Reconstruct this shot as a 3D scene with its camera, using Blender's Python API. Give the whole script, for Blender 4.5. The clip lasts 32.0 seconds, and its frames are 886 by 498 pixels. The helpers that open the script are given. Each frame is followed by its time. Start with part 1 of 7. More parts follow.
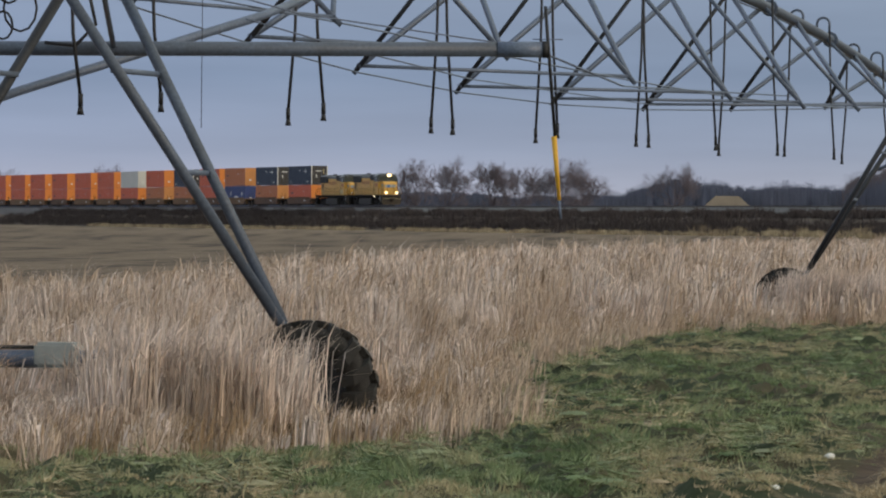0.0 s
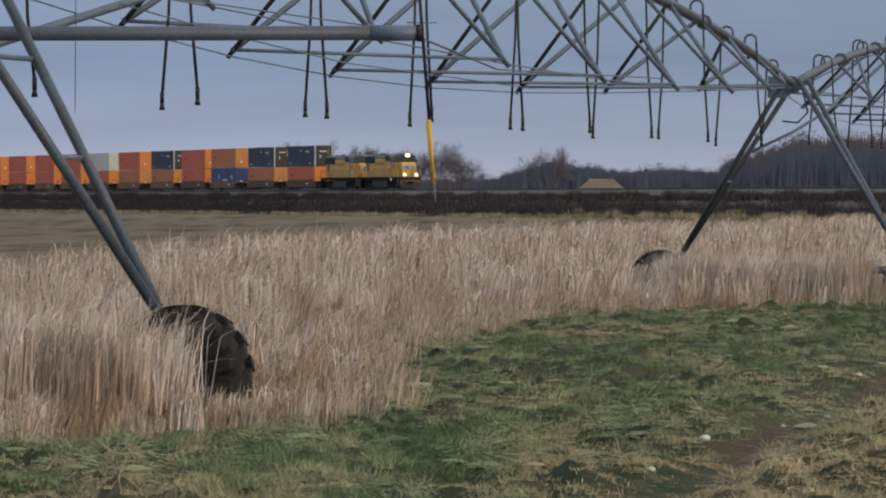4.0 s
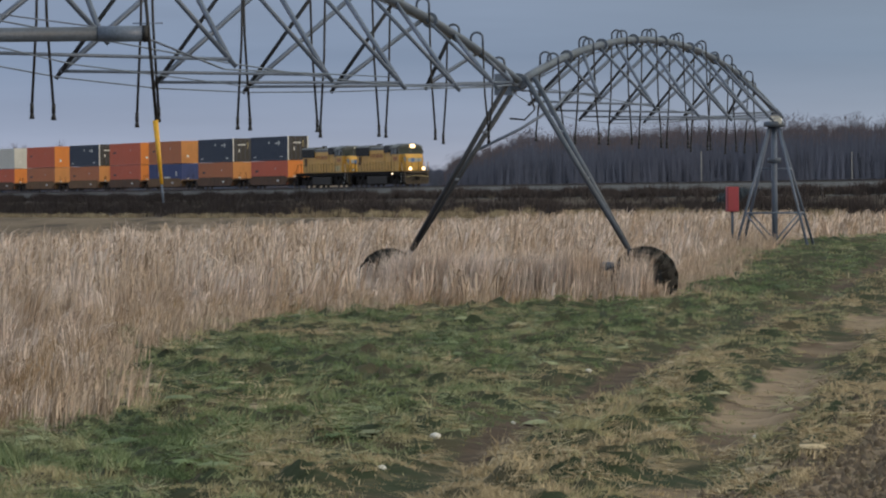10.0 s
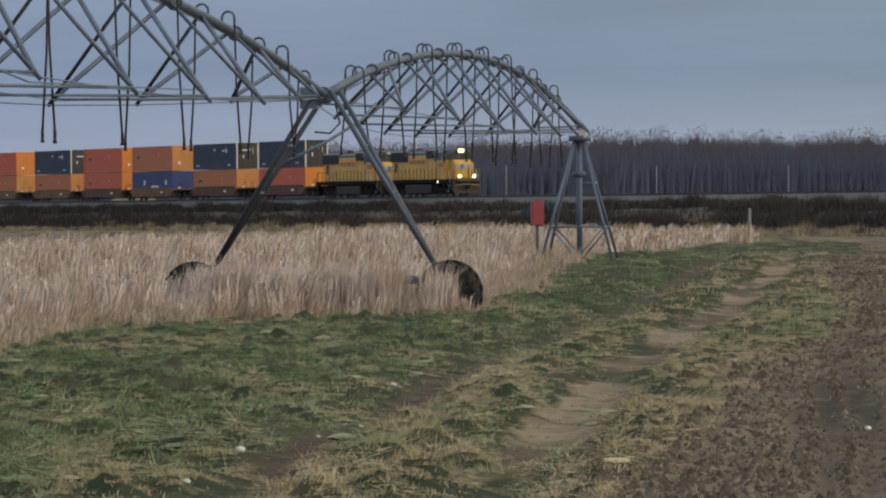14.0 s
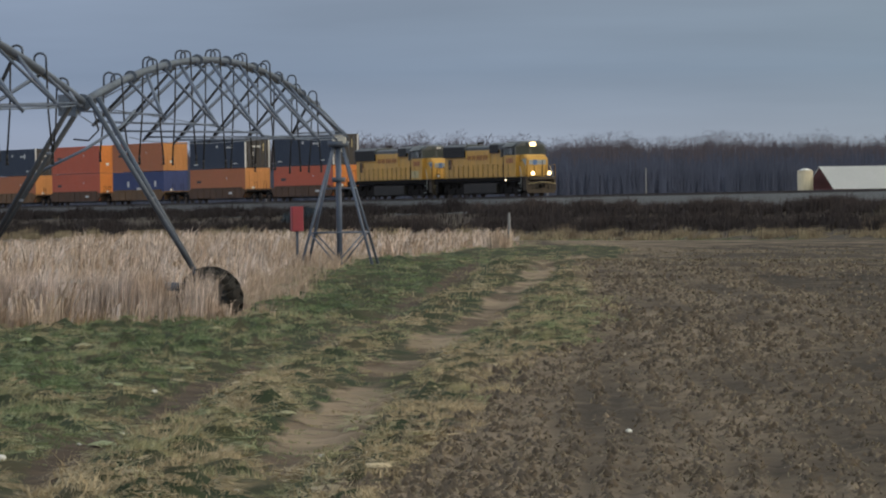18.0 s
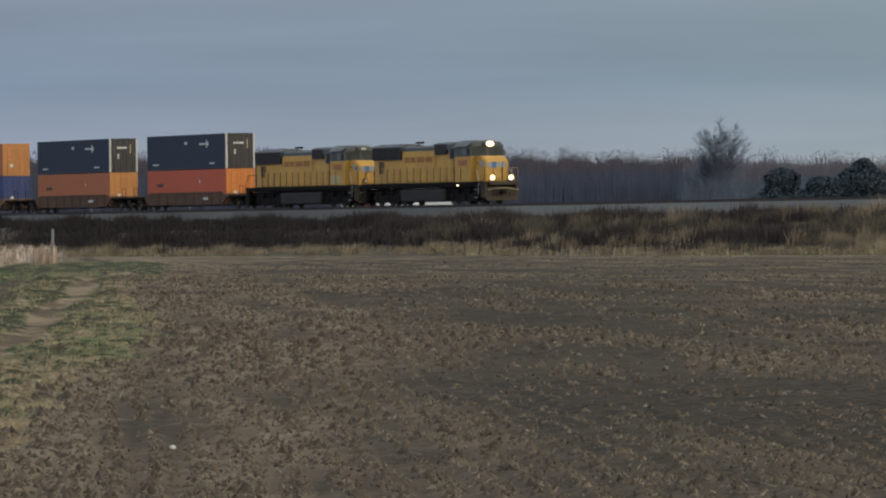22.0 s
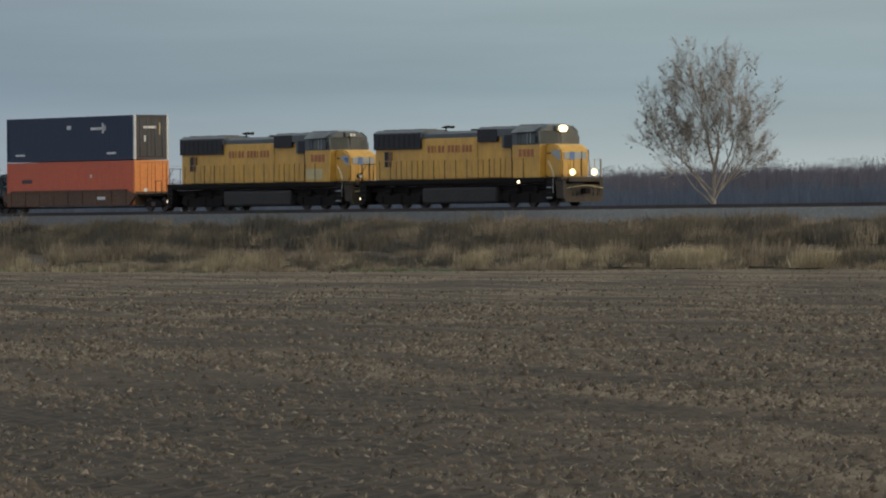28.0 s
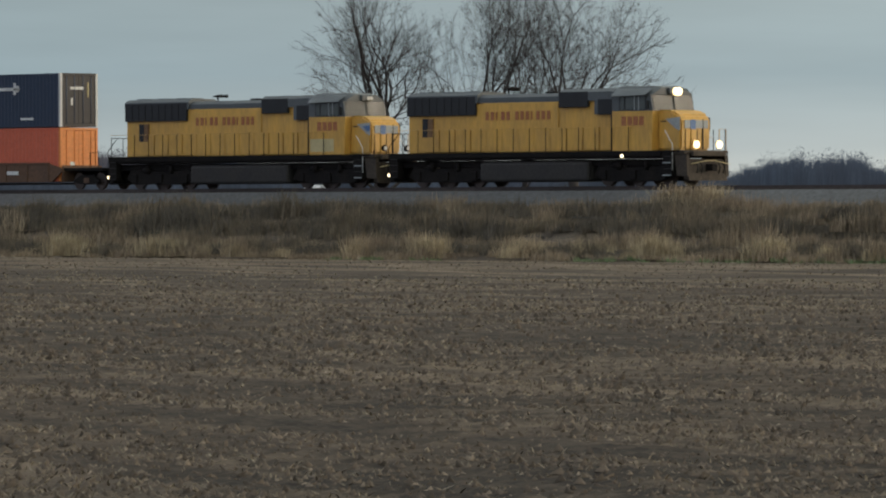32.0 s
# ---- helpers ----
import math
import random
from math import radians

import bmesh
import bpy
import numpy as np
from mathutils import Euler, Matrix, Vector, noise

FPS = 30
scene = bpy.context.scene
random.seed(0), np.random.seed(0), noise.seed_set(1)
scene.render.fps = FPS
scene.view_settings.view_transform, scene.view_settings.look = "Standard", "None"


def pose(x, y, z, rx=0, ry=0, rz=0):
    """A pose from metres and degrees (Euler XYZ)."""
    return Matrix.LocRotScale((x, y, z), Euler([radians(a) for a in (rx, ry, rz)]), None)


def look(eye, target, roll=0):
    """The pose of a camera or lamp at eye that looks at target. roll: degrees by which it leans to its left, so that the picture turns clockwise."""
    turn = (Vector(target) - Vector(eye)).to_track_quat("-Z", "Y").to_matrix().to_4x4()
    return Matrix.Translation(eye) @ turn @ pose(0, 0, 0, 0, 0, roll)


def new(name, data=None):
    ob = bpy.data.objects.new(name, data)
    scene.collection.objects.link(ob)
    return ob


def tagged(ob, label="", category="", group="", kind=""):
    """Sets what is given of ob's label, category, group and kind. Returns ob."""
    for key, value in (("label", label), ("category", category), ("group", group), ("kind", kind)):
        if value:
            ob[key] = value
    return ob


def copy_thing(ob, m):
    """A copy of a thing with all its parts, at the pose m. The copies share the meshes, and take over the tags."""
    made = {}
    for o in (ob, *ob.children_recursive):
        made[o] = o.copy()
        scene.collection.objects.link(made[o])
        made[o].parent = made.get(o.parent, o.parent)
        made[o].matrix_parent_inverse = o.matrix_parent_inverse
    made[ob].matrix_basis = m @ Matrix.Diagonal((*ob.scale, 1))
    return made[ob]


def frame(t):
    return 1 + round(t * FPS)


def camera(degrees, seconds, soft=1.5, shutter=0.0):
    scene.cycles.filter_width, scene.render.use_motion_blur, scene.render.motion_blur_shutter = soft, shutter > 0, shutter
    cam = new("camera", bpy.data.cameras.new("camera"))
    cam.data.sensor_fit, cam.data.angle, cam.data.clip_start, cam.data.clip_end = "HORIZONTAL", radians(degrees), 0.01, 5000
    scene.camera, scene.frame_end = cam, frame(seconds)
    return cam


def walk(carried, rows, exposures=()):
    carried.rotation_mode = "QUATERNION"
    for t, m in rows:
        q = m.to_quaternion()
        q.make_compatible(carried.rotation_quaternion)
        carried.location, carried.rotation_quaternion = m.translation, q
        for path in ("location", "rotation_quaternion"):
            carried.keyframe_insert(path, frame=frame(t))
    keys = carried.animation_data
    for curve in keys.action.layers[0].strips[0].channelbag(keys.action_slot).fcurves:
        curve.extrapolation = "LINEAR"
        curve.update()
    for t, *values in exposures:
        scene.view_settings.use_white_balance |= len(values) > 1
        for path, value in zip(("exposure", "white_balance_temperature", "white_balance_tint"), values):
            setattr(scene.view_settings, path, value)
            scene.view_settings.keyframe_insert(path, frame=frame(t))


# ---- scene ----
from collections import namedtuple

# ------------------------------------------------------------------ camera
EYE = 2.1
cam = camera(8.541, 32.0, soft=2.1)
# seconds, yaw, pitch, roll (degrees): a long lens panned by hand from one spot
PATH = [
    (0.0, -0.0000, -0.3208, 0.279), (0.5, -0.1414, -0.3344, 0.238), (1.0, -0.2906, -0.3434, 0.207),
    (1.5, -0.4405, -0.3684, 0.167), (2.0, -0.5844, -0.3996, 0.196), (2.5, -0.7323, -0.4201, 0.198),
    (3.0, -0.8874, -0.4269, 0.187), (3.5, -1.0257, -0.4510, 0.109), (5.5, -1.9283, -0.5138, -0.094),
    (6.0, -2.1537, -0.5114, -0.125), (6.5, -2.3835, -0.5079, -0.234), (7.0, -2.6177, -0.5140, -0.244),
    (7.5, -2.8477, -0.5152, -0.297), (8.0, -3.0586, -0.5281, -0.340), (8.5, -3.3065, -0.5224, -0.428),
    (9.0, -3.5329, -0.5266, -0.453), (9.5, -3.7170, -0.5245, -0.518), (10.0, -3.8298, -0.4957, -0.527),
    (10.5, -3.9333, -0.4596, -0.482), (11.0, -3.9986, -0.4304, -0.452), (11.5, -4.1787, -0.3828, -0.454),
    (12.0, -4.4659, -0.3835, -0.429), (12.5, -4.7521, -0.3855, -0.419), (13.0, -5.0626, -0.3737, -0.377),
    (13.5, -5.3729, -0.3811, -0.415), (14.0, -5.7130, -0.3802, -0.422), (14.5, -6.0501, -0.3671, -0.477),
    (15.0, -6.3857, -0.3650, -0.543), (15.5, -6.7393, -0.3595, -0.579), (17.5, -7.8201, -0.3441, -0.752),
    (18.0, -8.0314, -0.3510, -0.834), (18.5, -8.3643, -0.3487, -0.880), (19.0, -8.8025, -0.3427, -0.966),
    (19.5, -9.2733, -0.3257, -0.992), (20.0, -9.9514, -0.3115, -1.016), (20.5, -10.6740, -0.3043, -0.948),
    (21.0, -11.4098, -0.3108, -0.874), (21.5, -11.9164, -0.2698, -0.808), (22.0, -12.4370, -0.2562, -0.794),
    (22.5, -12.9599, -0.0601, -0.810), (23.0, -13.5603, 0.1132, -0.758), (23.5, -14.1114, 0.1511, -0.676),
    (24.0, -14.7501, 0.1332, -0.601), (24.5, -15.4937, 0.0923, -0.571), (25.0, -16.2331, 0.0506, -0.605),
    (25.5, -16.9769, 0.0116, -0.597), (27.5, -19.9647, -0.1518, -0.483), (28.0, -20.7222, -0.1797, -0.419),
    (28.5, -21.5031, -0.2272, -0.349), (29.0, -22.5133, -0.2679, -0.277), (29.5, -23.5165, -0.3190, -0.132),
    (30.0, -24.6298, -0.3561, -0.033), (30.5, -25.7962, -0.3670, -0.010), (31.0, -26.9255, -0.3570, -0.032),
    (31.5, -27.8573, -0.3471, -0.013), (32.0, -28.9547, -0.3351, -0.080),
]


def aim(yaw, pitch, roll):
    return pose(0, 0, EYE, 90 + pitch, 0, yaw) @ pose(0, 0, 0, 0, 0, roll)


walk(cam, [(t, aim(a, b, c)) for t, a, b, c in PATH], [(0.0, 0.0), (20.0, 0.0), (32.0, 0.0)])

# ------------------------------------------------------------------ sky and sun
SUN_AZ, SUN_EL = radians(118), radians(11)      # clockwise from +y


def make_world():
    w = bpy.data.worlds.new("dusk_sky")
    scene.world = w
    w.use_nodes = True
    nt = w.node_tree
    nt.nodes.clear()
    out, bg = nt.nodes.new("ShaderNodeOutputWorld"), nt.nodes.new("ShaderNodeBackground")
    sky = nt.nodes.new("ShaderNodeTexSky")
    sky.sky_type, sky.sun_disc = "NISHITA", False
    sky.sun_elevation, sky.sun_rotation = SUN_EL, SUN_AZ
    sky.air_density, sky.dust_density, sky.ozone_density = 1.0, 2.0, 2.0
    tex, sep = nt.nodes.new("ShaderNodeTexCoord"), nt.nodes.new("ShaderNodeSeparateXYZ")
    nt.links.new(tex.outputs["Generated"], sep.inputs[0])
    ramp = nt.nodes.new("ShaderNodeValToRGB")
    mr = nt.nodes.new("ShaderNodeMapRange")
    mr.inputs["From Min"].default_value, mr.inputs["From Max"].default_value = -0.01, 0.2
    nt.links.new(sep.outputs["Z"], mr.inputs["Value"])
    nt.links.new(mr.outputs[0], ramp.inputs[0])
    stops = [(0.0, (0.40, 0.41, 0.47)), (0.06, (0.39, 0.405, 0.475)), (0.10, (0.30, 0.345, 0.44)), (0.16, (0.215, 0.275, 0.375)), (0.30, (0.25, 0.305, 0.395)), (1.0, (0.47, 0.515, 0.58))]
    el = ramp.color_ramp.elements
    el[0].position, el[0].color = stops[0][0], (*stops[0][1], 1)
    el[1].position, el[1].color = stops[-1][0], (*stops[-1][1], 1)
    for p, c in stops[1:-1]:
        e = el.new(p)
        e.color = (*c, 1)
    # overcast deck, soft streaks of cloud
    mp, nz = nt.nodes.new("ShaderNodeMapping"), nt.nodes.new("ShaderNodeTexNoise")
    mp.inputs["Scale"].default_value = (9, 9, 90)
    nz.inputs["Scale"].default_value, nz.inputs["Detail"].default_value = 1.2, 4
    nt.links.new(tex.outputs["Generated"], mp.inputs[0])
    nt.links.new(mp.outputs[0], nz.inputs["Vector"])
    cl = nt.nodes.new("ShaderNodeMapRange")
    cl.inputs["From Min"].default_value, cl.inputs["From Max"].default_value = 0.3, 0.7
    cl.inputs["To Min"].default_value, cl.inputs["To Max"].default_value = 0.92, 1.08
    nt.links.new(nz.outputs["Fac"], cl.inputs["Value"])
    # the clearer sky towards the low sun
    dot = nt.nodes.new("ShaderNodeVectorMath")
    dot.operation = "DOT_PRODUCT"
    dot.inputs[1].default_value = (math.sin(SUN_AZ), math.cos(SUN_AZ), 0)
    nt.links.new(tex.outputs["Generated"], dot.inputs[0])
    side = nt.nodes.new("ShaderNodeMapRange")
    side.inputs["From Min"].default_value, side.inputs["From Max"].default_value = -1.0, 1.0
    nt.links.new(dot.outputs["Value"], side.inputs["Value"])
    glow = nt.nodes.new("ShaderNodeValToRGB")
    ge = glow.color_ramp.elements
    ge[0].position, ge[0].color = 0.22, (0.625, 0.63, 0.675, 1)
    ge[1].position, ge[1].color = 1.0, (0.98, 0.86, 0.70, 1)
    for p, q in ((0.29, (0.60, 0.605, 0.625)), (0.355, (0.555, 0.558, 0.528)), (0.40, (0.60, 0.612, 0.54)), (0.45, (0.735, 0.745, 0.60)), (0.51, (0.82, 0.795, 0.625)), (0.548, (0.93, 0.90, 0.70))):
        e = ge.new(p)
        e.color = (*q, 1)
    nt.links.new(side.outputs[0], glow.inputs[0])
    tint = nt.nodes.new("ShaderNodeVectorMath")
    tint.operation = "MULTIPLY"
    nt.links.new(ramp.outputs[0], tint.inputs[0])
    nt.links.new(glow.outputs[0], tint.inputs[1])
    m1 = nt.nodes.new("ShaderNodeMath")
    m1.operation = "MULTIPLY"
    nt.links.new(cl.outputs[0], m1.inputs[0])
    m1.inputs[1].default_value = 1.75
    sc = nt.nodes.new("ShaderNodeVectorMath")
    sc.operation = "SCALE"
    nt.links.new(tint.outputs[0], sc.inputs[0])
    nt.links.new(m1.outputs[0], sc.inputs["Scale"])
    dim = nt.nodes.new("ShaderNodeVectorMath")
    dim.operation = "SCALE"
    dim.inputs["Scale"].default_value = 0.004
    nt.links.new(sky.outputs[0], dim.inputs[0])
    add = nt.nodes.new("ShaderNodeVectorMath")
    nt.links.new(sc.outputs[0], add.inputs[0])
    nt.links.new(dim.outputs[0], add.inputs[1])
    nt.links.new(add.outputs[0], bg.inputs["Color"])
    bg.inputs["Strength"].default_value = 1.0
    nt.links.new(bg.outputs[0], out.inputs[0])


make_world()
sun = new("sun", bpy.data.lights.new("sun", "SUN"))
sun.data.energy, sun.data.angle, sun.data.color = 1.15, radians(16), (1.0, 0.84, 0.64)
sd = Vector((math.sin(SUN_AZ) * math.cos(SUN_EL), math.cos(SUN_AZ) * math.cos(SUN_EL), math.sin(SUN_EL)))
sun.matrix_basis = look(sd * 300, (0, 0, 0))


# ------------------------------------------------------------------ materials
def mat(name, base, rough=0.7, metal=0.0, vary=0.25, scale=6.0, fine=60.0, bump=0.25, alt=None, alt_amount=0.5, per="", stretch=None, spec=0.5, lo=0.35, hi=0.7, swing=0.28):
    """Two scales of noise on the colour, fine relief, and a change from piece to piece."""
    m = bpy.data.materials.new(name)
    m.use_nodes = True
    nt = m.node_tree
    b = nt.nodes["Principled BSDF"]
    tc, mp = nt.nodes.new("ShaderNodeTexCoord"), nt.nodes.new("ShaderNodeMapping")
    nt.links.new(tc.outputs["Object"], mp.inputs[0])
    if stretch:
        mp.inputs["Scale"].default_value = stretch
    n1, n2 = nt.nodes.new("ShaderNodeTexNoise"), nt.nodes.new("ShaderNodeTexNoise")
    for n, s in ((n1, scale), (n2, fine)):
        n.inputs["Scale"].default_value, n.inputs["Detail"].default_value = s, 5
        nt.links.new(mp.outputs[0], n.inputs["Vector"])
    mix = nt.nodes.new("ShaderNodeMix")
    mix.data_type = "RGBA"
    r = nt.nodes.new("ShaderNodeMapRange")
    r.inputs["From Min"].default_value, r.inputs["From Max"].default_value = lo, hi
    r.inputs["To Max"].default_value = alt_amount
    nt.links.new(n1.outputs["Fac"], r.inputs["Value"])
    nt.links.new(r.outputs[0], mix.inputs["Factor"])
    mix.inputs["A"].default_value = (*base, 1)
    mix.inputs["B"].default_value = (*(alt or [c * 0.6 for c in base]), 1)
    hsv = nt.nodes.new("ShaderNodeHueSaturation")
    nt.links.new(mix.outputs["Result"], hsv.inputs["Color"])
    v = nt.nodes.new("ShaderNodeMapRange")
    v.inputs["From Min"].default_value, v.inputs["From Max"].default_value = 0.3, 0.7
    v.inputs["To Min"].default_value, v.inputs["To Max"].default_value = 1 - vary, 1 + vary
    nt.links.new(n2.outputs["Fac"], v.inputs["Value"])
    val = v.outputs[0]
    if per:
        info = nt.nodes.new("ShaderNodeNewGeometry" if per == "island" else "ShaderNodeObjectInfo")
        p = nt.nodes.new("ShaderNodeMapRange")
        p.inputs["To Min"].default_value, p.inputs["To Max"].default_value = 1 - swing, 1 + swing
        nt.links.new(info.outputs["Random Per Island" if per == "island" else "Random"], p.inputs["Value"])
        mul = nt.nodes.new("ShaderNodeMath")
        mul.operation = "MULTIPLY"
        nt.links.new(val, mul.inputs[0])
        nt.links.new(p.outputs[0], mul.inputs[1])
        val = mul.outputs[0]
    nt.links.new(val, hsv.inputs["Value"])
    nt.links.new(hsv.outputs[0], b.inputs["Base Color"])
    b.inputs["Roughness"].default_value, b.inputs["Metallic"].default_value = rough, metal
    b.inputs["Specular IOR Level"].default_value = spec
    if bump:
        bp = nt.nodes.new("ShaderNodeBump")
        bp.inputs["Strength"].default_value, bp.inputs["Distance"].default_value = bump, 0.02
        nt.links.new(n2.outputs["Fac"], bp.inputs["Height"])
        nt.links.new(bp.outputs[0], b.inputs["Normal"])
    return m


def glow(name, color, strength):
    m = bpy.data.materials.new(name)
    m.use_nodes = True
    b = m.node_tree.nodes["Principled BSDF"]
    b.inputs["Base Color"].default_value = (*color, 1)
    b.inputs["Emission Color"].default_value = (*color, 1)
    b.inputs["Emission Strength"].default_value = strength
    return m


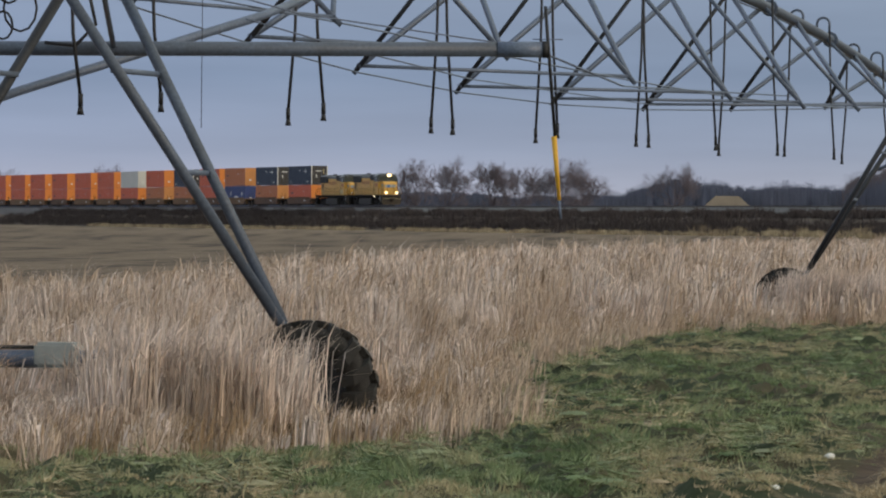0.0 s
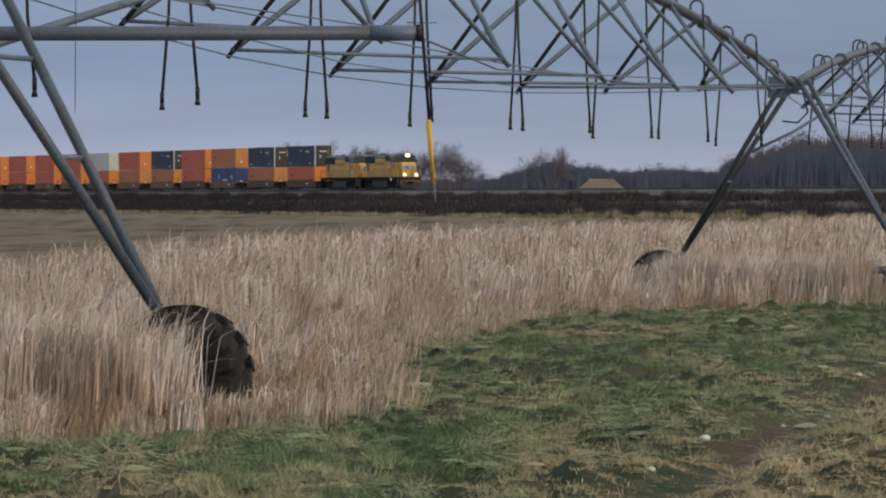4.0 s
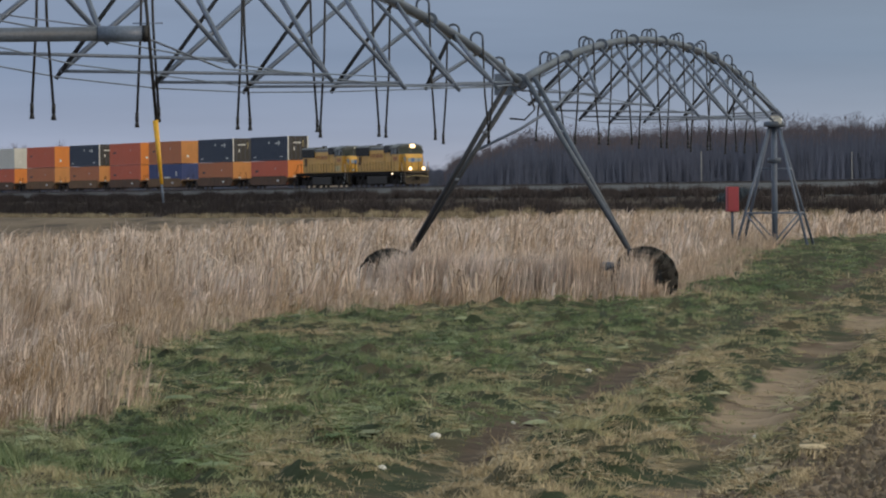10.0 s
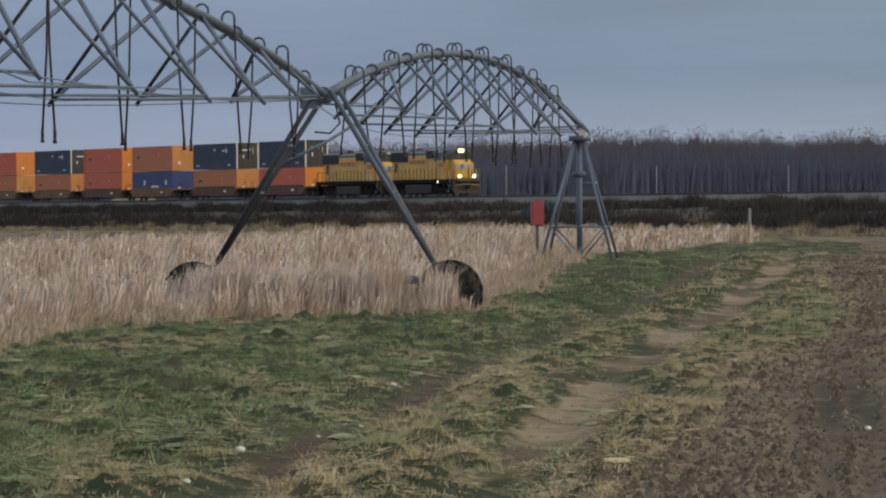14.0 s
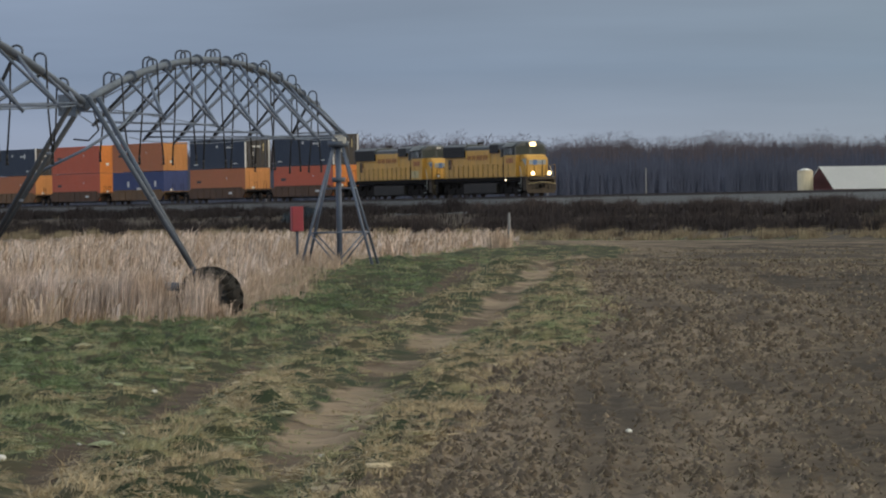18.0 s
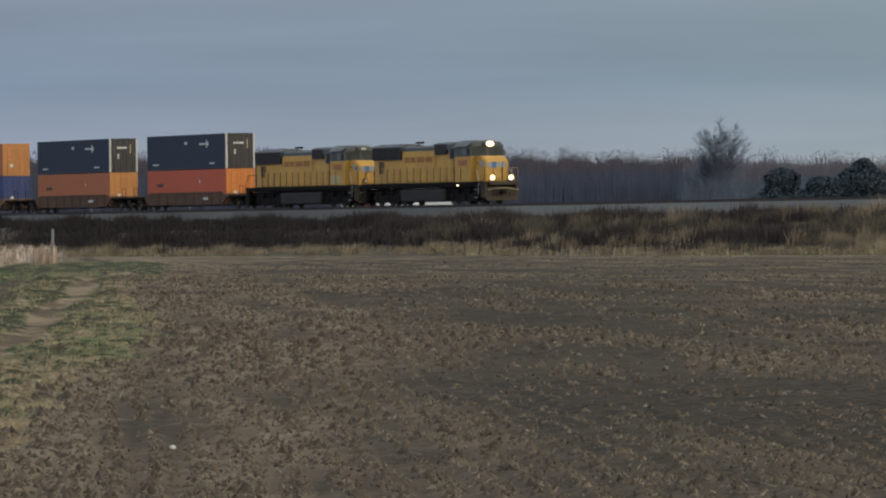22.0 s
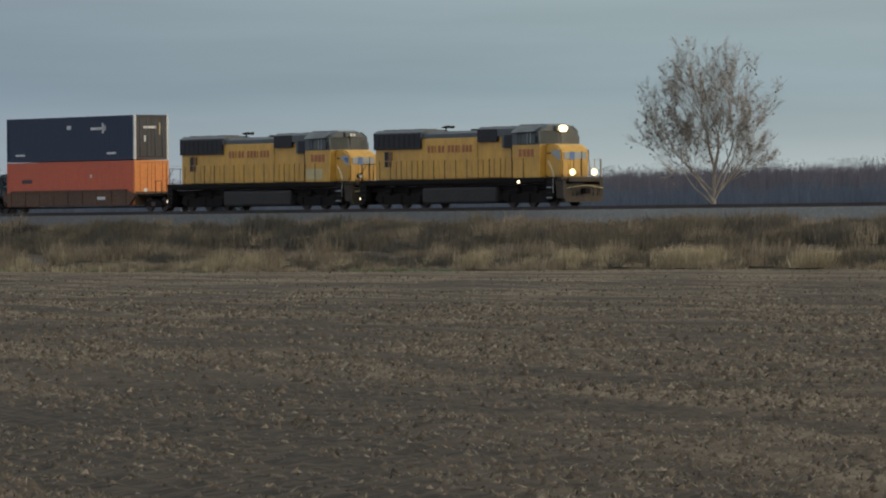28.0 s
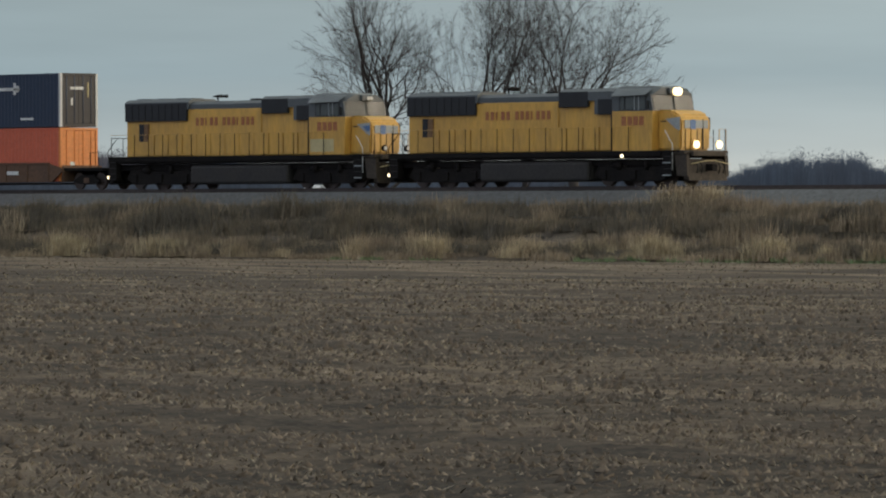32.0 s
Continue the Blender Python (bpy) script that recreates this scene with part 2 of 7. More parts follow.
M = {
    "steel": mat("galvanised_steel", (0.118, 0.155, 0.235), 0.45, 0.0, 0.2, 3, 40, 0.15, alt=(0.075, 0.095, 0.14)),
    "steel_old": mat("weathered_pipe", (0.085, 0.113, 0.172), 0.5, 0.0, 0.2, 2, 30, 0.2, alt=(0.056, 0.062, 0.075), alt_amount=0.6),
    # dark steel of the rims, and painted shade for one side's legs and braces
    "steel_dark": mat("dark_and_shaded_steel", (0.024, 0.030, 0.044), 0.6, 0.0, 0.25, 3, 40, 0.15, alt=(0.04, 0.046, 0.056)),
    "hose": mat("black_hose", (0.016, 0.017, 0.022), 0.6, 0, 0.2, 5, 50, 0.1),
    "rubber": mat("tyre_rubber", (0.013, 0.012, 0.012), 0.8, 0, 0.3, 8, 60, 0.4, alt=(0.026, 0.021, 0.018)),
    "yellow_sleeve": mat("yellow_sleeve", (0.75, 0.42, 0.04), 0.5, 0, 0.15, 5, 40, 0.1),
    "red_box": mat("red_enamel", (0.36, 0.05, 0.078), 0.5, 0, 0.15, 4, 40, 0.1, alt=(0.27, 0.06, 0.06)),
    "straw": mat("dry_grass", (0.665, 0.568, 0.525), 0.85, 0, 0.25, 0.9, 3.2, 0, alt=(0.43, 0.315, 0.235), alt_amount=0.9, per="island", lo=0.46, hi=0.66, swing=0.36),
    "straw_low": mat("matted_straw", (0.32, 0.23, 0.15), 0.9, 0, 0.25, 1.0, 6, 0, alt=(0.20, 0.14, 0.09), per="island", swing=0.3),
    "straw_pale": mat("pale_dry_grass", (0.46, 0.38, 0.255), 0.85, 0, 0.25, 1.0, 3, 0, alt=(0.31, 0.245, 0.155), per="island", lo=0.42, hi=0.62, swing=0.22),
    "green_dark": mat("deep_green_grass", (0.088, 0.138, 0.064), 0.8, 0, 0.2, 0.8, 3.0, 0, alt=(0.11, 0.15, 0.08), per="island", lo=0.42, hi=0.64, swing=0.16),
    "green": mat("green_grass", (0.152, 0.216, 0.102), 0.8, 0, 0.2, 0.8, 3.0, 0, alt=(0.185, 0.225, 0.125), alt_amount=0.9, per="island", lo=0.42, hi=0.64, swing=0.18),
    "green_light": mat("pale_green_grass", (0.255, 0.300, 0.165), 0.8, 0, 0.2, 0.8, 3.0, 0, alt=(0.30, 0.32, 0.195), alt_amount=0.9, per="island", lo=0.42, hi=0.64, swing=0.18),
    "green_pale": mat("yellowing_grass", (0.320, 0.315, 0.185), 0.8, 0, 0.2, 0.9, 3.0, 0, alt=(0.42, 0.365, 0.23), alt_amount=0.9, per="island", lo=0.42, hi=0.62, swing=0.2),
    "straw_brown": mat("brown_dry_grass", (0.52, 0.415, 0.34), 0.85, 0, 0.25, 0.9, 3.2, 0, alt=(0.34, 0.25, 0.19), per="island", swing=0.22),
    "brush_mid": mat("brown_brush_grass", (0.35, 0.28, 0.20), 0.9, 0, 0.25, 0.5, 4, 0, alt=(0.19, 0.147, 0.108), alt_amount=0.9, per="island", lo=0.42, hi=0.62, swing=0.2),
    "brush_dark": mat("bare_dark_brush", (0.050, 0.040, 0.043), 0.9, 0, 0.25, 0.3, 3, 0, alt=(0.074, 0.058, 0.056), per="island", swing=0.2),
    "brush": mat("dark_brush", (0.120, 0.106, 0.088), 0.9, 0, 0.25, 0.3, 3, 0, alt=(0.185, 0.150, 0.108), alt_amount=0.9, lo=0.44, hi=0.60, per="island", swing=0.2),
    "brush_tan": mat("tan_brush_grass", (0.46, 0.38, 0.255), 0.9, 0, 0.25, 0.5, 4, 0, alt=(0.23, 0.175, 0.125), alt_amount=0.9, per="island", lo=0.42, hi=0.62, swing=0.2),
    "clod": mat("soil_clods", (0.084, 0.064, 0.047), 0.95, 0, 0.25, 0.25, 12, 0.3, alt=(0.130, 0.101, 0.074), per="island", swing=0.45),
    "clod_pale": mat("dry_soil_crumbs", (0.184, 0.148, 0.109), 0.95, 0, 0.25, 0.25, 12, 0.3, alt=(0.17, 0.128, 0.095), per="island", swing=0.45),
    "stubble": mat("crop_residue", (0.220, 0.189, 0.139), 0.9, 0, 0.25, 0.4, 12, 0, alt=(0.150, 0.122, 0.090), per="island", swing=0.45),
    "stubble_dark": mat("dark_crop_residue", (0.098, 0.074, 0.055), 0.95, 0, 0.25, 0.4, 12, 0, per="island", swing=0.35),
    "ballast": mat("ballast_stone", (0.098, 0.102, 0.108), 0.9, 0, 0.35, 0.6, 5, 0.6, alt=(0.075, 0.072, 0.072)),
    "bank": mat("embankment_soil", (0.085, 0.065, 0.05), 0.95, 0, 0.3, 0.25, 4, 0.5, alt=(0.15, 0.115, 0.075)),
    "rail": mat("rail_steel", (0.10, 0.08, 0.07), 0.5, 0.7, 0.2, 3, 30, 0.1),
    "sleeper": mat("tarred_sleeper", (0.06, 0.05, 0.045), 0.9, 0, 0.2, 3, 30, 0.2),
    "bark": mat("bare_bark", (0.05, 0.043, 0.041), 0.9, 0, 0.25, 1.5, 12, 0.4, alt=(0.03, 0.026, 0.025)),
    "bark_pale": mat("pale_bark", (0.42, 0.38, 0.34), 0.9, 0, 0.25, 1.0, 9, 0.3, alt=(0.20, 0.165, 0.14), alt_amount=0.8),
    "twig_leaf": mat("pale_twigs", (0.27, 0.235, 0.21), 0.9, 0, 0.3, 0.6, 5, 0, per="island"),
    # bluish distance haze is mixed into the base colours of the far woods
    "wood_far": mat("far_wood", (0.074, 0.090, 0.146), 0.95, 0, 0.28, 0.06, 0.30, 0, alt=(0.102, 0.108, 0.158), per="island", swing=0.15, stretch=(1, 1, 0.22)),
    "wood_brown": mat("brown_far_wood", (0.112, 0.096, 0.118), 0.95, 0, 0.28, 0.06, 0.30, 0, alt=(0.082, 0.080, 0.112), per="island", swing=0.15, stretch=(1, 1, 0.22)),
    "wood_pale": mat("hazed_brown_far_wood", (0.165, 0.150, 0.180), 0.95, 0, 0.24, 0.06, 0.30, 0, alt=(0.128, 0.132, 0.178), per="island", swing=0.16, stretch=(1, 1, 0.22)),
    "wood_hazy": mat("haze_tinted_far_wood", (0.108, 0.136, 0.192), 0.95, 0, 0.18, 0.06, 0.30, 0, alt=(0.12, 0.134, 0.18), per="island", swing=0.16, stretch=(1, 1, 0.22)),
    # needle colour is blued and lifted for the haze as well
    "conifer": mat("conifer_needles", (0.082, 0.108, 0.136), 0.95, 0, 0.2, 0.5, 5, 0, alt=(0.072, 0.094, 0.124), per="island", swing=0.06, spec=0.1),
    "white_metal": mat("white_roof_sheet", (0.82, 0.84, 0.86), 0.5, 0, 0.06, 0.3, 6, 0.05, alt=(0.76, 0.78, 0.80)),
    "barn_red": mat("barn_red_boards", (0.16, 0.055, 0.055), 0.8, 0, 0.2, 0.5, 8, 0.1),
    "cream": mat("cream_silo", (0.62, 0.56, 0.42), 0.7, 0, 0.12, 0.3, 6, 0.1, stretch=(1, 1, 0.1)),
    "plaster": mat("pale_siding", (0.55, 0.53, 0.50), 0.8, 0, 0.1, 0.5, 6, 0.1),
    "roof_tan": mat("tan_roof", (0.42, 0.35, 0.28), 0.8, 0, 0.1, 0.5, 6, 0.1),
    "pole": mat("weathered_pole", (0.24, 0.245, 0.26), 0.8, 0, 0.15, 1, 10, 0.1),
    # train
    "yellow": mat("armour_yellow_paint", (0.70, 0.395, 0.075), 0.45, 0, 0.12, 0.7, 5, 0.05, alt=(0.51, 0.295, 0.075), alt_amount=0.8, stretch=(1.3, 1.3, 0.35)),
    "grey": mat("harbour_grey_paint", (0.095, 0.108, 0.115), 0.5, 0, 0.1, 0.6, 6, 0.05),
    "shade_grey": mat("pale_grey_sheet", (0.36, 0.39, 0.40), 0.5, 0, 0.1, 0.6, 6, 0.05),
    "black": mat("underframe_black", (0.010, 0.009, 0.009), 0.8, 0, 0.3, 1.0, 9, 0.2, alt=(0.024, 0.019, 0.016), spec=0.15),
    "pilot": mat("dusty_pilot_paint", (0.052, 0.042, 0.034), 0.75, 0, 0.25, 1.2, 9, 0.15, alt=(0.105, 0.082, 0.058), spec=0.3),
    "tank": mat("dusty_fuel_tank", (0.036, 0.034, 0.034), 0.75, 0, 0.2, 0.8, 6, 0.1, alt=(0.052, 0.046, 0.041), spec=0.3),
    "grille": mat("dark_grille", (0.018, 0.02, 0.024), 0.7, 0, 0.2, 2, 20, 0.3),
    "glass": mat("cab_glass", (0.09, 0.105, 0.10), 0.25, 0, 0.1, 1, 8, 0, spec=0.4),
    "red_mark": mat("red_lettering", (0.36, 0.12, 0.045), 0.5, 0, 0.2, 1.5, 10, 0, alt=(0.46, 0.19, 0.06)),
    "blue_mark": mat("blue_emblem", (0.10, 0.20, 0.42), 0.5, 0, 0.1, 1, 10, 0),
    "white_mark": mat("white_marking", (0.72, 0.72, 0.70), 0.5, 0, 0.1, 1, 10, 0),
    "cream_mark": mat("cream_patch", (0.60, 0.50, 0.26), 0.55, 0, 0.1, 1, 10, 0),
    "lamp": glow("headlamp_glow", (1.0, 0.74, 0.38), 3.0),
    "lamp_small": glow("small_lamp_glow", (1.0, 0.80, 0.5), 3.0),
    "navy": mat("navy_container", (0.013, 0.029, 0.063), 0.5, 0, 0.12, 0.6, 6, 0.05, alt=(0.02, 0.036, 0.066)),
    "navy_end": mat("dark_container_door", (0.05, 0.045, 0.045), 0.6, 0, 0.12, 0.6, 6, 0.05),
    "orange": mat("orange_container", (0.60, 0.122, 0.058), 0.5, 0, 0.1, 0.5, 6, 0.05, alt=(0.50, 0.110, 0.055)),
    # front end brighter than the sides: the light on it is in the colour
    "orange_end": mat("orange_container_lit_end", (0.74, 0.25, 0.05), 0.5, 0, 0.1, 0.5, 6, 0.05, alt=(0.64, 0.21, 0.05)),
    "tan_orange": mat("faded_orange_container", (0.50, 0.165, 0.07), 0.55, 0, 0.1, 0.5, 6, 0.05, alt=(0.42, 0.165, 0.065)),
    # the faded box's front, likewise lightened for the light falling on it
    "tan_end": mat("faded_orange_lit_end", (0.62, 0.27, 0.085), 0.55, 0, 0.1, 0.5, 6, 0.05),
    "blue": mat("blue_container", (0.035, 0.06, 0.20), 0.5, 0, 0.1, 0.5, 6, 0.05),
    "white": mat("white_container", (0.62, 0.62, 0.60), 0.5, 0, 0.08, 0.5, 6, 0.05, alt=(0.52, 0.52, 0.50)),
    "car_brown": mat("rusty_well_car", (0.13, 0.068, 0.037), 0.75, 0, 0.2, 0.6, 6, 0.15, alt=(0.06, 0.042, 0.032)),
    "car_yellow": mat("dull_yellow_well_car", (0.21, 0.115, 0.052), 0.75, 0, 0.2, 0.6, 6, 0.15, alt=(0.10, 0.064, 0.043)),
}


# ------------------------------------------------------------------ mesh helpers
def mesh_of(name, bm, material):
    me = bpy.data.meshes.new(name)
    bm.to_mesh(me)
    bm.free()
    for m in material if isinstance(material, (list, tuple)) else [material]:
        me.materials.append(m)
    return me


def part(name, bm, material, parent, label=""):
    ob = new(name, mesh_of(name, bm, material))
    ob.parent = parent
    return tagged(ob, label) if label else ob


def thing(name, label, category, group="", kind="", m=None):
    ob = new(name)
    ob.empty_display_size = 0.3
    if m is not None:
        ob.matrix_basis = m
    return tagged(ob, label, category, group, kind)


def box(bm, x0, x1, y0, y1, z0, z1, bevel=0.0):
    r = bmesh.ops.create_cube(bm, size=1, matrix=Matrix.Translation(((x0 + x1) / 2, (y0 + y1) / 2, (z0 + z1) / 2)) @ Matrix.Diagonal((x1 - x0, y1 - y0, z1 - z0, 1)))
    if bevel:
        es = list({e for v in r["verts"] for e in v.link_edges})
        bmesh.ops.bevel(bm, geom=es, offset=bevel, segments=2, affect="EDGES", profile=0.5)
    return bm


def boxed(*a, **k):
    return box(bmesh.new(), *a, **k)


def tube(bm, points, r, sides=6, cap=True, r_end=None):
    """A round bar along a line of points."""
    ps = [Vector(p) for p in points]
    rings = []
    side = None
    for i, p in enumerate(ps):
        d = (ps[min(i + 1, len(ps) - 1)] - ps[max(i - 1, 0)]).normalized()
        if side is None:
            side = d.orthogonal().normalized()
        side = (side - d * side.dot(d)).normalized()
        other = d.cross(side)
        rr = r if r_end is None else r + (r_end - r) * i / (len(ps) - 1)
        rings.append([bm.verts.new(p + (side * math.cos(a) + other * math.sin(a)) * rr) for a in (2 * math.pi * k / sides for k in range(sides))])
    for a, b in zip(rings, rings[1:]):
        for k in range(sides):
            f = bm.faces.new((a[k], a[(k + 1) % sides], b[(k + 1) % sides], b[k]))
            f.smooth = True
    if cap:
        bm.faces.new(rings[0][::-1])
        bm.faces.new(rings[-1])
    return bm


def tubed(points, r, **k):
    return tube(bmesh.new(), points, r, **k)


def disc(bm, c, axis, r, h, sides=20, r2=None):
    """A round plate or drum of height h, centred on c."""
    a = Vector(axis).normalized()
    return tube(bm, [Vector(c) - a * h / 2, Vector(c) + a * h / 2], r, sides=sides, r_end=r2)


def extrude_profile(bm, pts, y0, y1):
    """A prism: an outline in x and z, drawn out from y0 to y1."""
    a, b = [bm.verts.new((x, y0, z)) for x, z in pts], [bm.verts.new((x, y1, z)) for x, z in pts]
    n = len(pts)
    bm.faces.new(a)
    bm.faces.new(b[::-1])
    for k in range(n):
        bm.faces.new((a[k], b[k], b[(k + 1) % n], a[(k + 1) % n]))
    bmesh.ops.recalc_face_normals(bm, faces=bm.faces)
    return bm


def raw_mesh(name, verts, tris, material, smooth=False):
    """A large mesh of triangles straight from arrays."""
    me = bpy.data.meshes.new(name)
    n = len(tris)
    me.vertices.add(len(verts))
    me.vertices.foreach_set("co", np.ascontiguousarray(verts, np.float32).ravel())
    me.loops.add(n * 3)
    me.loops.foreach_set("vertex_index", np.ascontiguousarray(tris, np.int32).ravel())
    me.polygons.add(n)
    me.polygons.foreach_set("loop_start", np.arange(0, n * 3, 3, dtype=np.int32))
    me.update(calc_edges=True)
    if smooth:
        me.polygons.foreach_set("use_smooth", np.ones(n, bool))
    me.materials.append(material)
    me.validate()
    return me


def blades(name, base, height, width, material, rng, lean=0.25, bend=0.25, drift=(0.0, 0.0)):
    """Grass: every blade is a bent, tapering strip of three triangles."""
    n = len(base)
    yaw, az = rng.uniform(-1.1, 1.1, n), rng.uniform(0, 2 * np.pi, n)
    wx, wy = np.cos(yaw) * width / 2, np.sin(yaw) * width / 2
    l = rng.normal(0, lean, n)
    dx, dy = np.cos(az) * l * height + drift[0] * height, np.sin(az) * l * height + drift[1] * height
    v = np.zeros((n, 5, 3))
    v[:, 0] = base - np.stack([wx, wy, 0 * wx], 1)
    v[:, 1] = base + np.stack([wx, wy, 0 * wx], 1)
    mid = base + np.stack([dx * (0.5 - bend / 2), dy * (0.5 - bend / 2), height * 0.55], 1)
    v[:, 2] = mid - np.stack([wx, wy, 0 * wx], 1) * 0.75
    v[:, 3] = mid + np.stack([wx, wy, 0 * wx], 1) * 0.75
    v[:, 4] = base + np.stack([dx, dy, height], 1)
    k = np.arange(n)[:, None, None] * 5
    t = np.array([[0, 1, 3], [0, 3, 2], [2, 3, 4]])[None] + k
    return new(name, raw_mesh(name, v.reshape(-1, 3), t.reshape(-1, 3), material))


def tussocks(name, centre, tall, per, material, rng, width=0.012, spread=0.45, foot=0.10, drift=(0.0, 0.0), droop=0.2, simple=False):
    """Clumps of grass or twigs: blades that rise from one foot and fan out, bending over at their ends."""
    n = len(centre) * per
    c, h = np.repeat(centre, per, 0), np.repeat(tall, per) * rng.uniform(0.45, 1.08, n)
    az, out = rng.uniform(0, 2 * np.pi, n), np.abs(rng.normal(0, spread, n))
    off = rng.normal(0, 1, (n, 2)) * foot * np.repeat(tall, per)[:, None] ** 0.5
    base = c + np.stack([off[:, 0], off[:, 1], 0 * h], 1)
    side = np.repeat(drift[0], per) if np.ndim(drift[0]) else drift[0]
    dx, dy = (np.cos(az) * out + side) * h, (np.sin(az) * out + drift[1]) * h
    lift = h * np.sqrt(np.clip(1 - 0.5 * (out ** 2), 0.25, 1))
    yaw = rng.uniform(-1.0, 1.0, n)
    w = width * rng.uniform(0.6, 1.4, n)
    s = np.stack([np.cos(yaw) * w / 2, np.sin(yaw) * w / 2, 0 * w], 1)
    mid = base + np.stack([dx * 0.38, dy * 0.38, lift * (0.62 + droop * 0.3)], 1)
    tip = base + np.stack([dx, dy, lift * (1 - droop * rng.uniform(0, 1, n))], 1)
    if simple:
        v = np.stack([base - s, base + s, tip], 1)
        return new(name, raw_mesh(name, v.reshape(-1, 3), np.arange(n * 3).reshape(-1, 3), material))
    v = np.stack([base - s, base + s, mid - s * 0.75, mid + s * 0.75, tip], 1)
    t = np.array([[0, 1, 3], [0, 3, 2], [2, 3, 4]])[None] + np.arange(n)[:, None, None] * 5
    return new(name, raw_mesh(name, v.reshape(-1, 3), t.reshape(-1, 3), material))


def knolls(name, centre, wide, tall, per, material, rng, length, width, rise=0.1, comb=0.5, drop=0.3, dome=0.0, stray=0.24, simple=False):
    """Grassy mounds: a low dome, and strands lying over it, combed to one side."""
    n = len(centre)
    k = np.repeat(np.arange(n), per)
    m = n * per
    az, rho = rng.uniform(0, 2 * np.pi, m), np.sqrt(rng.uniform(0, 0.92, m))
    R, H = wide[k], tall[k]
    ca, sa, slope = np.cos(az), np.sin(az), 2 * tall[k] / wide[k] * rho
    p = centre[k] + np.stack([R * rho * ca, R * rho * sa, H * (1 - rho ** 2)], 1)
    up = np.stack([slope * ca, slope * sa, np.ones(m)], 1)
    up /= np.linalg.norm(up, axis=1)[:, None]
    out = np.stack([ca, sa, -slope], 1)
    out /= np.linalg.norm(out, axis=1)[:, None]
    d = out * (1 - rise) + up * rise + rng.normal(0, stray, (m, 3)) * np.array([1, 1, 0.4])
    d[:, 0] += (comb[k] if np.ndim(comb) else comb)
    d /= np.linalg.norm(d, axis=1)[:, None]
    L = (length * rng.uniform(0.5, 1.4, m))[:, None]
    mid = p + d * L * 0.5 + up * L * 0.14
    tip = p + d * L - np.array([0, 0, 1.0]) * L * drop
    s = np.cross(d, up)
    s = s / np.maximum(np.linalg.norm(s, axis=1), 1e-4)[:, None] * (width * rng.uniform(0.6, 1.4, m))[:, None] / 2
    if simple:
        v = np.stack([p - s, p + s, (mid + tip) / 2 + (tip - mid) * 0.5], 1).reshape(-1, 3)
        t = np.arange(m * 3).reshape(-1, 3)
    else:
        v = np.stack([p - s, p + s, mid - s * 0.8, mid + s * 0.8, tip], 1).reshape(-1, 3)
        t = (np.array([[0, 1, 3], [0, 3, 2], [2, 3, 4]])[None] + np.arange(m)[:, None, None] * 5).reshape(-1, 3)
    a = np.arange(7) * 2 * np.pi / 7
    f0, f1, top, sink = 0.5 + 0.42 * dome, 0.3 + 0.28 * dome, 0.42 + 0.55 * dome, 0.14
    unit = np.concatenate([np.stack([np.cos(a) * f, np.sin(a) * f, 0 * a + top * (1 - f * f) - sink], 1) for f in (f0, f1)] + [[[0, 0, top - sink]]])
    hv = unit[None] * np.stack([wide, wide, tall], 1)[:, None] * rng.uniform(0.88, 1.08, (n, 15, 1)) + centre[:, None]
    q = []
    for i in range(7):
        j = (i + 1) % 7
        q += [(i, j, 7 + j), (i, 7 + j, 7 + i), (7 + i, 7 + j, 14)]
    ht = (np.array(q)[None] + np.arange(n)[:, None, None] * 15).reshape(-1, 3) + len(v)
    return new(name, raw_mesh(name, np.concatenate([v, hv.reshape(-1, 3)]), np.concatenate([t, ht]), material))


def wave(x, y, seed, n=5):
    """Smooth, seeded unevenness over a plan, about -1 to 1; x and y in units of its size."""
    r = np.random.RandomState(seed)
    s = 0
    for k in range(n):
        a, p = r.uniform(0, 2 * np.pi), r.uniform(0, 2 * np.pi)
        q = r.uniform(0.6, 1.7)
        s = s + np.sin(q * (np.cos(a) * x + np.sin(a) * y) + p + 0.8 * np.sin(0.6 * q * (np.sin(a) * x - np.cos(a) * y) + 2 * p))
    return s / n * 1.5


# ------------------------------------------------------------------ the plan
FOOT, GAP = 1.32572, 203.2                 # bearing and length of the shortest way from the eye to the track
N = Vector((math.sin(FOOT), math.cos(FOOT), 0))
E = Vector((math.cos(FOOT), -math.sin(FOOT), 0))
RAIL = 3.45
HEAD = math.degrees(math.atan2(E.y, E.x))


def on_track(s, out=0.0, z=0.0):
    """A place s metres along the track, out metres beyond its middle line, z above the rails."""
    return N * (GAP + out) + E * s + Vector((0, 0, RAIL + z))


def bearing(deg, dist, z=0.0):
    a = radians(deg)
    return Vector((dist * math.sin(a), dist * math.cos(a), z))


TALL = ([30, 47, 50, 52.5, 54, 58, 69, 85, 104, 110, 112.5, 114.5, 120, 132, 160, 170, 184, 227, 250, 300, 335, 371, 462, 700], [-6.5, -4.6, -3.2, -1.4, -0.2, 0.1, 0.2, 0.9, 3.3, 6.0, 9.4, 11.9, 12.5, 14.0, 18.2, 20.3, 21.2, 28.5, 32.5, 42.5, 48.8, 57.0, 71.0, 107.0])
TRACK = ([30, 44.3, 58.2, 81.5, 104, 113, 144, 151, 185, 207, 295, 311, 462], [2.4, 4.8, 7.0, 10.8, 14.8, 16.7, 22.0, 23.6, 29.5, 33.6, 48.6, 53.0, 74.0])       # middle of the dirt track
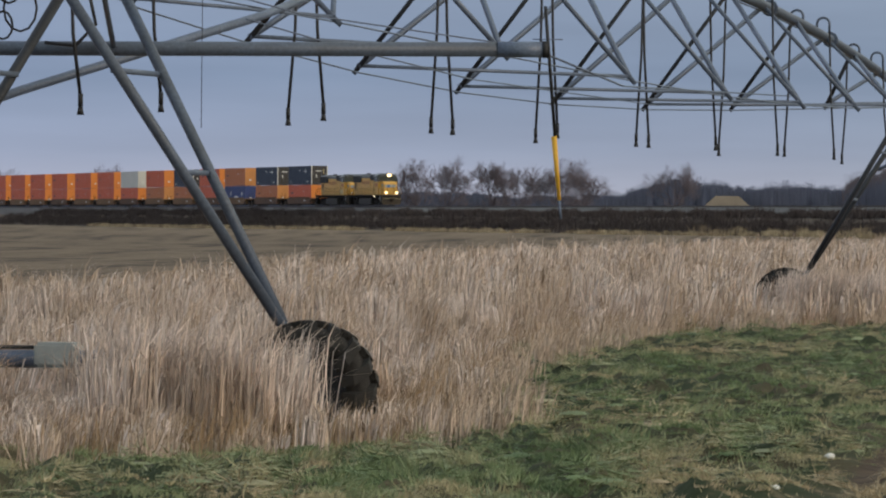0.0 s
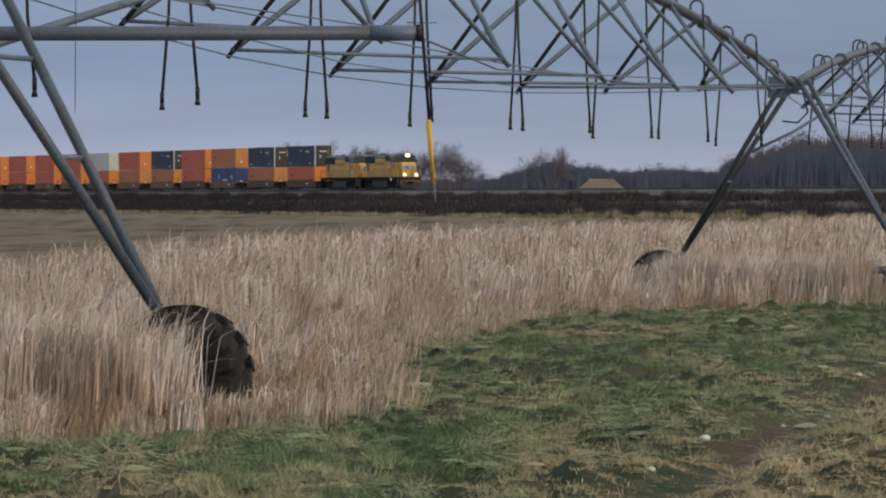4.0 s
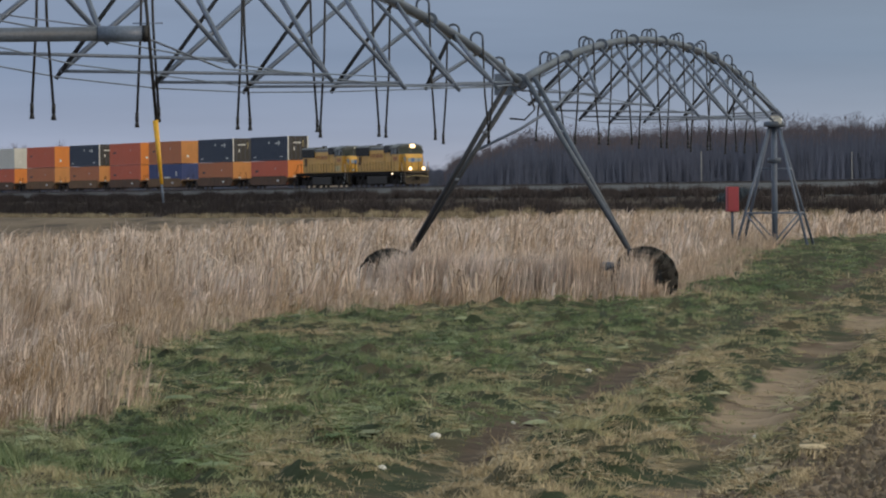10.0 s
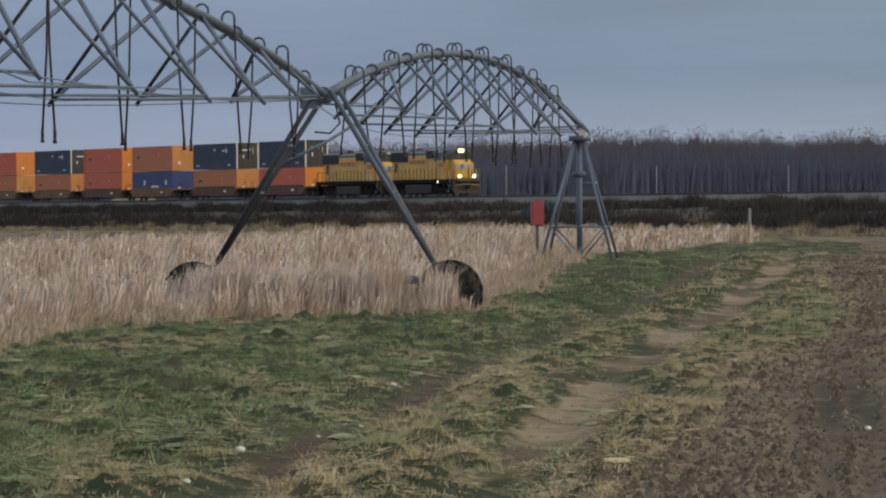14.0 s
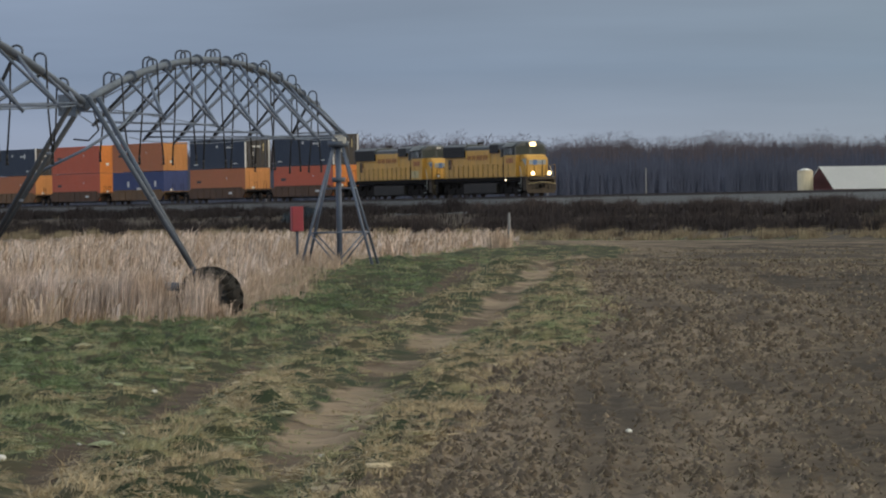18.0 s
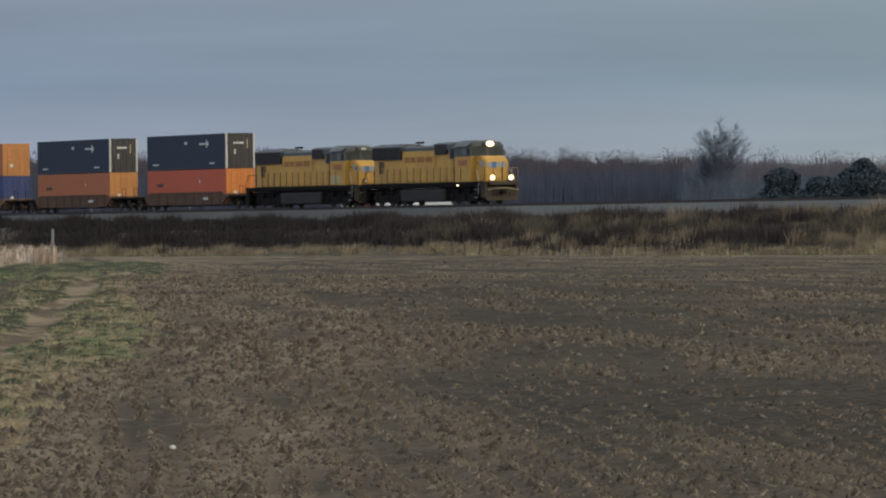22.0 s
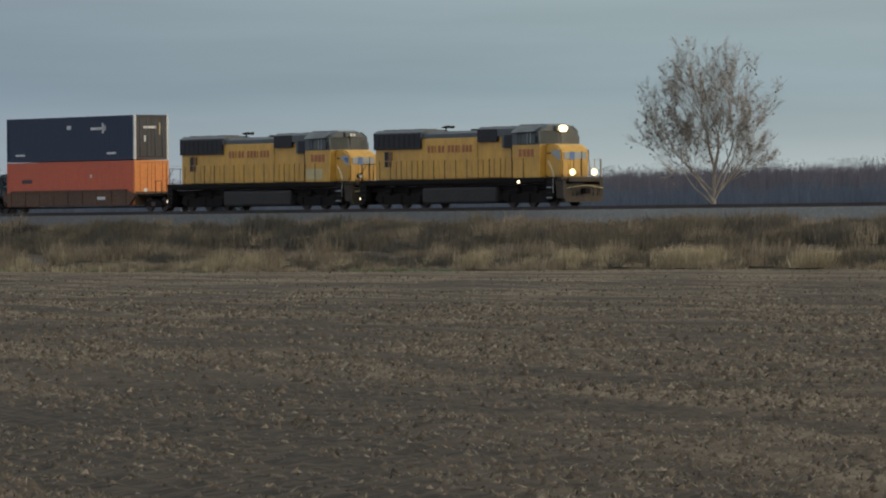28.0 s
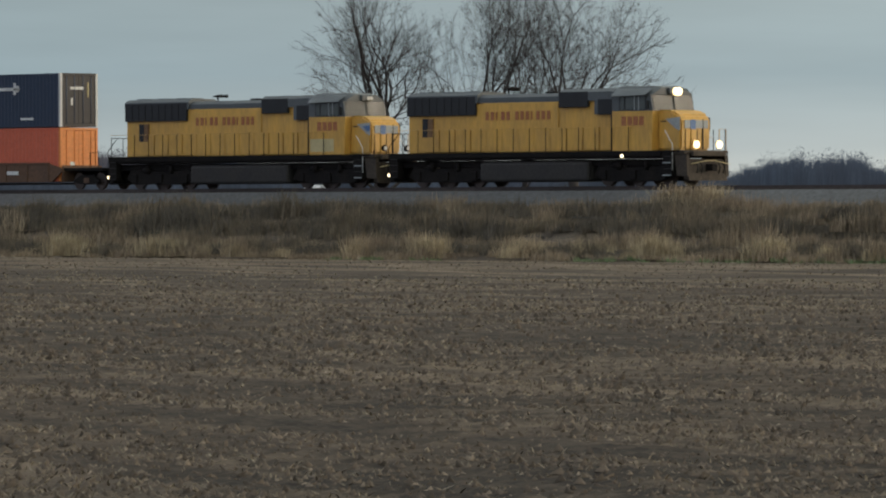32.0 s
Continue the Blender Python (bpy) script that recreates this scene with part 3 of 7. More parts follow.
FIELD = ([30, 43, 61, 78, 93, 118, 150, 177, 230, 310, 462, 700], [2.6, 5.5, 8.7, 11.6, 15.4, 19.9, 24.6, 28.9, 39.0, 53.8, 75.0, 112.0])


def tall_edge(y):
    return np.interp(y, *TALL)


def track_mid(y):
    return np.interp(y, *TRACK)


def field_edge(y):
    return np.interp(y, *FIELD)


def far_edge(deg):
    return np.interp(deg, [-6, -4, -2.1, 0, 1.2, 4.3, 7], [135, 145, 175, 240, 310, 500, 620])


def dip(x, y):
    """A shallow ditch between the field and the railway bank."""
    b = np.degrees(np.arctan2(x, y))
    return 0.32 * np.exp(-((x * N.x + y * N.y - GAP + 14) / 15) ** 2) * np.clip((b - 6) / 3, 0, 1) * np.clip((23 - b) / 5, 0, 1)


def height(x, y):
    """The lie of the land: a low swell where the pivot stands."""
    swell = 0.62 * np.exp(-(((x - 24) / 22) ** 2 + ((y - 178) / 34) ** 2))
    rut = 0.0
    for c in (T1, T2):
        for s in (-1, 1):
            w = c + ACROSS * s * HALF
            rut = rut + 0.20 * np.exp(-((((x - w.x) * ALONG.x + (y - w.y) * ALONG.y) / 0.28) ** 2 + (((x - w.x) * ACROSS.x + (y - w.y) * ACROSS.y) / 1.6) ** 2))
    return swell - rut - dip(x, y) + 0.05 * wave(x / 9, y / 14, 3)


T1, T2, PIV = Vector((-3.6, 56.4, 0)), Vector((9.27, 116.7, 0.0)), Vector((20.9, 169.4, 0.62))
ALONG = (PIV - T1).to_2d().normalized().to_3d()
ACROSS = Vector((ALONG.y, -ALONG.x, 0))
TOP, HALF, TYRE = 4.45, 2.40, 0.645


# ------------------------------------------------------------------ ground
def soil_material():
    m = bpy.data.materials.new("field_and_verge")
    m.use_nodes = True
    nt = m.node_tree
    b = nt.nodes["Principled BSDF"]
    b.inputs["Roughness"].default_value, b.inputs["Specular IOR Level"].default_value = 0.95, 0.2
    tc = nt.nodes.new("ShaderNodeTexCoord")
    at = nt.nodes.new("ShaderNodeAttribute")
    at.attribute_name = "cover"
    sep = nt.nodes.new("ShaderNodeSeparateColor")
    nt.links.new(at.outputs["Color"], sep.inputs[0])

    def noise_of(scale, detail=6, stretch=None, turn=0.0):
        n = nt.nodes.new("ShaderNodeTexNoise")
        n.inputs["Scale"].default_value, n.inputs["Detail"].default_value = scale, detail
        mp = nt.nodes.new("ShaderNodeMapping")
        if stretch:
            mp.inputs["Scale"].default_value = stretch
        if turn:
            mp.inputs["Rotation"].default_value[2] = radians(turn)
        nt.links.new(tc.outputs["Object"], mp.inputs[0])
        nt.links.new(mp.outputs[0], n.inputs["Vector"])
        return n.outputs["Fac"]

    def mixed(fac, a, bb, lo=0.4, hi=0.6, most=1.0):
        r = nt.nodes.new("ShaderNodeMapRange")
        r.inputs["From Min"].default_value, r.inputs["From Max"].default_value = lo, hi
        r.inputs["To Max"].default_value = most
        nt.links.new(fac, r.inputs["Value"])
        x = nt.nodes.new("ShaderNodeMix")
        x.data_type = "RGBA"
        nt.links.new(r.outputs[0], x.inputs["Factor"])
        for s, c in (("A", a), ("B", bb)):
            if isinstance(c, tuple):
                x.inputs[s].default_value = (*c, 1)
            else:
                nt.links.new(c, x.inputs[s])
        return x.outputs["Result"]

    def edged(channel, n):
        s = nt.nodes.new("ShaderNodeMath")
        s.operation = "ADD"
        k = nt.nodes.new("ShaderNodeMath")
        k.operation = "MULTIPLY_ADD"
        nt.links.new(n, k.inputs[0])
        k.inputs[1].default_value, k.inputs[2].default_value = 0.9, -0.45
        nt.links.new(channel, s.inputs[0])
        nt.links.new(k.outputs[0], s.inputs[1])
        return s.outputs[0]

    soil = mixed(noise_of(0.09), (0.03296, 0.02413, 0.01767), (0.06386, 0.0463, 0.03348), 0.42, 0.58)
    soil = mixed(noise_of(1.0, 5, (0.07, 0.30, 1), -HEAD), soil, (0.1009, 0.07486, 0.05301), 0.48, 0.64)
    soil = mixed(noise_of(0.55, 6), soil, (0.09064, 0.06599, 0.04557), 0.5, 0.68)
    soil = mixed(noise_of(3.2, 8), soil, (0.1391, 0.1034, 0.07254), 0.56, 0.74)
    soil = mixed(noise_of(2.1, 8, (1, 1, 1.3)), soil, (0.0309, 0.02265, 0.01674), 0.55, 0.70)
    soil = mixed(noise_of(1.0, 4, (0.03, 0.085, 1), -HEAD), soil, (0.02266, 0.01694, 0.01256), 0.45, 0.57, 0.85)
    soil = mixed(noise_of(1.0, 4, (0.045, 0.13, 1), -HEAD), soil, (0.1802, 0.1379, 0.09672), 0.50, 0.60, 0.75)
    soil = mixed(noise_of(0.85, 5), soil, (0.1545, 0.1182, 0.0837), 0.50, 0.62, 0.7)
    soil = mixed(noise_of(1.5, 5), soil, (0.02163, 0.01625, 0.01209), 0.50, 0.62, 0.7)
    soil = mixed(noise_of(7.0, 6), soil, (0.1339, 0.1005, 0.07161), 0.50, 0.66, 0.35)
    soil = mixed(at.outputs["Alpha"], soil, mixed(noise_of(1.0, 5, (0.05, 0.9, 1), -HEAD), (0.250, 0.192, 0.138), (0.168, 0.126, 0.088)), 0.15, 0.85)
    # darker patches, soil without residue, rut earth and painted furrow shade
    dark_attr = nt.nodes.new("ShaderNodeAttribute")
    dark_attr.attribute_name = "darkening"
    soil = mixed(dark_attr.outputs["Fac"], soil, mixed(noise_of(2.6, 7), (0.018, 0.0138, 0.0105), (0.064, 0.048, 0.035), 0.42, 0.60), 0.0, 1.0, 0.78)
    green = mixed(noise_of(0.55), (0.032, 0.044, 0.020), (0.07, 0.06, 0.034), 0.46, 0.62)
    green = mixed(noise_of(3.0), green, (0.16, 0.13, 0.08), 0.55, 0.74)
    path = mixed(noise_of(0.8), (0.325, 0.245, 0.172), (0.225, 0.175, 0.116), 0.4, 0.65)
    path = mixed(noise_of(0.22, 6), path, (0.10, 0.07, 0.05), 0.46, 0.58, 0.85)
    path = mixed(noise_of(2.2, 7), path, (0.085, 0.058, 0.04), 0.55, 0.68)
    path = mixed(dark_attr.outputs["Fac"], path, mixed(noise_of(1.3, 6), (0.060, 0.042, 0.030), (0.115, 0.082, 0.058), 0.42, 0.62), 0.1, 0.8, 0.95)
    straw = mixed(noise_of(1.2), (0.25, 0.185, 0.115), (0.15, 0.11, 0.07), 0.4, 0.65)
    edge = noise_of(0.7, 8)
    c = mixed(edged(sep.outputs[0], edge), soil, green, 0.42, 0.58)
    c = mixed(edged(sep.outputs[1], edge), c, path, 0.42, 0.58)
    c = mixed(edged(sep.outputs[2], edge), c, straw, 0.42, 0.58)
    nt.links.new(c, b.inputs["Base Color"])
    bp = nt.nodes.new("ShaderNodeBump")
    bp.inputs["Strength"].default_value, bp.inputs["Distance"].default_value = 0.7, 0.05
    nt.links.new(noise_of(4.0, 10), bp.inputs["Height"])
    nt.links.new(bp.outputs[0], b.inputs["Normal"])
    return m


def mounds(x, y):
    return wave(x / 0.13, y / 0.30, 14, 9)


def lumps(x, y):
    """Tussocky mounds of the verge, and the two worn wheel ways of the farm track."""
    c = track_mid(y)
    rut = np.exp(-((x - c) / 0.55) ** 2) + 1.3 * np.exp(-((x - c + 2.1) / 0.45) ** 2)
    mound = np.clip(mounds(x, y), -0.4, 1.2)
    return 0.19 * mound * (1 - 0.8 * np.clip(rut, 0, 1)) + 0.08 * wave(x / 1.1, y / 1.9, 15, 7) - 0.10 * rut


def furrow(x, y):
    """Drill rows that run beside the farm track, fading with the distance; -1 to 1."""
    across = x - np.interp(y, *FIELD) + 0.25 * wave(x / 6, y / 9, 16, 4)
    return np.sin(across * 2 * np.pi / 0.38) * np.clip((150 - np.hypot(x, y)) / 60, 0, 1)


def clodded(x, y):
    """Low swells of the worked soil."""
    r = np.hypot(x, y)
    return (0.012 * wave(x / 0.2, y / 0.4, 11, 9) + 0.022 * wave(x / 0.7, y / 1.2, 12, 7) + 0.020 * furrow(x, y)) * np.clip(75 / np.maximum(r, 1), 0.12, 1)


def ground_at(x, y):
    return height(x, y) + np.where((x > tall_edge(y)) & (x < field_edge(y)), lumps(x, y), 0)


def darkening(x, y):
    """Two broad patches of darker soil in the field."""
    b, r = np.degrees(np.arctan2(x, y)), np.hypot(x, y)
    return np.clip(np.exp(-((b - 17.6) / 3.3) ** 2 - (np.log(np.maximum(r, 1) / 58) / 0.5) ** 2) + 0.95 * np.exp(-((b - 13.6) / 1.3) ** 2 - (np.log(np.maximum(r, 1) / 95) / 0.7) ** 2), 0, 1)


def litter(x, y):
    """How thickly crop residue covers the soil: swathes along the drill rows, thick beside the verge; about -1 to 1."""
    across = x - np.interp(y, *FIELD)
    swath = wave(across / 0.55 + 0.6 * wave(x / 4, y / 9, 17), y / 7.0, 18, 6) + 0.55 * wave(across / 0.22, y / 2.6, 19, 7)
    return 1.25 * swath + 1.15 * np.exp(-np.clip(across, 0, None) / 5.0) - 0.55 * darkening(x, y)


def make_ground():
    """One sheet round the eye, in rings: fine where it is seen, and on to the horizon."""
    deg = np.concatenate([np.arange(-180, -8, 4.0), np.arange(-8, -5, 0.5), np.arange(-5, 35, 0.14), np.arange(35, 40, 0.5), np.arange(40, 180.1, 4.0)])
    rad = np.concatenate([[0.5, 10, 25, 36], np.exp(np.arange(math.log(40), math.log(470), 0.0052)), np.exp(np.linspace(math.log(480), math.log(4600), 26))])
    a, r = np.meshgrid(np.radians(deg), rad)
    x, y = r * np.sin(a), r * np.cos(a)
    z = height(x, y)
    te, fe = tall_edge(y), field_edge(y)
    soil_zone = (x > fe) & (r < 460)
    z += np.where(soil_zone, clodded(x, y), np.where((x > te) & (r < 340), lumps(x, y), 0.02 * wave(x / 0.6, y / 0.9, 14, 6)))
    inside = 1 / (1 + np.exp(-np.clip((x - te) / 0.35, -30, 30))) * 1 / (1 + np.exp(-np.clip((fe - x) / 0.35, -30, 30)))
    d = np.degrees(a)
    fade = np.clip((400 - r) / 60, 0, 1)
    green = inside * fade
    c = track_mid(y)
    path = np.clip((0.85 * np.exp(-((x - c) / 0.56) ** 2) + 0.80 * np.exp(-((x - c + 2.1) / 0.36) ** 2)) * np.clip(0.78 + 0.0035 * (y - 55) + 0.5 * wave(x / 1.0, y / 3, 21), 0.1, 1.2), 0, 1) * np.clip((330 - r) / 60, 0, 1)
    out = x * N.x + y * N.y - GAP
    band = np.clip((out + 85) / 55, 0, 1) * (0.40 + 0.3 * wave((x * E.x + y * E.y) / 12, out / 3, 22)) + 0.3 * np.exp(-((x - fe) / 8) ** 2) * (r < 140)
    band = band * np.clip(0.35 + (d - 4) / 4, 0.35, 1)
    cover = litter(x, y)
    band = band + 0.55 * np.clip(cover - 0.05, 0, 1.2)
    # last term: shade of the furrow troughs, put into the soil colour
    bare = darkening(x, y) + 0.95 * np.clip(-0.05 - cover, 0, 1) + 0.45 * np.clip(-furrow(x, y), 0, 1)
    straw = 1 / (1 + np.exp(-np.clip((te - x) / 0.5, -30, 30))) * (r < far_edge(d)) * (np.abs(d) < 30)
    nr, nc = x.shape
    idx = np.arange(nr * nc).reshape(nr, nc)
    q = np.stack([idx[:-1, :-1], idx[:-1, 1:], idx[1:, 1:], idx[1:, :-1]], -1).reshape(-1, 4)
    tris = np.concatenate([q[:, [0, 3, 2]], q[:, [0, 2, 1]]])
    verts = np.stack([x, y, z], -1).reshape(-1, 3)
    verts = np.concatenate([verts, [[0, 0, 0]]])
    hub = np.stack([np.full(nc - 1, nr * nc), idx[0, 1:], idx[0, :-1]], -1)
    me = raw_mesh("ground", verts, np.concatenate([tris, hub[:, ::-1]]), soil_material(), smooth=True)
    col = me.color_attributes.new("cover", "FLOAT_COLOR", "POINT")
    rgba = np.ones((len(verts), 4), np.float32)
    rgba[:-1, 0], rgba[:-1, 1], rgba[:-1, 2] = green.ravel(), path.ravel(), straw.ravel()
    rgba[:-1, 3] = np.clip(band, 0, 1).ravel()
    col.data.foreach_set("color", rgba.ravel())
    dark_attr = me.attributes.new("darkening", "FLOAT", "POINT")
    dark_attr.data.foreach_set("value", np.append(np.where(x > fe, np.clip(bare, 0, 1), np.exp(-((x - c + 2.1) / 0.75) ** 2)).ravel(), 0.0).astype(np.float32))
    tagged(new("ground", me), "flat ploughed field with a grassy verge and dirt track", "ground", kind="structure")


make_ground()


# ------------------------------------------------------------------ railway embankment
def make_bank():
    prof = [(-17.5, -0.55), (-13.5, 0.25), (-10.5, 0.9), (-7.0, 2.0), (-4.9, 2.25), (-2.9, 3.24), (2.9, 3.24), (5.0, 2.2), (14, 0.3), (17, -0.1)]
    ss = np.concatenate([np.arange(-2200, -1000, 40), np.arange(-1000, 40, 2.0), np.arange(40, 900, 40)])
    bed, slope = bmesh.new(), bmesh.new()
    for bm, rows, mtl, name, label in ((slope, prof[:5], "bank", "embankment", "dark weedy railway embankment"), (bed, prof[3:7], "ballast", "ballast_bed", "grey crushed stone ballast under the track"), (None, prof[6:], "bank", "embankment_far_side", "far slope of the railway embankment")):
        bm = bm or bmesh.new()
        prev = None
        for s in ss:
            row = []
            for k, (o, z) in enumerate(rows):
                w = 0.12 * math.sin(s * 0.13 + o) + 0.08 * math.sin(s * 0.41 + 2 * o)
                p = on_track(s, o + (w if abs(o) > 3 else 0))
                row.append(bm.verts.new((p.x, p.y, z + (0.4 * w if 0.3 < z < 3 else 0) - (0.03 if name == "embankment" and k >= 3 else 0))))
            if prev:
                for k in range(len(rows) - 1):
                    bm.faces.new((prev[k], row[k], row[k + 1], prev[k + 1])).smooth = True
            prev = row
        tagged(new(name, mesh_of(name, bm, M[mtl])), label, "embankment", kind="structure")


make_bank()


def make_track():
    a, b = -2000, 800
    for side in (-0.76, 0.76):
        bm = bmesh.new()
        p, q = on_track(a, side), on_track(b, side)
        for o0, o1, z0, z1 in ((-0.037, 0.037, -0.045, 0.0), (-0.012, 0.012, -0.15, -0.045), (-0.075, 0.075, -0.175, -0.15)):
            c = [bm.verts.new(v + N * o + Vector((0, 0, z))) for v in (p, q) for o, z in ((o0, z0), (o1, z0), (o1, z1), (o0, z1))]
            for f in ((0, 1, 5, 4), (1, 2, 6, 5), (2, 3, 7, 6), (3, 0, 4, 7)):
                bm.faces.new([c[k] for k in f])
        tagged(new("rail", mesh_of("rail", bm, M["rail"])), "long brown steel rail on the ballast", "rail", "rails of the track", "structure")
    bm = bmesh.new()
    for k in range(int(900 / 0.6)):
        s = -900 + k * 0.6
        m = Matrix.Translation(on_track(s, 0, -0.26)) @ pose(0, 0, 0, 0, 0, HEAD) @ Matrix.Diagonal((0.23, 2.6, 0.17, 1))
        v = [bm.verts.new(m @ Vector((x, y, z))) for x in (-.5, .5) for y in (-.5, .5) for z in (-.5, .5)]
        for f in ((1, 3, 7, 5), (0, 1, 5, 4), (2, 6, 7, 3), (0, 2, 3, 1), (4, 5, 7, 6)):
            bm.faces.new([v[i] for i in f])
    tagged(new("sleepers", mesh_of("sleepers", bm, M["sleeper"])), "dark timber sleepers bedded in ballast", "sleepers", kind="stuff")


make_track()


# ------------------------------------------------------------------ irrigation machine

def make_span(a, b, za, zb, crown, nodes, sag, nozzle, label, hoses):
    """An arched pipe between two towers, hung on braces and two truss rods, with goosenecks and drop hoses."""
    span = thing("irrigation_span", label, "irrigation span", "spans of the pivot")
    A, B = Vector((a.x, a.y, za)), Vector((b.x, b.y, zb))

    def on(u):
        return A.lerp(B, u) + Vector((0, 0, 4 * crown * u * (1 - u)))

    part("pipe", tubed([on(k / 24) for k in range(25)], 0.084, sides=10), M["steel_old"], span)
    long = nodes > 4
    us = [0.081 + 0.1115 * k for k in range(8)] if long else [(k + 1) / (nodes + 1) for k in range(nodes)]
    low = {-1: [], 1: []}
    for side in (-1, 1):
        lag = 0.053 if side > 0 and long else 0.0           # the two rows of nodes stand staggered
        for u0 in us:
            u = u0 + lag
            bow = 4 * (u0 + 0.026) * (1 - u0 - 0.026)
            wide = 1.60 * bow ** 0.9 if long else 0.9
            if u0 > 0.85 and long:
                wide *= 0.8
            l = A.lerp(B, u) + ACROSS * side * wide + Vector((0, 0, -0.02 - sag * (4 * u * (1 - u)) ** 1.5))
            low[side].append(l)
            for f, w in enumerate((u - 0.010, u + 0.045) if long else (u - 0.04, u + 0.05)):
                p = on(min(w, 0.99)) + ACROSS * side * 0.06 - Vector((0, 0, 0.06))
                over = (l - p).normalized() * (0.13 if f == 0 else 0.03)
                # one set of braces takes the dark colour as its shaded side
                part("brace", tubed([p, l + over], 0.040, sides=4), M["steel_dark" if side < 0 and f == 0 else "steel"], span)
        hang = Vector((0, 0, -0.09 if side < 0 else -0.05))
        pts = [A + Vector((0, 0, -0.05))] + [l + hang for l in low[side]] + [B + Vector((0, 0, -0.05))]
        part("truss_rod", tubed(pts, 0.011), M["steel"], span)
    for l, r in zip(low[-1], low[1]):
        part("spreader", tubed([l, r], 0.029, sides=4), M["steel"], span)
    for u in [(p + q) / 2 for p, q in zip(us, us[1:])]:
        d = (B - A).normalized()
        bm = bmesh.new()
        disc(bm, on(u), d, 0.14, 0.05, 12)
        part("flange", bm, M["steel_old"], span)
    part("control_cable", tubed([on(k / 24) + Vector((0, 0, -0.13)) + ACROSS * 0.05 for k in range(25)], 0.012, sides=4), M["hose"], span)
    for k, (u, side) in enumerate(hoses):
        p = on(u)
        o = ACROSS * side
        arc = [p + Vector((0, 0, 0.05))] + [p + Vector((0, 0, 0.15)) + o * (0.11 - 0.11 * math.cos(w)) + Vector((0, 0, 0.10 * math.sin(w))) for w in (math.pi * j / 6 for j in range(7))] + [p + o * 0.22 + Vector((0, 0, 0.0))]
        g = part("gooseneck", tubed(arc, 0.022), M["steel_old"], span)
        end = p + o * 0.22
        sway = 0.008 * math.sin(k * 2.3) + 0.10 * side * ACROSS.x
        bottom = nozzle + 0.03 * math.sin(k * 1.7)
        mid = (end.z + bottom) / 2
        h = part("drop_hose", tubed([end + Vector((0, 0, 0.12)), (end.x + sway * 0.3, end.y, mid), (end.x + sway, end.y, bottom + 0.12)], 0.018, sides=6), M["hose"], span)
        bm = bmesh.new()
        disc(bm, (end.x + sway, end.y, bottom + 0.10), (0, 0, 1), 0.024, 0.12, 8)
        disc(bm, (end.x + sway, end.y, bottom), (0, 0, 1), 0.034, 0.08, 8, r2=0.02)
        part("nozzle", bm, M["hose"], h)
    return span


def make_wheel(parent, c):
    """A lugged tyre with a steel rim; its axle lies along the span."""
    bm = bmesh.new()
    n, rr = 40, [(0.40, -0.17), (0.53, -0.19), (0.585, -0.15), (0.595, 0.0), (0.585, 0.15), (0.53, 0.19), (0.40, 0.17)]
    rings = []
    for k in range(n):
        w = 2 * math.pi * k / n
        d = ACROSS * math.cos(w) + Vector((0, 0, math.sin(w)))
        rings.append([bm.verts.new(c + d * r + ALONG * o) for r, o in rr])
    for k in range(n):
        p, q = rings[k], rings[(k + 1) % n]
        for j in range(len(rr) - 1):
            bm.faces.new((p[j], p[j + 1], q[j + 1], q[j])).smooth = True
    tyre = part("tyre", bm, M["rubber"], parent)
    for k in range(16):
        for side in (-1, 1):
            w = 2 * math.pi * (k + 0.25 * side) / 16
            bm = bmesh.new()
            cs = []
            for o, dw, r0, tall, half in ((0.0, 0.13, 0.575, 0.085, 0.085), (0.13, 0.03, 0.565, 0.09, 0.095), (0.235, -0.08, 0.37, 0.13, 0.13)):
                for dd in (-half, half):
                    for r1 in (r0, r0 + tall):
                        ww = w + dw + dd * (0.86 if r1 > r0 else 1.0)
                        cs.append(bm.verts.new(c + (ACROSS * math.cos(ww) + Vector((0, 0, math.sin(ww)))) * r1 + ALONG * o * side))
            for f in ((0, 1, 3, 2), (8, 10, 11, 9), (0, 4, 5, 1), (4, 8, 9, 5), (2, 3, 7, 6), (6, 7, 11, 10), (1, 5, 7, 3), (5, 9, 11, 7), (0, 2, 6, 4), (4, 6, 10, 8)):
                bm.faces.new([cs[i] for i in f])
            bmesh.ops.recalc_face_normals(bm, faces=bm.faces)
            part("tyre_lug", bm, M["rubber"], tyre)
    bm = bmesh.new()
    disc(bm, c, ALONG, 0.41, 0.05, 24)
    disc(bm, c, ALONG, 0.12, 0.24, 12)
    part("rim", bm, M["steel_dark"], parent, "dull dark wheel rim")


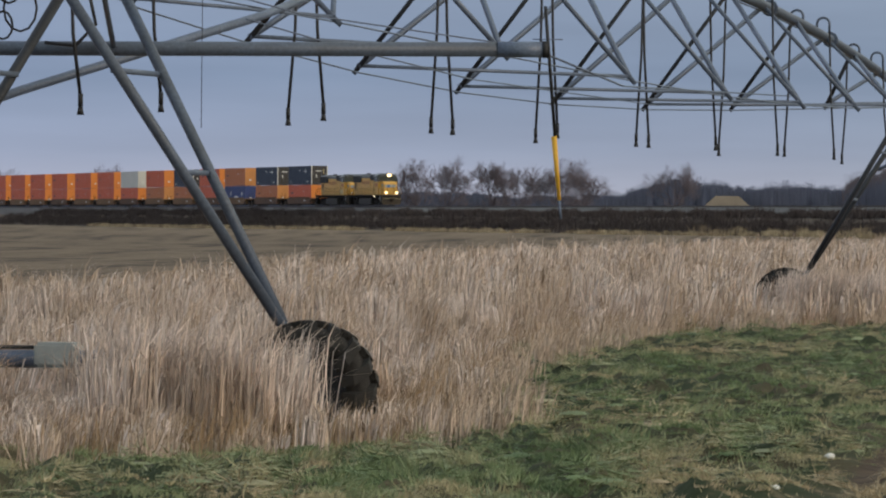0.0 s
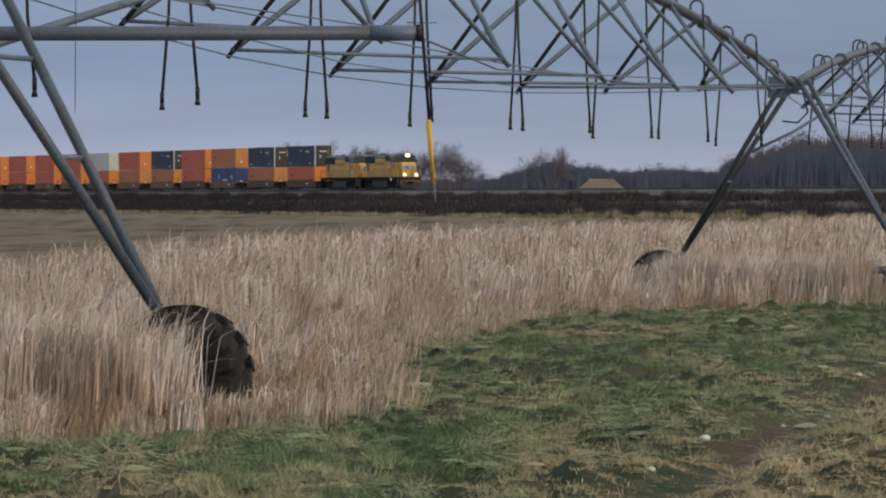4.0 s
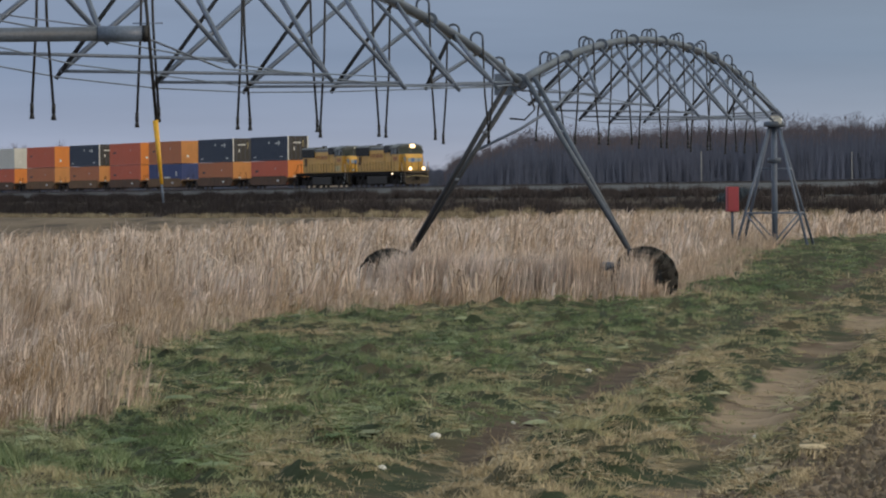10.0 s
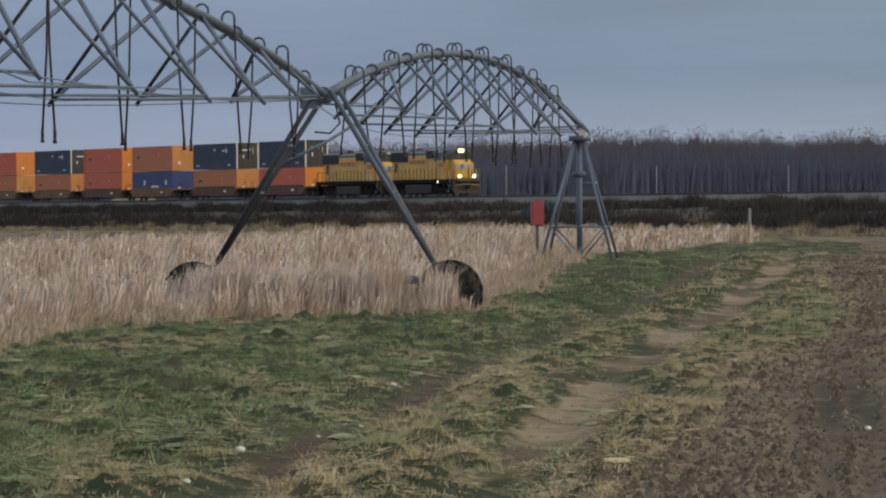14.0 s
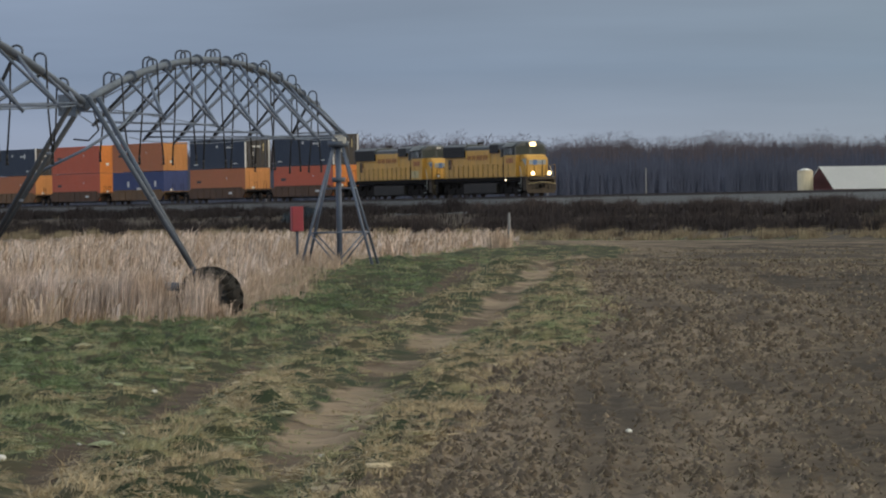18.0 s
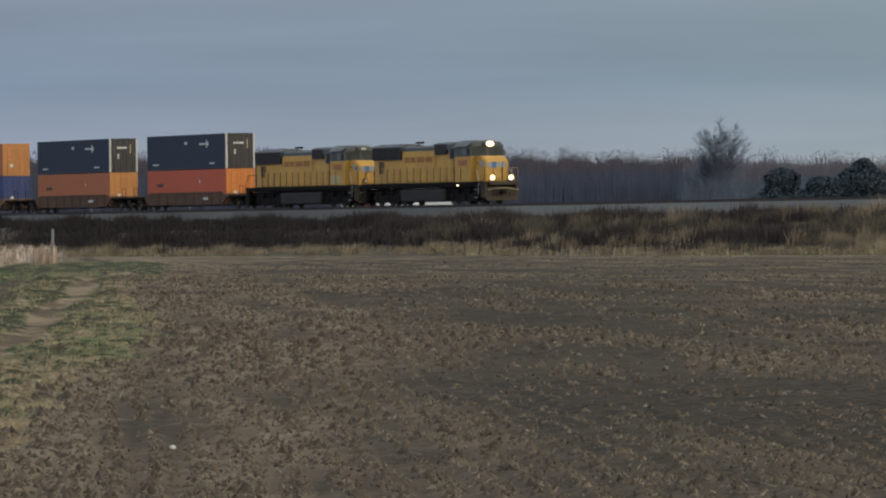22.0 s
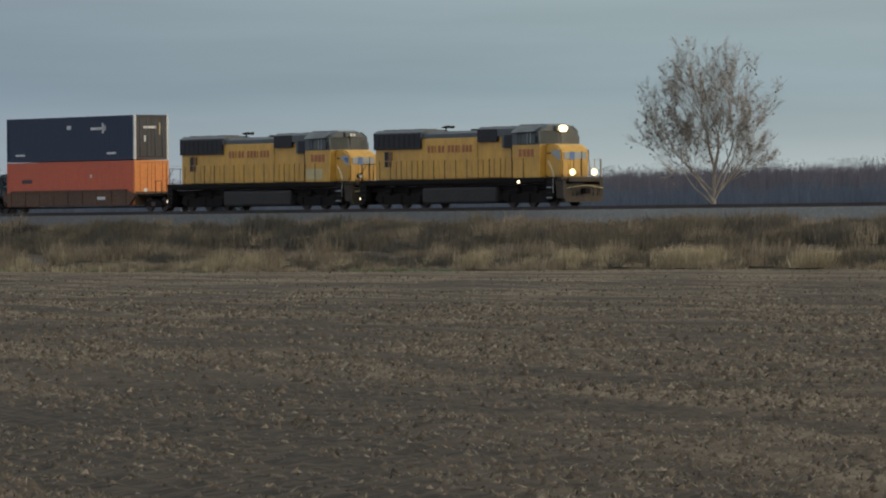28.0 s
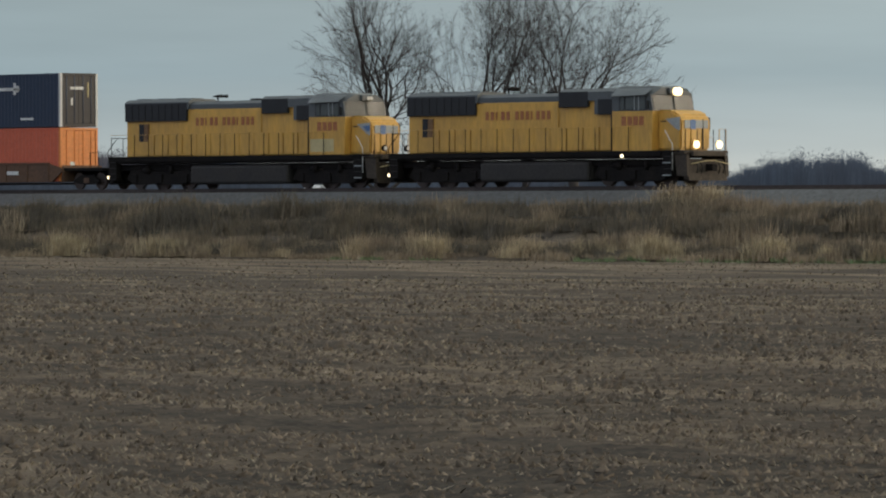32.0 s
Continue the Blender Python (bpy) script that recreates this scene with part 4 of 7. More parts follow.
def make_tower(c, label, half, inset, fan, lean, aside=0.0, crest=TOP):
    t = thing("irrigation_tower", label, "irrigation tower", "wheeled towers of the pivot")
    hub = TYRE - 0.19
    top = Vector((c.x, c.y, crest)) + ACROSS * aside
    for side in (-1, 1):
        foot = c + ACROSS * side * (half - inset - (0.12 if side < 0 else 0.0)) + Vector((0, 0, 1.08))
        root = 0.2 if side > 0 else 0.05
        for q in (-1, 1):
            head = top + ALONG * (q * fan - lean) + ACROSS * side * root + Vector((0, 0, 0.10))
            # legs turned from the light get their shade from a darker colour
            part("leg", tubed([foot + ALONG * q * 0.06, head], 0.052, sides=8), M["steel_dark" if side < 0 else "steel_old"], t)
        for w in (0.42, 0.7):
            p = [foot.lerp(top + ALONG * (q * fan - lean) + ACROSS * side * root, w) for q in (-1, 1)]
            part("cross_plate", tubed(p, 0.035, sides=4), M["steel"], t)
        wc = c + ACROSS * side * half + Vector((0, 0, hub))
        make_wheel(t, wc)
        gear = bmesh.new()
        m = Matrix.Translation(wc + ALONG * 0.05 - ACROSS * side * 0.05) @ Matrix.Rotation(math.atan2(ACROSS.y, ACROSS.x), 4, "Z")
        bmesh.ops.create_cube(gear, size=1, matrix=m @ Matrix.Diagonal((0.34, 0.26, 0.34, 1)))
        part("gearbox", gear, M["steel_old"], t)
        part("wheel_upright", tubed([foot, wc + Vector((0, 0, 0.05))], 0.05, sides=6), M["steel_old"], t)
    part("base_beam", tubed([c - ACROSS * (half - 0.1) + Vector((0, 0, 0.72)), c + ACROSS * (half - 0.1) + Vector((0, 0, 0.72))], 0.085, sides=8), M["steel"], t)
    part("cable_duct", tubed([c - ACROSS * (half - 0.3) + Vector((0, 0, 0.83)), c - ACROSS * 0.3 + Vector((0, 0, 0.83))], 0.02, sides=6), M["hose"], t, "black cable along the base beam")
    m = Matrix.Translation(c - ACROSS * 0.05 + Vector((0, 0, 0.76))) @ Matrix.Rotation(math.atan2(ACROSS.y, ACROSS.x), 4, "Z")
    bm = bmesh.new()
    bmesh.ops.create_cube(bm, size=1, matrix=m @ Matrix.Diagonal((0.42, 0.3, 0.24, 1)))
    bmesh.ops.bevel(bm, geom=bm.edges[:], offset=0.03, segments=2, affect="EDGES")
    part("drive_motor", bm, M["shade_grey"], t, "pale grey drive motor housing")
    bm = bmesh.new()
    m = Matrix.Translation(top - ACROSS * 0.3 + Vector((0, 0, -0.05))) @ Matrix.Rotation(math.atan2(ACROSS.y, ACROSS.x), 4, "Z")
    bmesh.ops.create_cube(bm, size=1, matrix=m @ Matrix.Diagonal((0.35, 0.3, 0.42, 1)))
    part("tower_box", bm, M["steel"], t)
    bm = bmesh.new()
    disc(bm, top, ALONG, 0.17, 0.35, 14)
    part("joint", bm, M["steel_old"], t)
    loop = [top + ACROSS * 0.2 + Vector((0, 0, -0.1)), top + ACROSS * 0.3 + Vector((0, 0, -0.55)), top + ACROSS * 0.1 + Vector((0, 0, -0.75)), top - ACROSS * 0.2 + Vector((0, 0, -0.72))]
    part("cable_loop", tubed(loop, 0.018), M["hose"], t)
    return t


def make_pivot():
    p = thing("pivot_tower", "grey steel pivot tower standing on four braced legs", "pivot tower")
    top = PIV + Vector((0, 0, 3.42))
    fx, fy = ACROSS, ALONG
    feet = []
    for sx in (-1, 1):
        for sy in (-1, 1):
            foot = PIV + fx * sx * 1.05 + fy * sy * 1.05 + Vector((0, 0, -0.1))
            head = top + fx * sx * 0.13 + fy * sy * 0.13
            part("leg", tubed([foot, head], 0.05, sides=4), M["steel"], p)
            feet.append((sx, sy, foot, head))
    for h in (0.30, 0.66):
        for i, j in ((0, 1), (1, 3), (3, 2), (2, 0)):
            if h > 0.5 and (i, j) in ((0, 1), (2, 0)):
                continue
            part("girt", tubed([feet[i][2].lerp(feet[i][3], h), feet[j][2].lerp(feet[j][3], h)], 0.036, sides=4), M["steel"], p)
    for i, j in ((1, 3), (2, 0)):
        part("diagonal", tubed([feet[i][2].lerp(feet[i][3], 0.30), (feet[i][2] + feet[j][2]) / 2 + Vector((0, 0, 0.15))], 0.028, sides=4), M["steel"], p)
        part("diagonal", tubed([feet[j][2].lerp(feet[j][3], 0.30), (feet[i][2] + feet[j][2]) / 2 + Vector((0, 0, 0.15))], 0.028, sides=4), M["steel"], p)
    part("riser_pipe", tubed([PIV - Vector((0, 0, 0.1)), top + Vector((0, 0, 0.35))], 0.085, sides=12), M["steel"], p)
    bm = bmesh.new()
    disc(bm, top + Vector((0, 0, 0.08)), (0, 0, 1), 0.30, 0.16, 18)
    part("bearing", bm, M["steel_old"], p)
    bm = bmesh.new()
    disc(bm, top + Vector((0, 0, -0.95)), (0, 0, 1), 0.20, 0.14, 18)
    part("collar", bm, M["steel_old"], p)
    bm = bmesh.new()
    m = Matrix.Translation(top + Vector((0.05, -0.12, 0.22))) @ Matrix.Rotation(math.atan2(ACROSS.y, ACROSS.x), 4, "Z")
    bmesh.ops.create_cube(bm, size=1, matrix=m @ Matrix.Diagonal((0.32, 0.28, 0.24, 1)))
    part("collector_box", bm, M["white_mark"], p, "small white collector ring box")
    part("elbow", tubed([top + Vector((0, 0, 0.3)), Vector((PIV.x, PIV.y, 4.45)), Vector((PIV.x, PIV.y, 4.52)) - ALONG * 0.35], 0.085, sides=10), M["steel_old"], p)
    for sx, sy, foot, head in feet:
        part("foot_pad", tubed([foot - Vector((0, 0, 0.1)), foot + Vector((0, 0, 0.05))], 0.14, sides=8), M["plaster"], p)
    b = thing("control_box", "faded red control box on a post beside the pivot", "control box")
    c = Vector((19.70, 169.6, PIV.z))
    m = Matrix.Translation(c + Vector((0, 0, 1.36))) @ Matrix.Rotation(0.1, 4, "Z")
    bm = bmesh.new()
    box(bm, -0.17, 0.17, -0.12, 0.12, -0.36, 0.36, 0.02)
    bmesh.ops.transform(bm, matrix=m, verts=bm.verts)
    part("case", bm, M["red_box"], b)
    bm = bmesh.new()
    box(bm, -0.14, 0.14, -0.14, -0.12, -0.32, 0.32)
    bmesh.ops.transform(bm, matrix=m, verts=bm.verts)
    part("door", bm, M["red_box"], b)
    part("post", tubed([c - Vector((0, 0, 0.1)), c + Vector((0, 0, 1.2))], 0.04), M["steel_old"], b)


def make_boom():
    """The level end pipe by the first tower, its stays and the hose with the yellow sleeve."""
    b = thing("boom_pipe", "long level grey steel pipe with a capped end", "pipe")
    z, y = 3.715, 57.5
    end = Vector((0.98, y, z))
    part("pipe", tubed([(-7.5, y, z - 0.02), end], 0.072, sides=12), M["steel_old"], b)
    bm = bmesh.new()
    disc(bm, end, (1, 0, 0), 0.085, 0.05, 12)
    part("end_cap", bm, M["hose"], b)
    part("sleeve", tubed([end - Vector((0.46, 0, 0)), end - Vector((0.02, 0, 0))], 0.079, sides=12), M["steel"], b)
    part("hanger", tubed([(-3.2, y, z), (-3.2, y - 4.0, TOP + 0.3)], 0.03), M["steel"], b)
    part("hanger", tubed([(-5.6, y, z), (-4.0, y - 4.0, TOP + 0.2)], 0.03), M["steel"], b)
    part("stay", tubed([end + Vector((0, 0, -0.04)), (2.0, 66, 3.55), (5.4, 92, 3.98)], 0.012, sides=4), M["steel"], b)
    part("stay", tubed([end + Vector((0, 0, 0.0)), (-1.4, 57.5, 4.05), (-3.2, 54, TOP)], 0.010, sides=4), M["steel"], b)
    part("stay", tubed([(-1.9, 57.0, 3.98), (-0.9, 58, 3.72), (0.3, 63, 3.55), (2.9, 80, 3.6)], 0.010, sides=4), M["steel"], b)
    h = part("hose", tubed([end + Vector((0, 0, 0.42)), end + Vector((0.03, 0, 0.05)), end + Vector((0.10, 0, -0.84))], 0.017), M["hose"], b)
    part("cross_pin", tubed([end + Vector((-0.12, 0, 0.1)), end + Vector((0.17, 0, 0.1))], 0.008, sides=4), M["steel"], b)
    part("yellow_sleeve", tubed([end + Vector((0.09, 0, -0.84)), end + Vector((0.145, 0, -1.46))], 0.028, sides=8, r_end=0.017), M["yellow_sleeve"], h, "bright yellow sleeve on the hose")
    part("tip", tubed([end + Vector((0.145, 0, -1.46)), end + Vector((0.16, 0, -1.64))], 0.012), M["steel"], h)
    part("hanging_wire", tubed([(-2.36, 58, 4.45), (-2.37, 58, 2.95)], 0.005, sides=4), M["hose"], b)
    d = thing("sloping_pipe", "pale sloping steel pipe under the first span", "pipe", "sloping pipes")
    part("pipe", tubed([(-5.6, 57.9, 2.78), (-4.15, 58.2, 3.31), (-1.85, 60.2, 4.12), (-1.35, 61.5, 4.38)], 0.045, sides=8), M["steel"], d)
    d = thing("sloping_pipe", "pale sloping steel pipe behind the second tower", "pipe", "sloping pipes")
    part("pipe", tubed([(8.55, 119.5, 2.98), (9.6, 119.5, 3.48), (10.4, 120.2, 3.95), (10.75, 121, 4.28)], 0.032, sides=8), M["steel"], d)
    for k, (x, z, r) in enumerate(((-4.05, 4.22, 0.16), (-3.95, 4.02, 0.22), (-4.12, 3.86, 0.13), (-3.88, 4.32, 0.12))):
        pts = [(x + r * math.cos(w) * 0.7, 55.2 + 0.1 * k, z + r * math.sin(w)) for w in (2 * math.pi * j / 12 for j in range(13))]
        part("cable_coil", tubed(pts, 0.012, sides=5, cap=False), M["hose"], b)
    part("valve", tubed([(-4.0, 55.4, 4.2), (-3.8, 55.4, 4.5)], 0.09, sides=10), M["steel"], b)


NEAR = (0.038, 0.151, -0.168, 0.262, -0.290, 0.371, -0.398, 0.482, -0.523, 0.576, -0.644, 0.676, -0.754, 0.780, -0.865, 0.890, -0.965)
FAR = (-0.089, 0.08, -0.208, 0.189, -0.317, 0.302, -0.427, 0.411, -0.538, 0.518, -0.641, 0.617, -0.715, 0.739, -0.80, 0.843, -0.90)


def sided(us):
    return [(abs(u), 1 if u > 0 else -1) for u in us]


HUB = T2 + ACROSS * 0.08
make_span(T1, HUB, TOP, 4.37, 1.38, 8, 0.53, 3.15, "arched grey irrigation span with hanging drop hoses", sided(NEAR))
make_span(HUB, PIV, 4.37, 4.53, 1.36, 8, 0.46, 3.28, "arched grey irrigation span reaching the pivot tower", sided(FAR))
make_span(T1 - ALONG * 14, T1, TOP + 0.35, TOP, 0.25, 3, 0.2, 3.1, "short overhanging end of the irrigation pipe", sided((0.5, -0.6, 0.72, 0.956)))
make_tower(T1, "grey wheeled irrigation tower in tall dry grass", HALF, 0.27, 1.18, 0.42)
make_tower(T2, "grey wheeled irrigation tower beside the grass verge", HALF + 0.14, 0.33, 0.75, 0.0, 0.08, 4.37)
make_pivot()
make_boom()


# ------------------------------------------------------------------ train
# In a vehicle's space: x ahead along the track, y away from the verge, z above the rails.
def make_loco(label, lead):
    o = thing("locomotive", label, "locomotive", "locomotives of the train")
    part("underframe", box(boxed(-1.45, 18.75, -1.45, 1.45, 1.34, 1.62, bevel=0.03), -0.8, 18.9, -1.1, 1.1, 1.0, 1.3), M["black"], o)
    part("walkway", boxed(-1.4, 19.2, -1.55, 1.55, 1.62, 1.70), M["black"], o)
    # long hood
    part("engine_hood", box(boxed(-0.55, 14.6, -0.92, 0.92, 1.70, 4.18, bevel=0.05), 5.0, 10.3, -0.98, 0.98, 1.7, 4.16, bevel=0.04), M["yellow"], o)
    bm = bmesh.new()
    for x0, x1, hw, z0, z1 in ((-0.58, 4.6, 1.04, 4.17, 4.72), (4.6, 10.4, 0.95, 4.17, 4.58), (10.4, 14.7, 1.06, 4.17, 4.76)):
        ring = [(-hw, z0), (-hw, z1 - 0.16), (-hw + 0.3, z1), (hw - 0.3, z1), (hw, z1 - 0.16), (hw, z0)]
        a, b = [bm.verts.new((x0, y, z)) for y, z in ring], [bm.verts.new((x1, y, z)) for y, z in ring]
        bm.faces.new(a)
        bm.faces.new(b[::-1])
        for k in range(6):
            bm.faces.new((a[k], b[k], b[(k + 1) % 6], a[(k + 1) % 6]))
    bmesh.ops.recalc_face_normals(bm, faces=bm.faces)
    part("hood_roof", bm, M["grey"], o, "dull grey roof of the engine hood")
    for side in (-1, 1):
        y = side * 1.0
        g = part("radiator_grille", boxed(-0.55, 4.45, min(y * 0.9, y * 1.06), max(y * 0.9, y * 1.06), 3.56, 4.50, bevel=0.02), M["grille"], o, "black radiator intake grille")
        for k in range(9):
            part("louvre", boxed(-0.5 + k * 0.54, -0.48 + k * 0.54, min(y * 1.06, y * 1.075), max(y * 1.06, y * 1.075), 3.6, 4.46), M["black"], g)
        part("brake_grille", boxed(10.45, 12.45, min(y * 0.9, y * 1.09), max(y * 0.9, y * 1.09), 3.86, 4.62, bevel=0.02), M["grille"], o, "black dynamic brake grille")
        part("hood_shoulder", boxed(12.9, 14.48, min(y * 0.9, y * 1.05), max(y * 0.9, y * 1.05), 3.5, 4.3), M["grey"], o)
        part("blower_duct", boxed(13.15, 14.35, min(y * 0.9, y * 1.08), max(y * 0.9, y * 1.08), 3.48, 4.24, bevel=0.02), M["grille"], o)
        part("vent_panel", boxed(0.55, 0.92, min(y * 0.9, y * 1.006), max(y * 0.9, y * 1.006), 2.5, 3.42), M["grille"], o)
        part("vent_panel", boxed(0.95, 1.3, min(y * 0.9, y * 1.006), max(y * 0.9, y * 1.006), 2.5, 3.42), M["car_yellow"], o, "rust stained louvre panel")
        for k in range(12):
            x = 0.7 + k * 1.14
            part("hood_door", boxed(x, x + 1.05, min(y * 0.985, y * 1.0), max(y * 0.985, y * 1.0), 1.78, 2.9), M["yellow"], o)
        for k in range(12):
            x = 5.15 + k * 0.375 + (0.25 if k > 4 else 0)
            w = 0.24 if k not in (2, 8) else 0.10
            part("lettering_bar", boxed(x, x + w, min(y * 1.0, y * 1.006), max(y * 1.0, y * 1.006), 3.30, 3.72), M["red_mark"], o, "red lettering, seen as bars")
        part("fuel_tank_side", boxed(5.25, 12.9, min(y * 1.2, y * 1.5), max(y * 1.2, y * 1.5), 0.26, 1.2, bevel=0.12), M["tank"], o)
        part("side_sill", boxed(-1.3, 17.9, min(y * 1.5, y * 1.54), max(y * 1.5, y * 1.54), 1.46, 1.70), M["black"], o)
        for k in range(15):
            x = 0.75 + k * 1.15
            if x < 16.8:
                part("stanchion", tubed([(x, y * 1.5, 1.68), (x, y * 1.5, 2.85)], 0.02, sides=5), M["black"], o)
        part("handrail", tubed([(-1.2, y * 1.5, 2.85), (16.6, y * 1.5, 2.85), (17.2, y * 1.47, 3.1)], 0.010, sides=5), M["yellow"], o)
        for x0, d in ((18.35, 1), (-1.05, -1)):
            s = part("step_well", boxed(x0 - 0.3, x0 + 0.3, min(y * 1.15, y * 1.5), max(y * 1.15, y * 1.5), 0.45, 1.7), M["black"], o)
            for k in range(4):
                part("step", boxed(x0 - 0.27, x0 + 0.27, min(y * 1.3, y * 1.53), max(y * 1.3, y * 1.53), 0.5 + 0.3 * k, 0.53 + 0.3 * k), M["tank"], s)
            part("grab_rail", tubed([(x0 + 0.35 * d, y * 1.52, 0.75), (x0 + 0.35 * d, y * 1.52, 2.0), (x0 - 0.25 * d, y * 1.42, 2.65)], 0.022, sides=5), M["white_mark"] if d > 0 else M["black"], o)
    part("fuel_tank", boxed(5.35, 12.8, -1.2, 1.2, 0.24, 1.25, bevel=0.15), M["tank"], o)
    # cab
    part("cab", extrude_profile(bmesh.new(), [(14.5, 1.70), (17.2, 1.70), (17.28, 3.62), (14.5, 3.62)], -1.42, 1.42), M["yellow"], o)
    part("cab_upper", extrude_profile(bmesh.new(), [(14.5, 3.62), (17.28, 3.62), (17.12, 4.42), (14.5, 4.42)], -1.42, 1.42), M["grey"], o, "grey upper cab around the windows")
    bm = bmesh.new()
    ring = [(-1.42, 4.40), (-1.30, 4.56), (-0.75, 4.84), (0.75, 4.84), (1.30, 4.56), (1.42, 4.40)]
    for x0, x1, dz, s0, s1 in ((14.4, 16.7, 0.0, 1, 1), (16.7, 17.22, -0.10, 1, 0.97)):
        a, b = [bm.verts.new((x0, y * s0, z)) for y, z in ring], [bm.verts.new((x1, y * s1, z + dz * (z > 4.5))) for y, z in ring]
        bm.faces.new(a)
        bm.faces.new(b[::-1])
        for k in range(6):
            bm.faces.new((a[k], b[k], b[(k + 1) % 6], a[(k + 1) % 6]))
    bmesh.ops.recalc_face_normals(bm, faces=bm.faces)
    part("cab_roof", bm, M["grey"], o, "grey cab roof with a sloping edge")
    for side in (-1, 1):
        y = side * 1.42
        w = part("side_window", boxed(15.0, 16.85, min(y, y * 1.012), max(y, y * 1.012), 3.64, 4.34, bevel=0.01), M["grille"], o)
        for x0, x1 in ((15.08, 15.35), (15.45, 16.0), (16.1, 16.3), (16.4, 16.78)):
            part("pane", boxed(x0, x1, min(y * 1.012, y * 1.018), max(y * 1.012, y * 1.018), 3.68, 4.30), M["glass"], w)
        for x0 in (16.02, 16.31):
            part("window_post", boxed(x0, x0 + 0.06, min(y * 1.012, y * 1.022), max(y * 1.012, y * 1.022), 3.66, 4.32), M["shade_grey"], w)
        bm = bmesh.new()
        f = bm.faces.new([bm.verts.new(v) for v in ((14.55, side * 1.12, 4.72), (17.05, side * 1.12, 4.72), (16.95, side * 1.62, 4.38), (14.62, side * 1.62, 4.34))])
        bmesh.ops.solidify(bm, geom=[f], thickness=0.03)
        part("sunshade", bm, M["shade_grey"], o, "pale grey sunshade above the cab window")
        for k in range(4):
            part("number_bar", boxed(15.15 + k * 0.4, 15.47 + k * 0.4, min(y, y * 1.006), max(y, y * 1.006), 2.92, 3.36), M["red_mark"], o, "red number, seen as bars")
        if not lead:
            part("cream_patch", boxed(14.6, 16.4, min(y, y * 1.005), max(y, y * 1.005), 1.85, 2.5), M["cream_mark"], o)
        part("cab_door_line", boxed(14.42, 14.5, min(y, y * 1.01), max(y, y * 1.01), 1.72, 3.6), M["grille"], o)
        part("wing_mark", extrude_profile(bmesh.new(), [(17.75, 3.22), (18.74, 3.30), (18.74, 2.66), (18.5, 2.72)], min(side * 1.035, side * 1.045), max(side * 1.035, side * 1.045)), M["shade_grey"], o, "pale wing mark on the nose side")
        part("wing_stripe", extrude_profile(bmesh.new(), [(18.2, 3.12), (18.74, 3.16), (18.74, 2.86), (18.5, 2.86)], min(side * 1.045, side * 1.05), max(side * 1.045, side * 1.05)), M["blue_mark" if not lead else "shade_grey"], o)
        part("nose_vent", boxed(17.45, 17.8, min(side * 1.03, side * 1.04), max(side * 1.03, side * 1.04), 3.08, 3.14), M["grille"], o)
        part("mirror", boxed(17.0, 17.05, min(y * 1.02, y * 1.12), max(y * 1.02, y * 1.12), 3.7, 4.1), M["grille"], o)
        # windscreen: two broad raked panes
        bm = bmesh.new()
        f = bm.faces.new([bm.verts.new(v) for v in ((17.32, side * 0.10, 3.70), (17.30, side * 1.34, 3.68), (17.17, side * 1.32, 4.34), (17.19, side * 0.10, 4.42))])
        bmesh.ops.solidify(bm, geom=[f], thickness=0.03)
        part("windscreen", bm, M["glass"], o, "broad raked windscreen pane")
    # nose
    prof = [(17.2, 1.70), (18.76, 1.70), (18.80, 3.05), (18.62, 3.42), (18.1, 3.64), (17.2, 3.66)]
    bm = extrude_profile(bmesh.new(), prof, -1.03, 1.03)
    bmesh.ops.bevel(bm, geom=[e for e in bm.edges if e.calc_length() > 0.25], offset=0.1, segments=2, affect="EDGES")
    part("nose", bm, M["yellow"], o)
    part("nose_door", boxed(18.78, 18.82, -0.35, 0.35, 1.75, 2.95, bevel=0.01), M["yellow"], o)
    part("nose_emblem", boxed(18.81, 18.835, -0.80, 0.80, 2.76, 3.16, bevel=0.01), M["shade_grey"], o, "pale shield emblem on the nose")
    part("nose_seam", boxed(18.80, 18.84, 0.42, 0.47, 1.75, 3.2), M["grille"], o)
    part("shield", boxed(18.83, 18.845, -0.42, -0.06, 2.72, 3.18), M["blue_mark"], o)
    part("front_platform", boxed(18.7, 19.5, -1.5, 1.5, 1.52, 1.70, bevel=0.03), M["pilot"], o)
    part("anticlimber", boxed(19.5, 19.72, -1.1, 1.1, 1.42, 1.66, bevel=0.03), M["pilot"], o, "ribbed dusty anticlimber")
    for side in (-1, 1):
        part("corner_rail", tubed([(19.42, side * 1.42, 1.70), (19.42, side * 1.42, 2.72), (19.42, side * 0.95, 2.72), (19.42, side * 0.95, 1.70)], 0.024, sides=5), M["yellow"], o, "yellow corner handrail")
        for k in (0, 2):
            part("step_edge", boxed(18.08, 18.62, min(side * 1.53, side * 1.56), max(side * 1.53, side * 1.56), 0.48 + 0.3 * k, 0.54 + 0.3 * k), M["shade_grey"], o, "worn pale step edge")
        part("pilot_wing", extrude_profile(bmesh.new(), [(18.75, 1.5), (19.55, 1.5), (19.62, 0.45), (18.9, 0.5)], min(side * 1.2, side * 1.42), max(side * 1.2, side * 1.42)), M["pilot"], o)
    part("coupler_lift_bar", tubed([(19.78, -1.3, 1.05), (19.78, -0.3, 1.2), (19.78, 0.3, 1.2), (19.78, 1.3, 1.05)], 0.025, sides=5), M["cream_mark"], o)
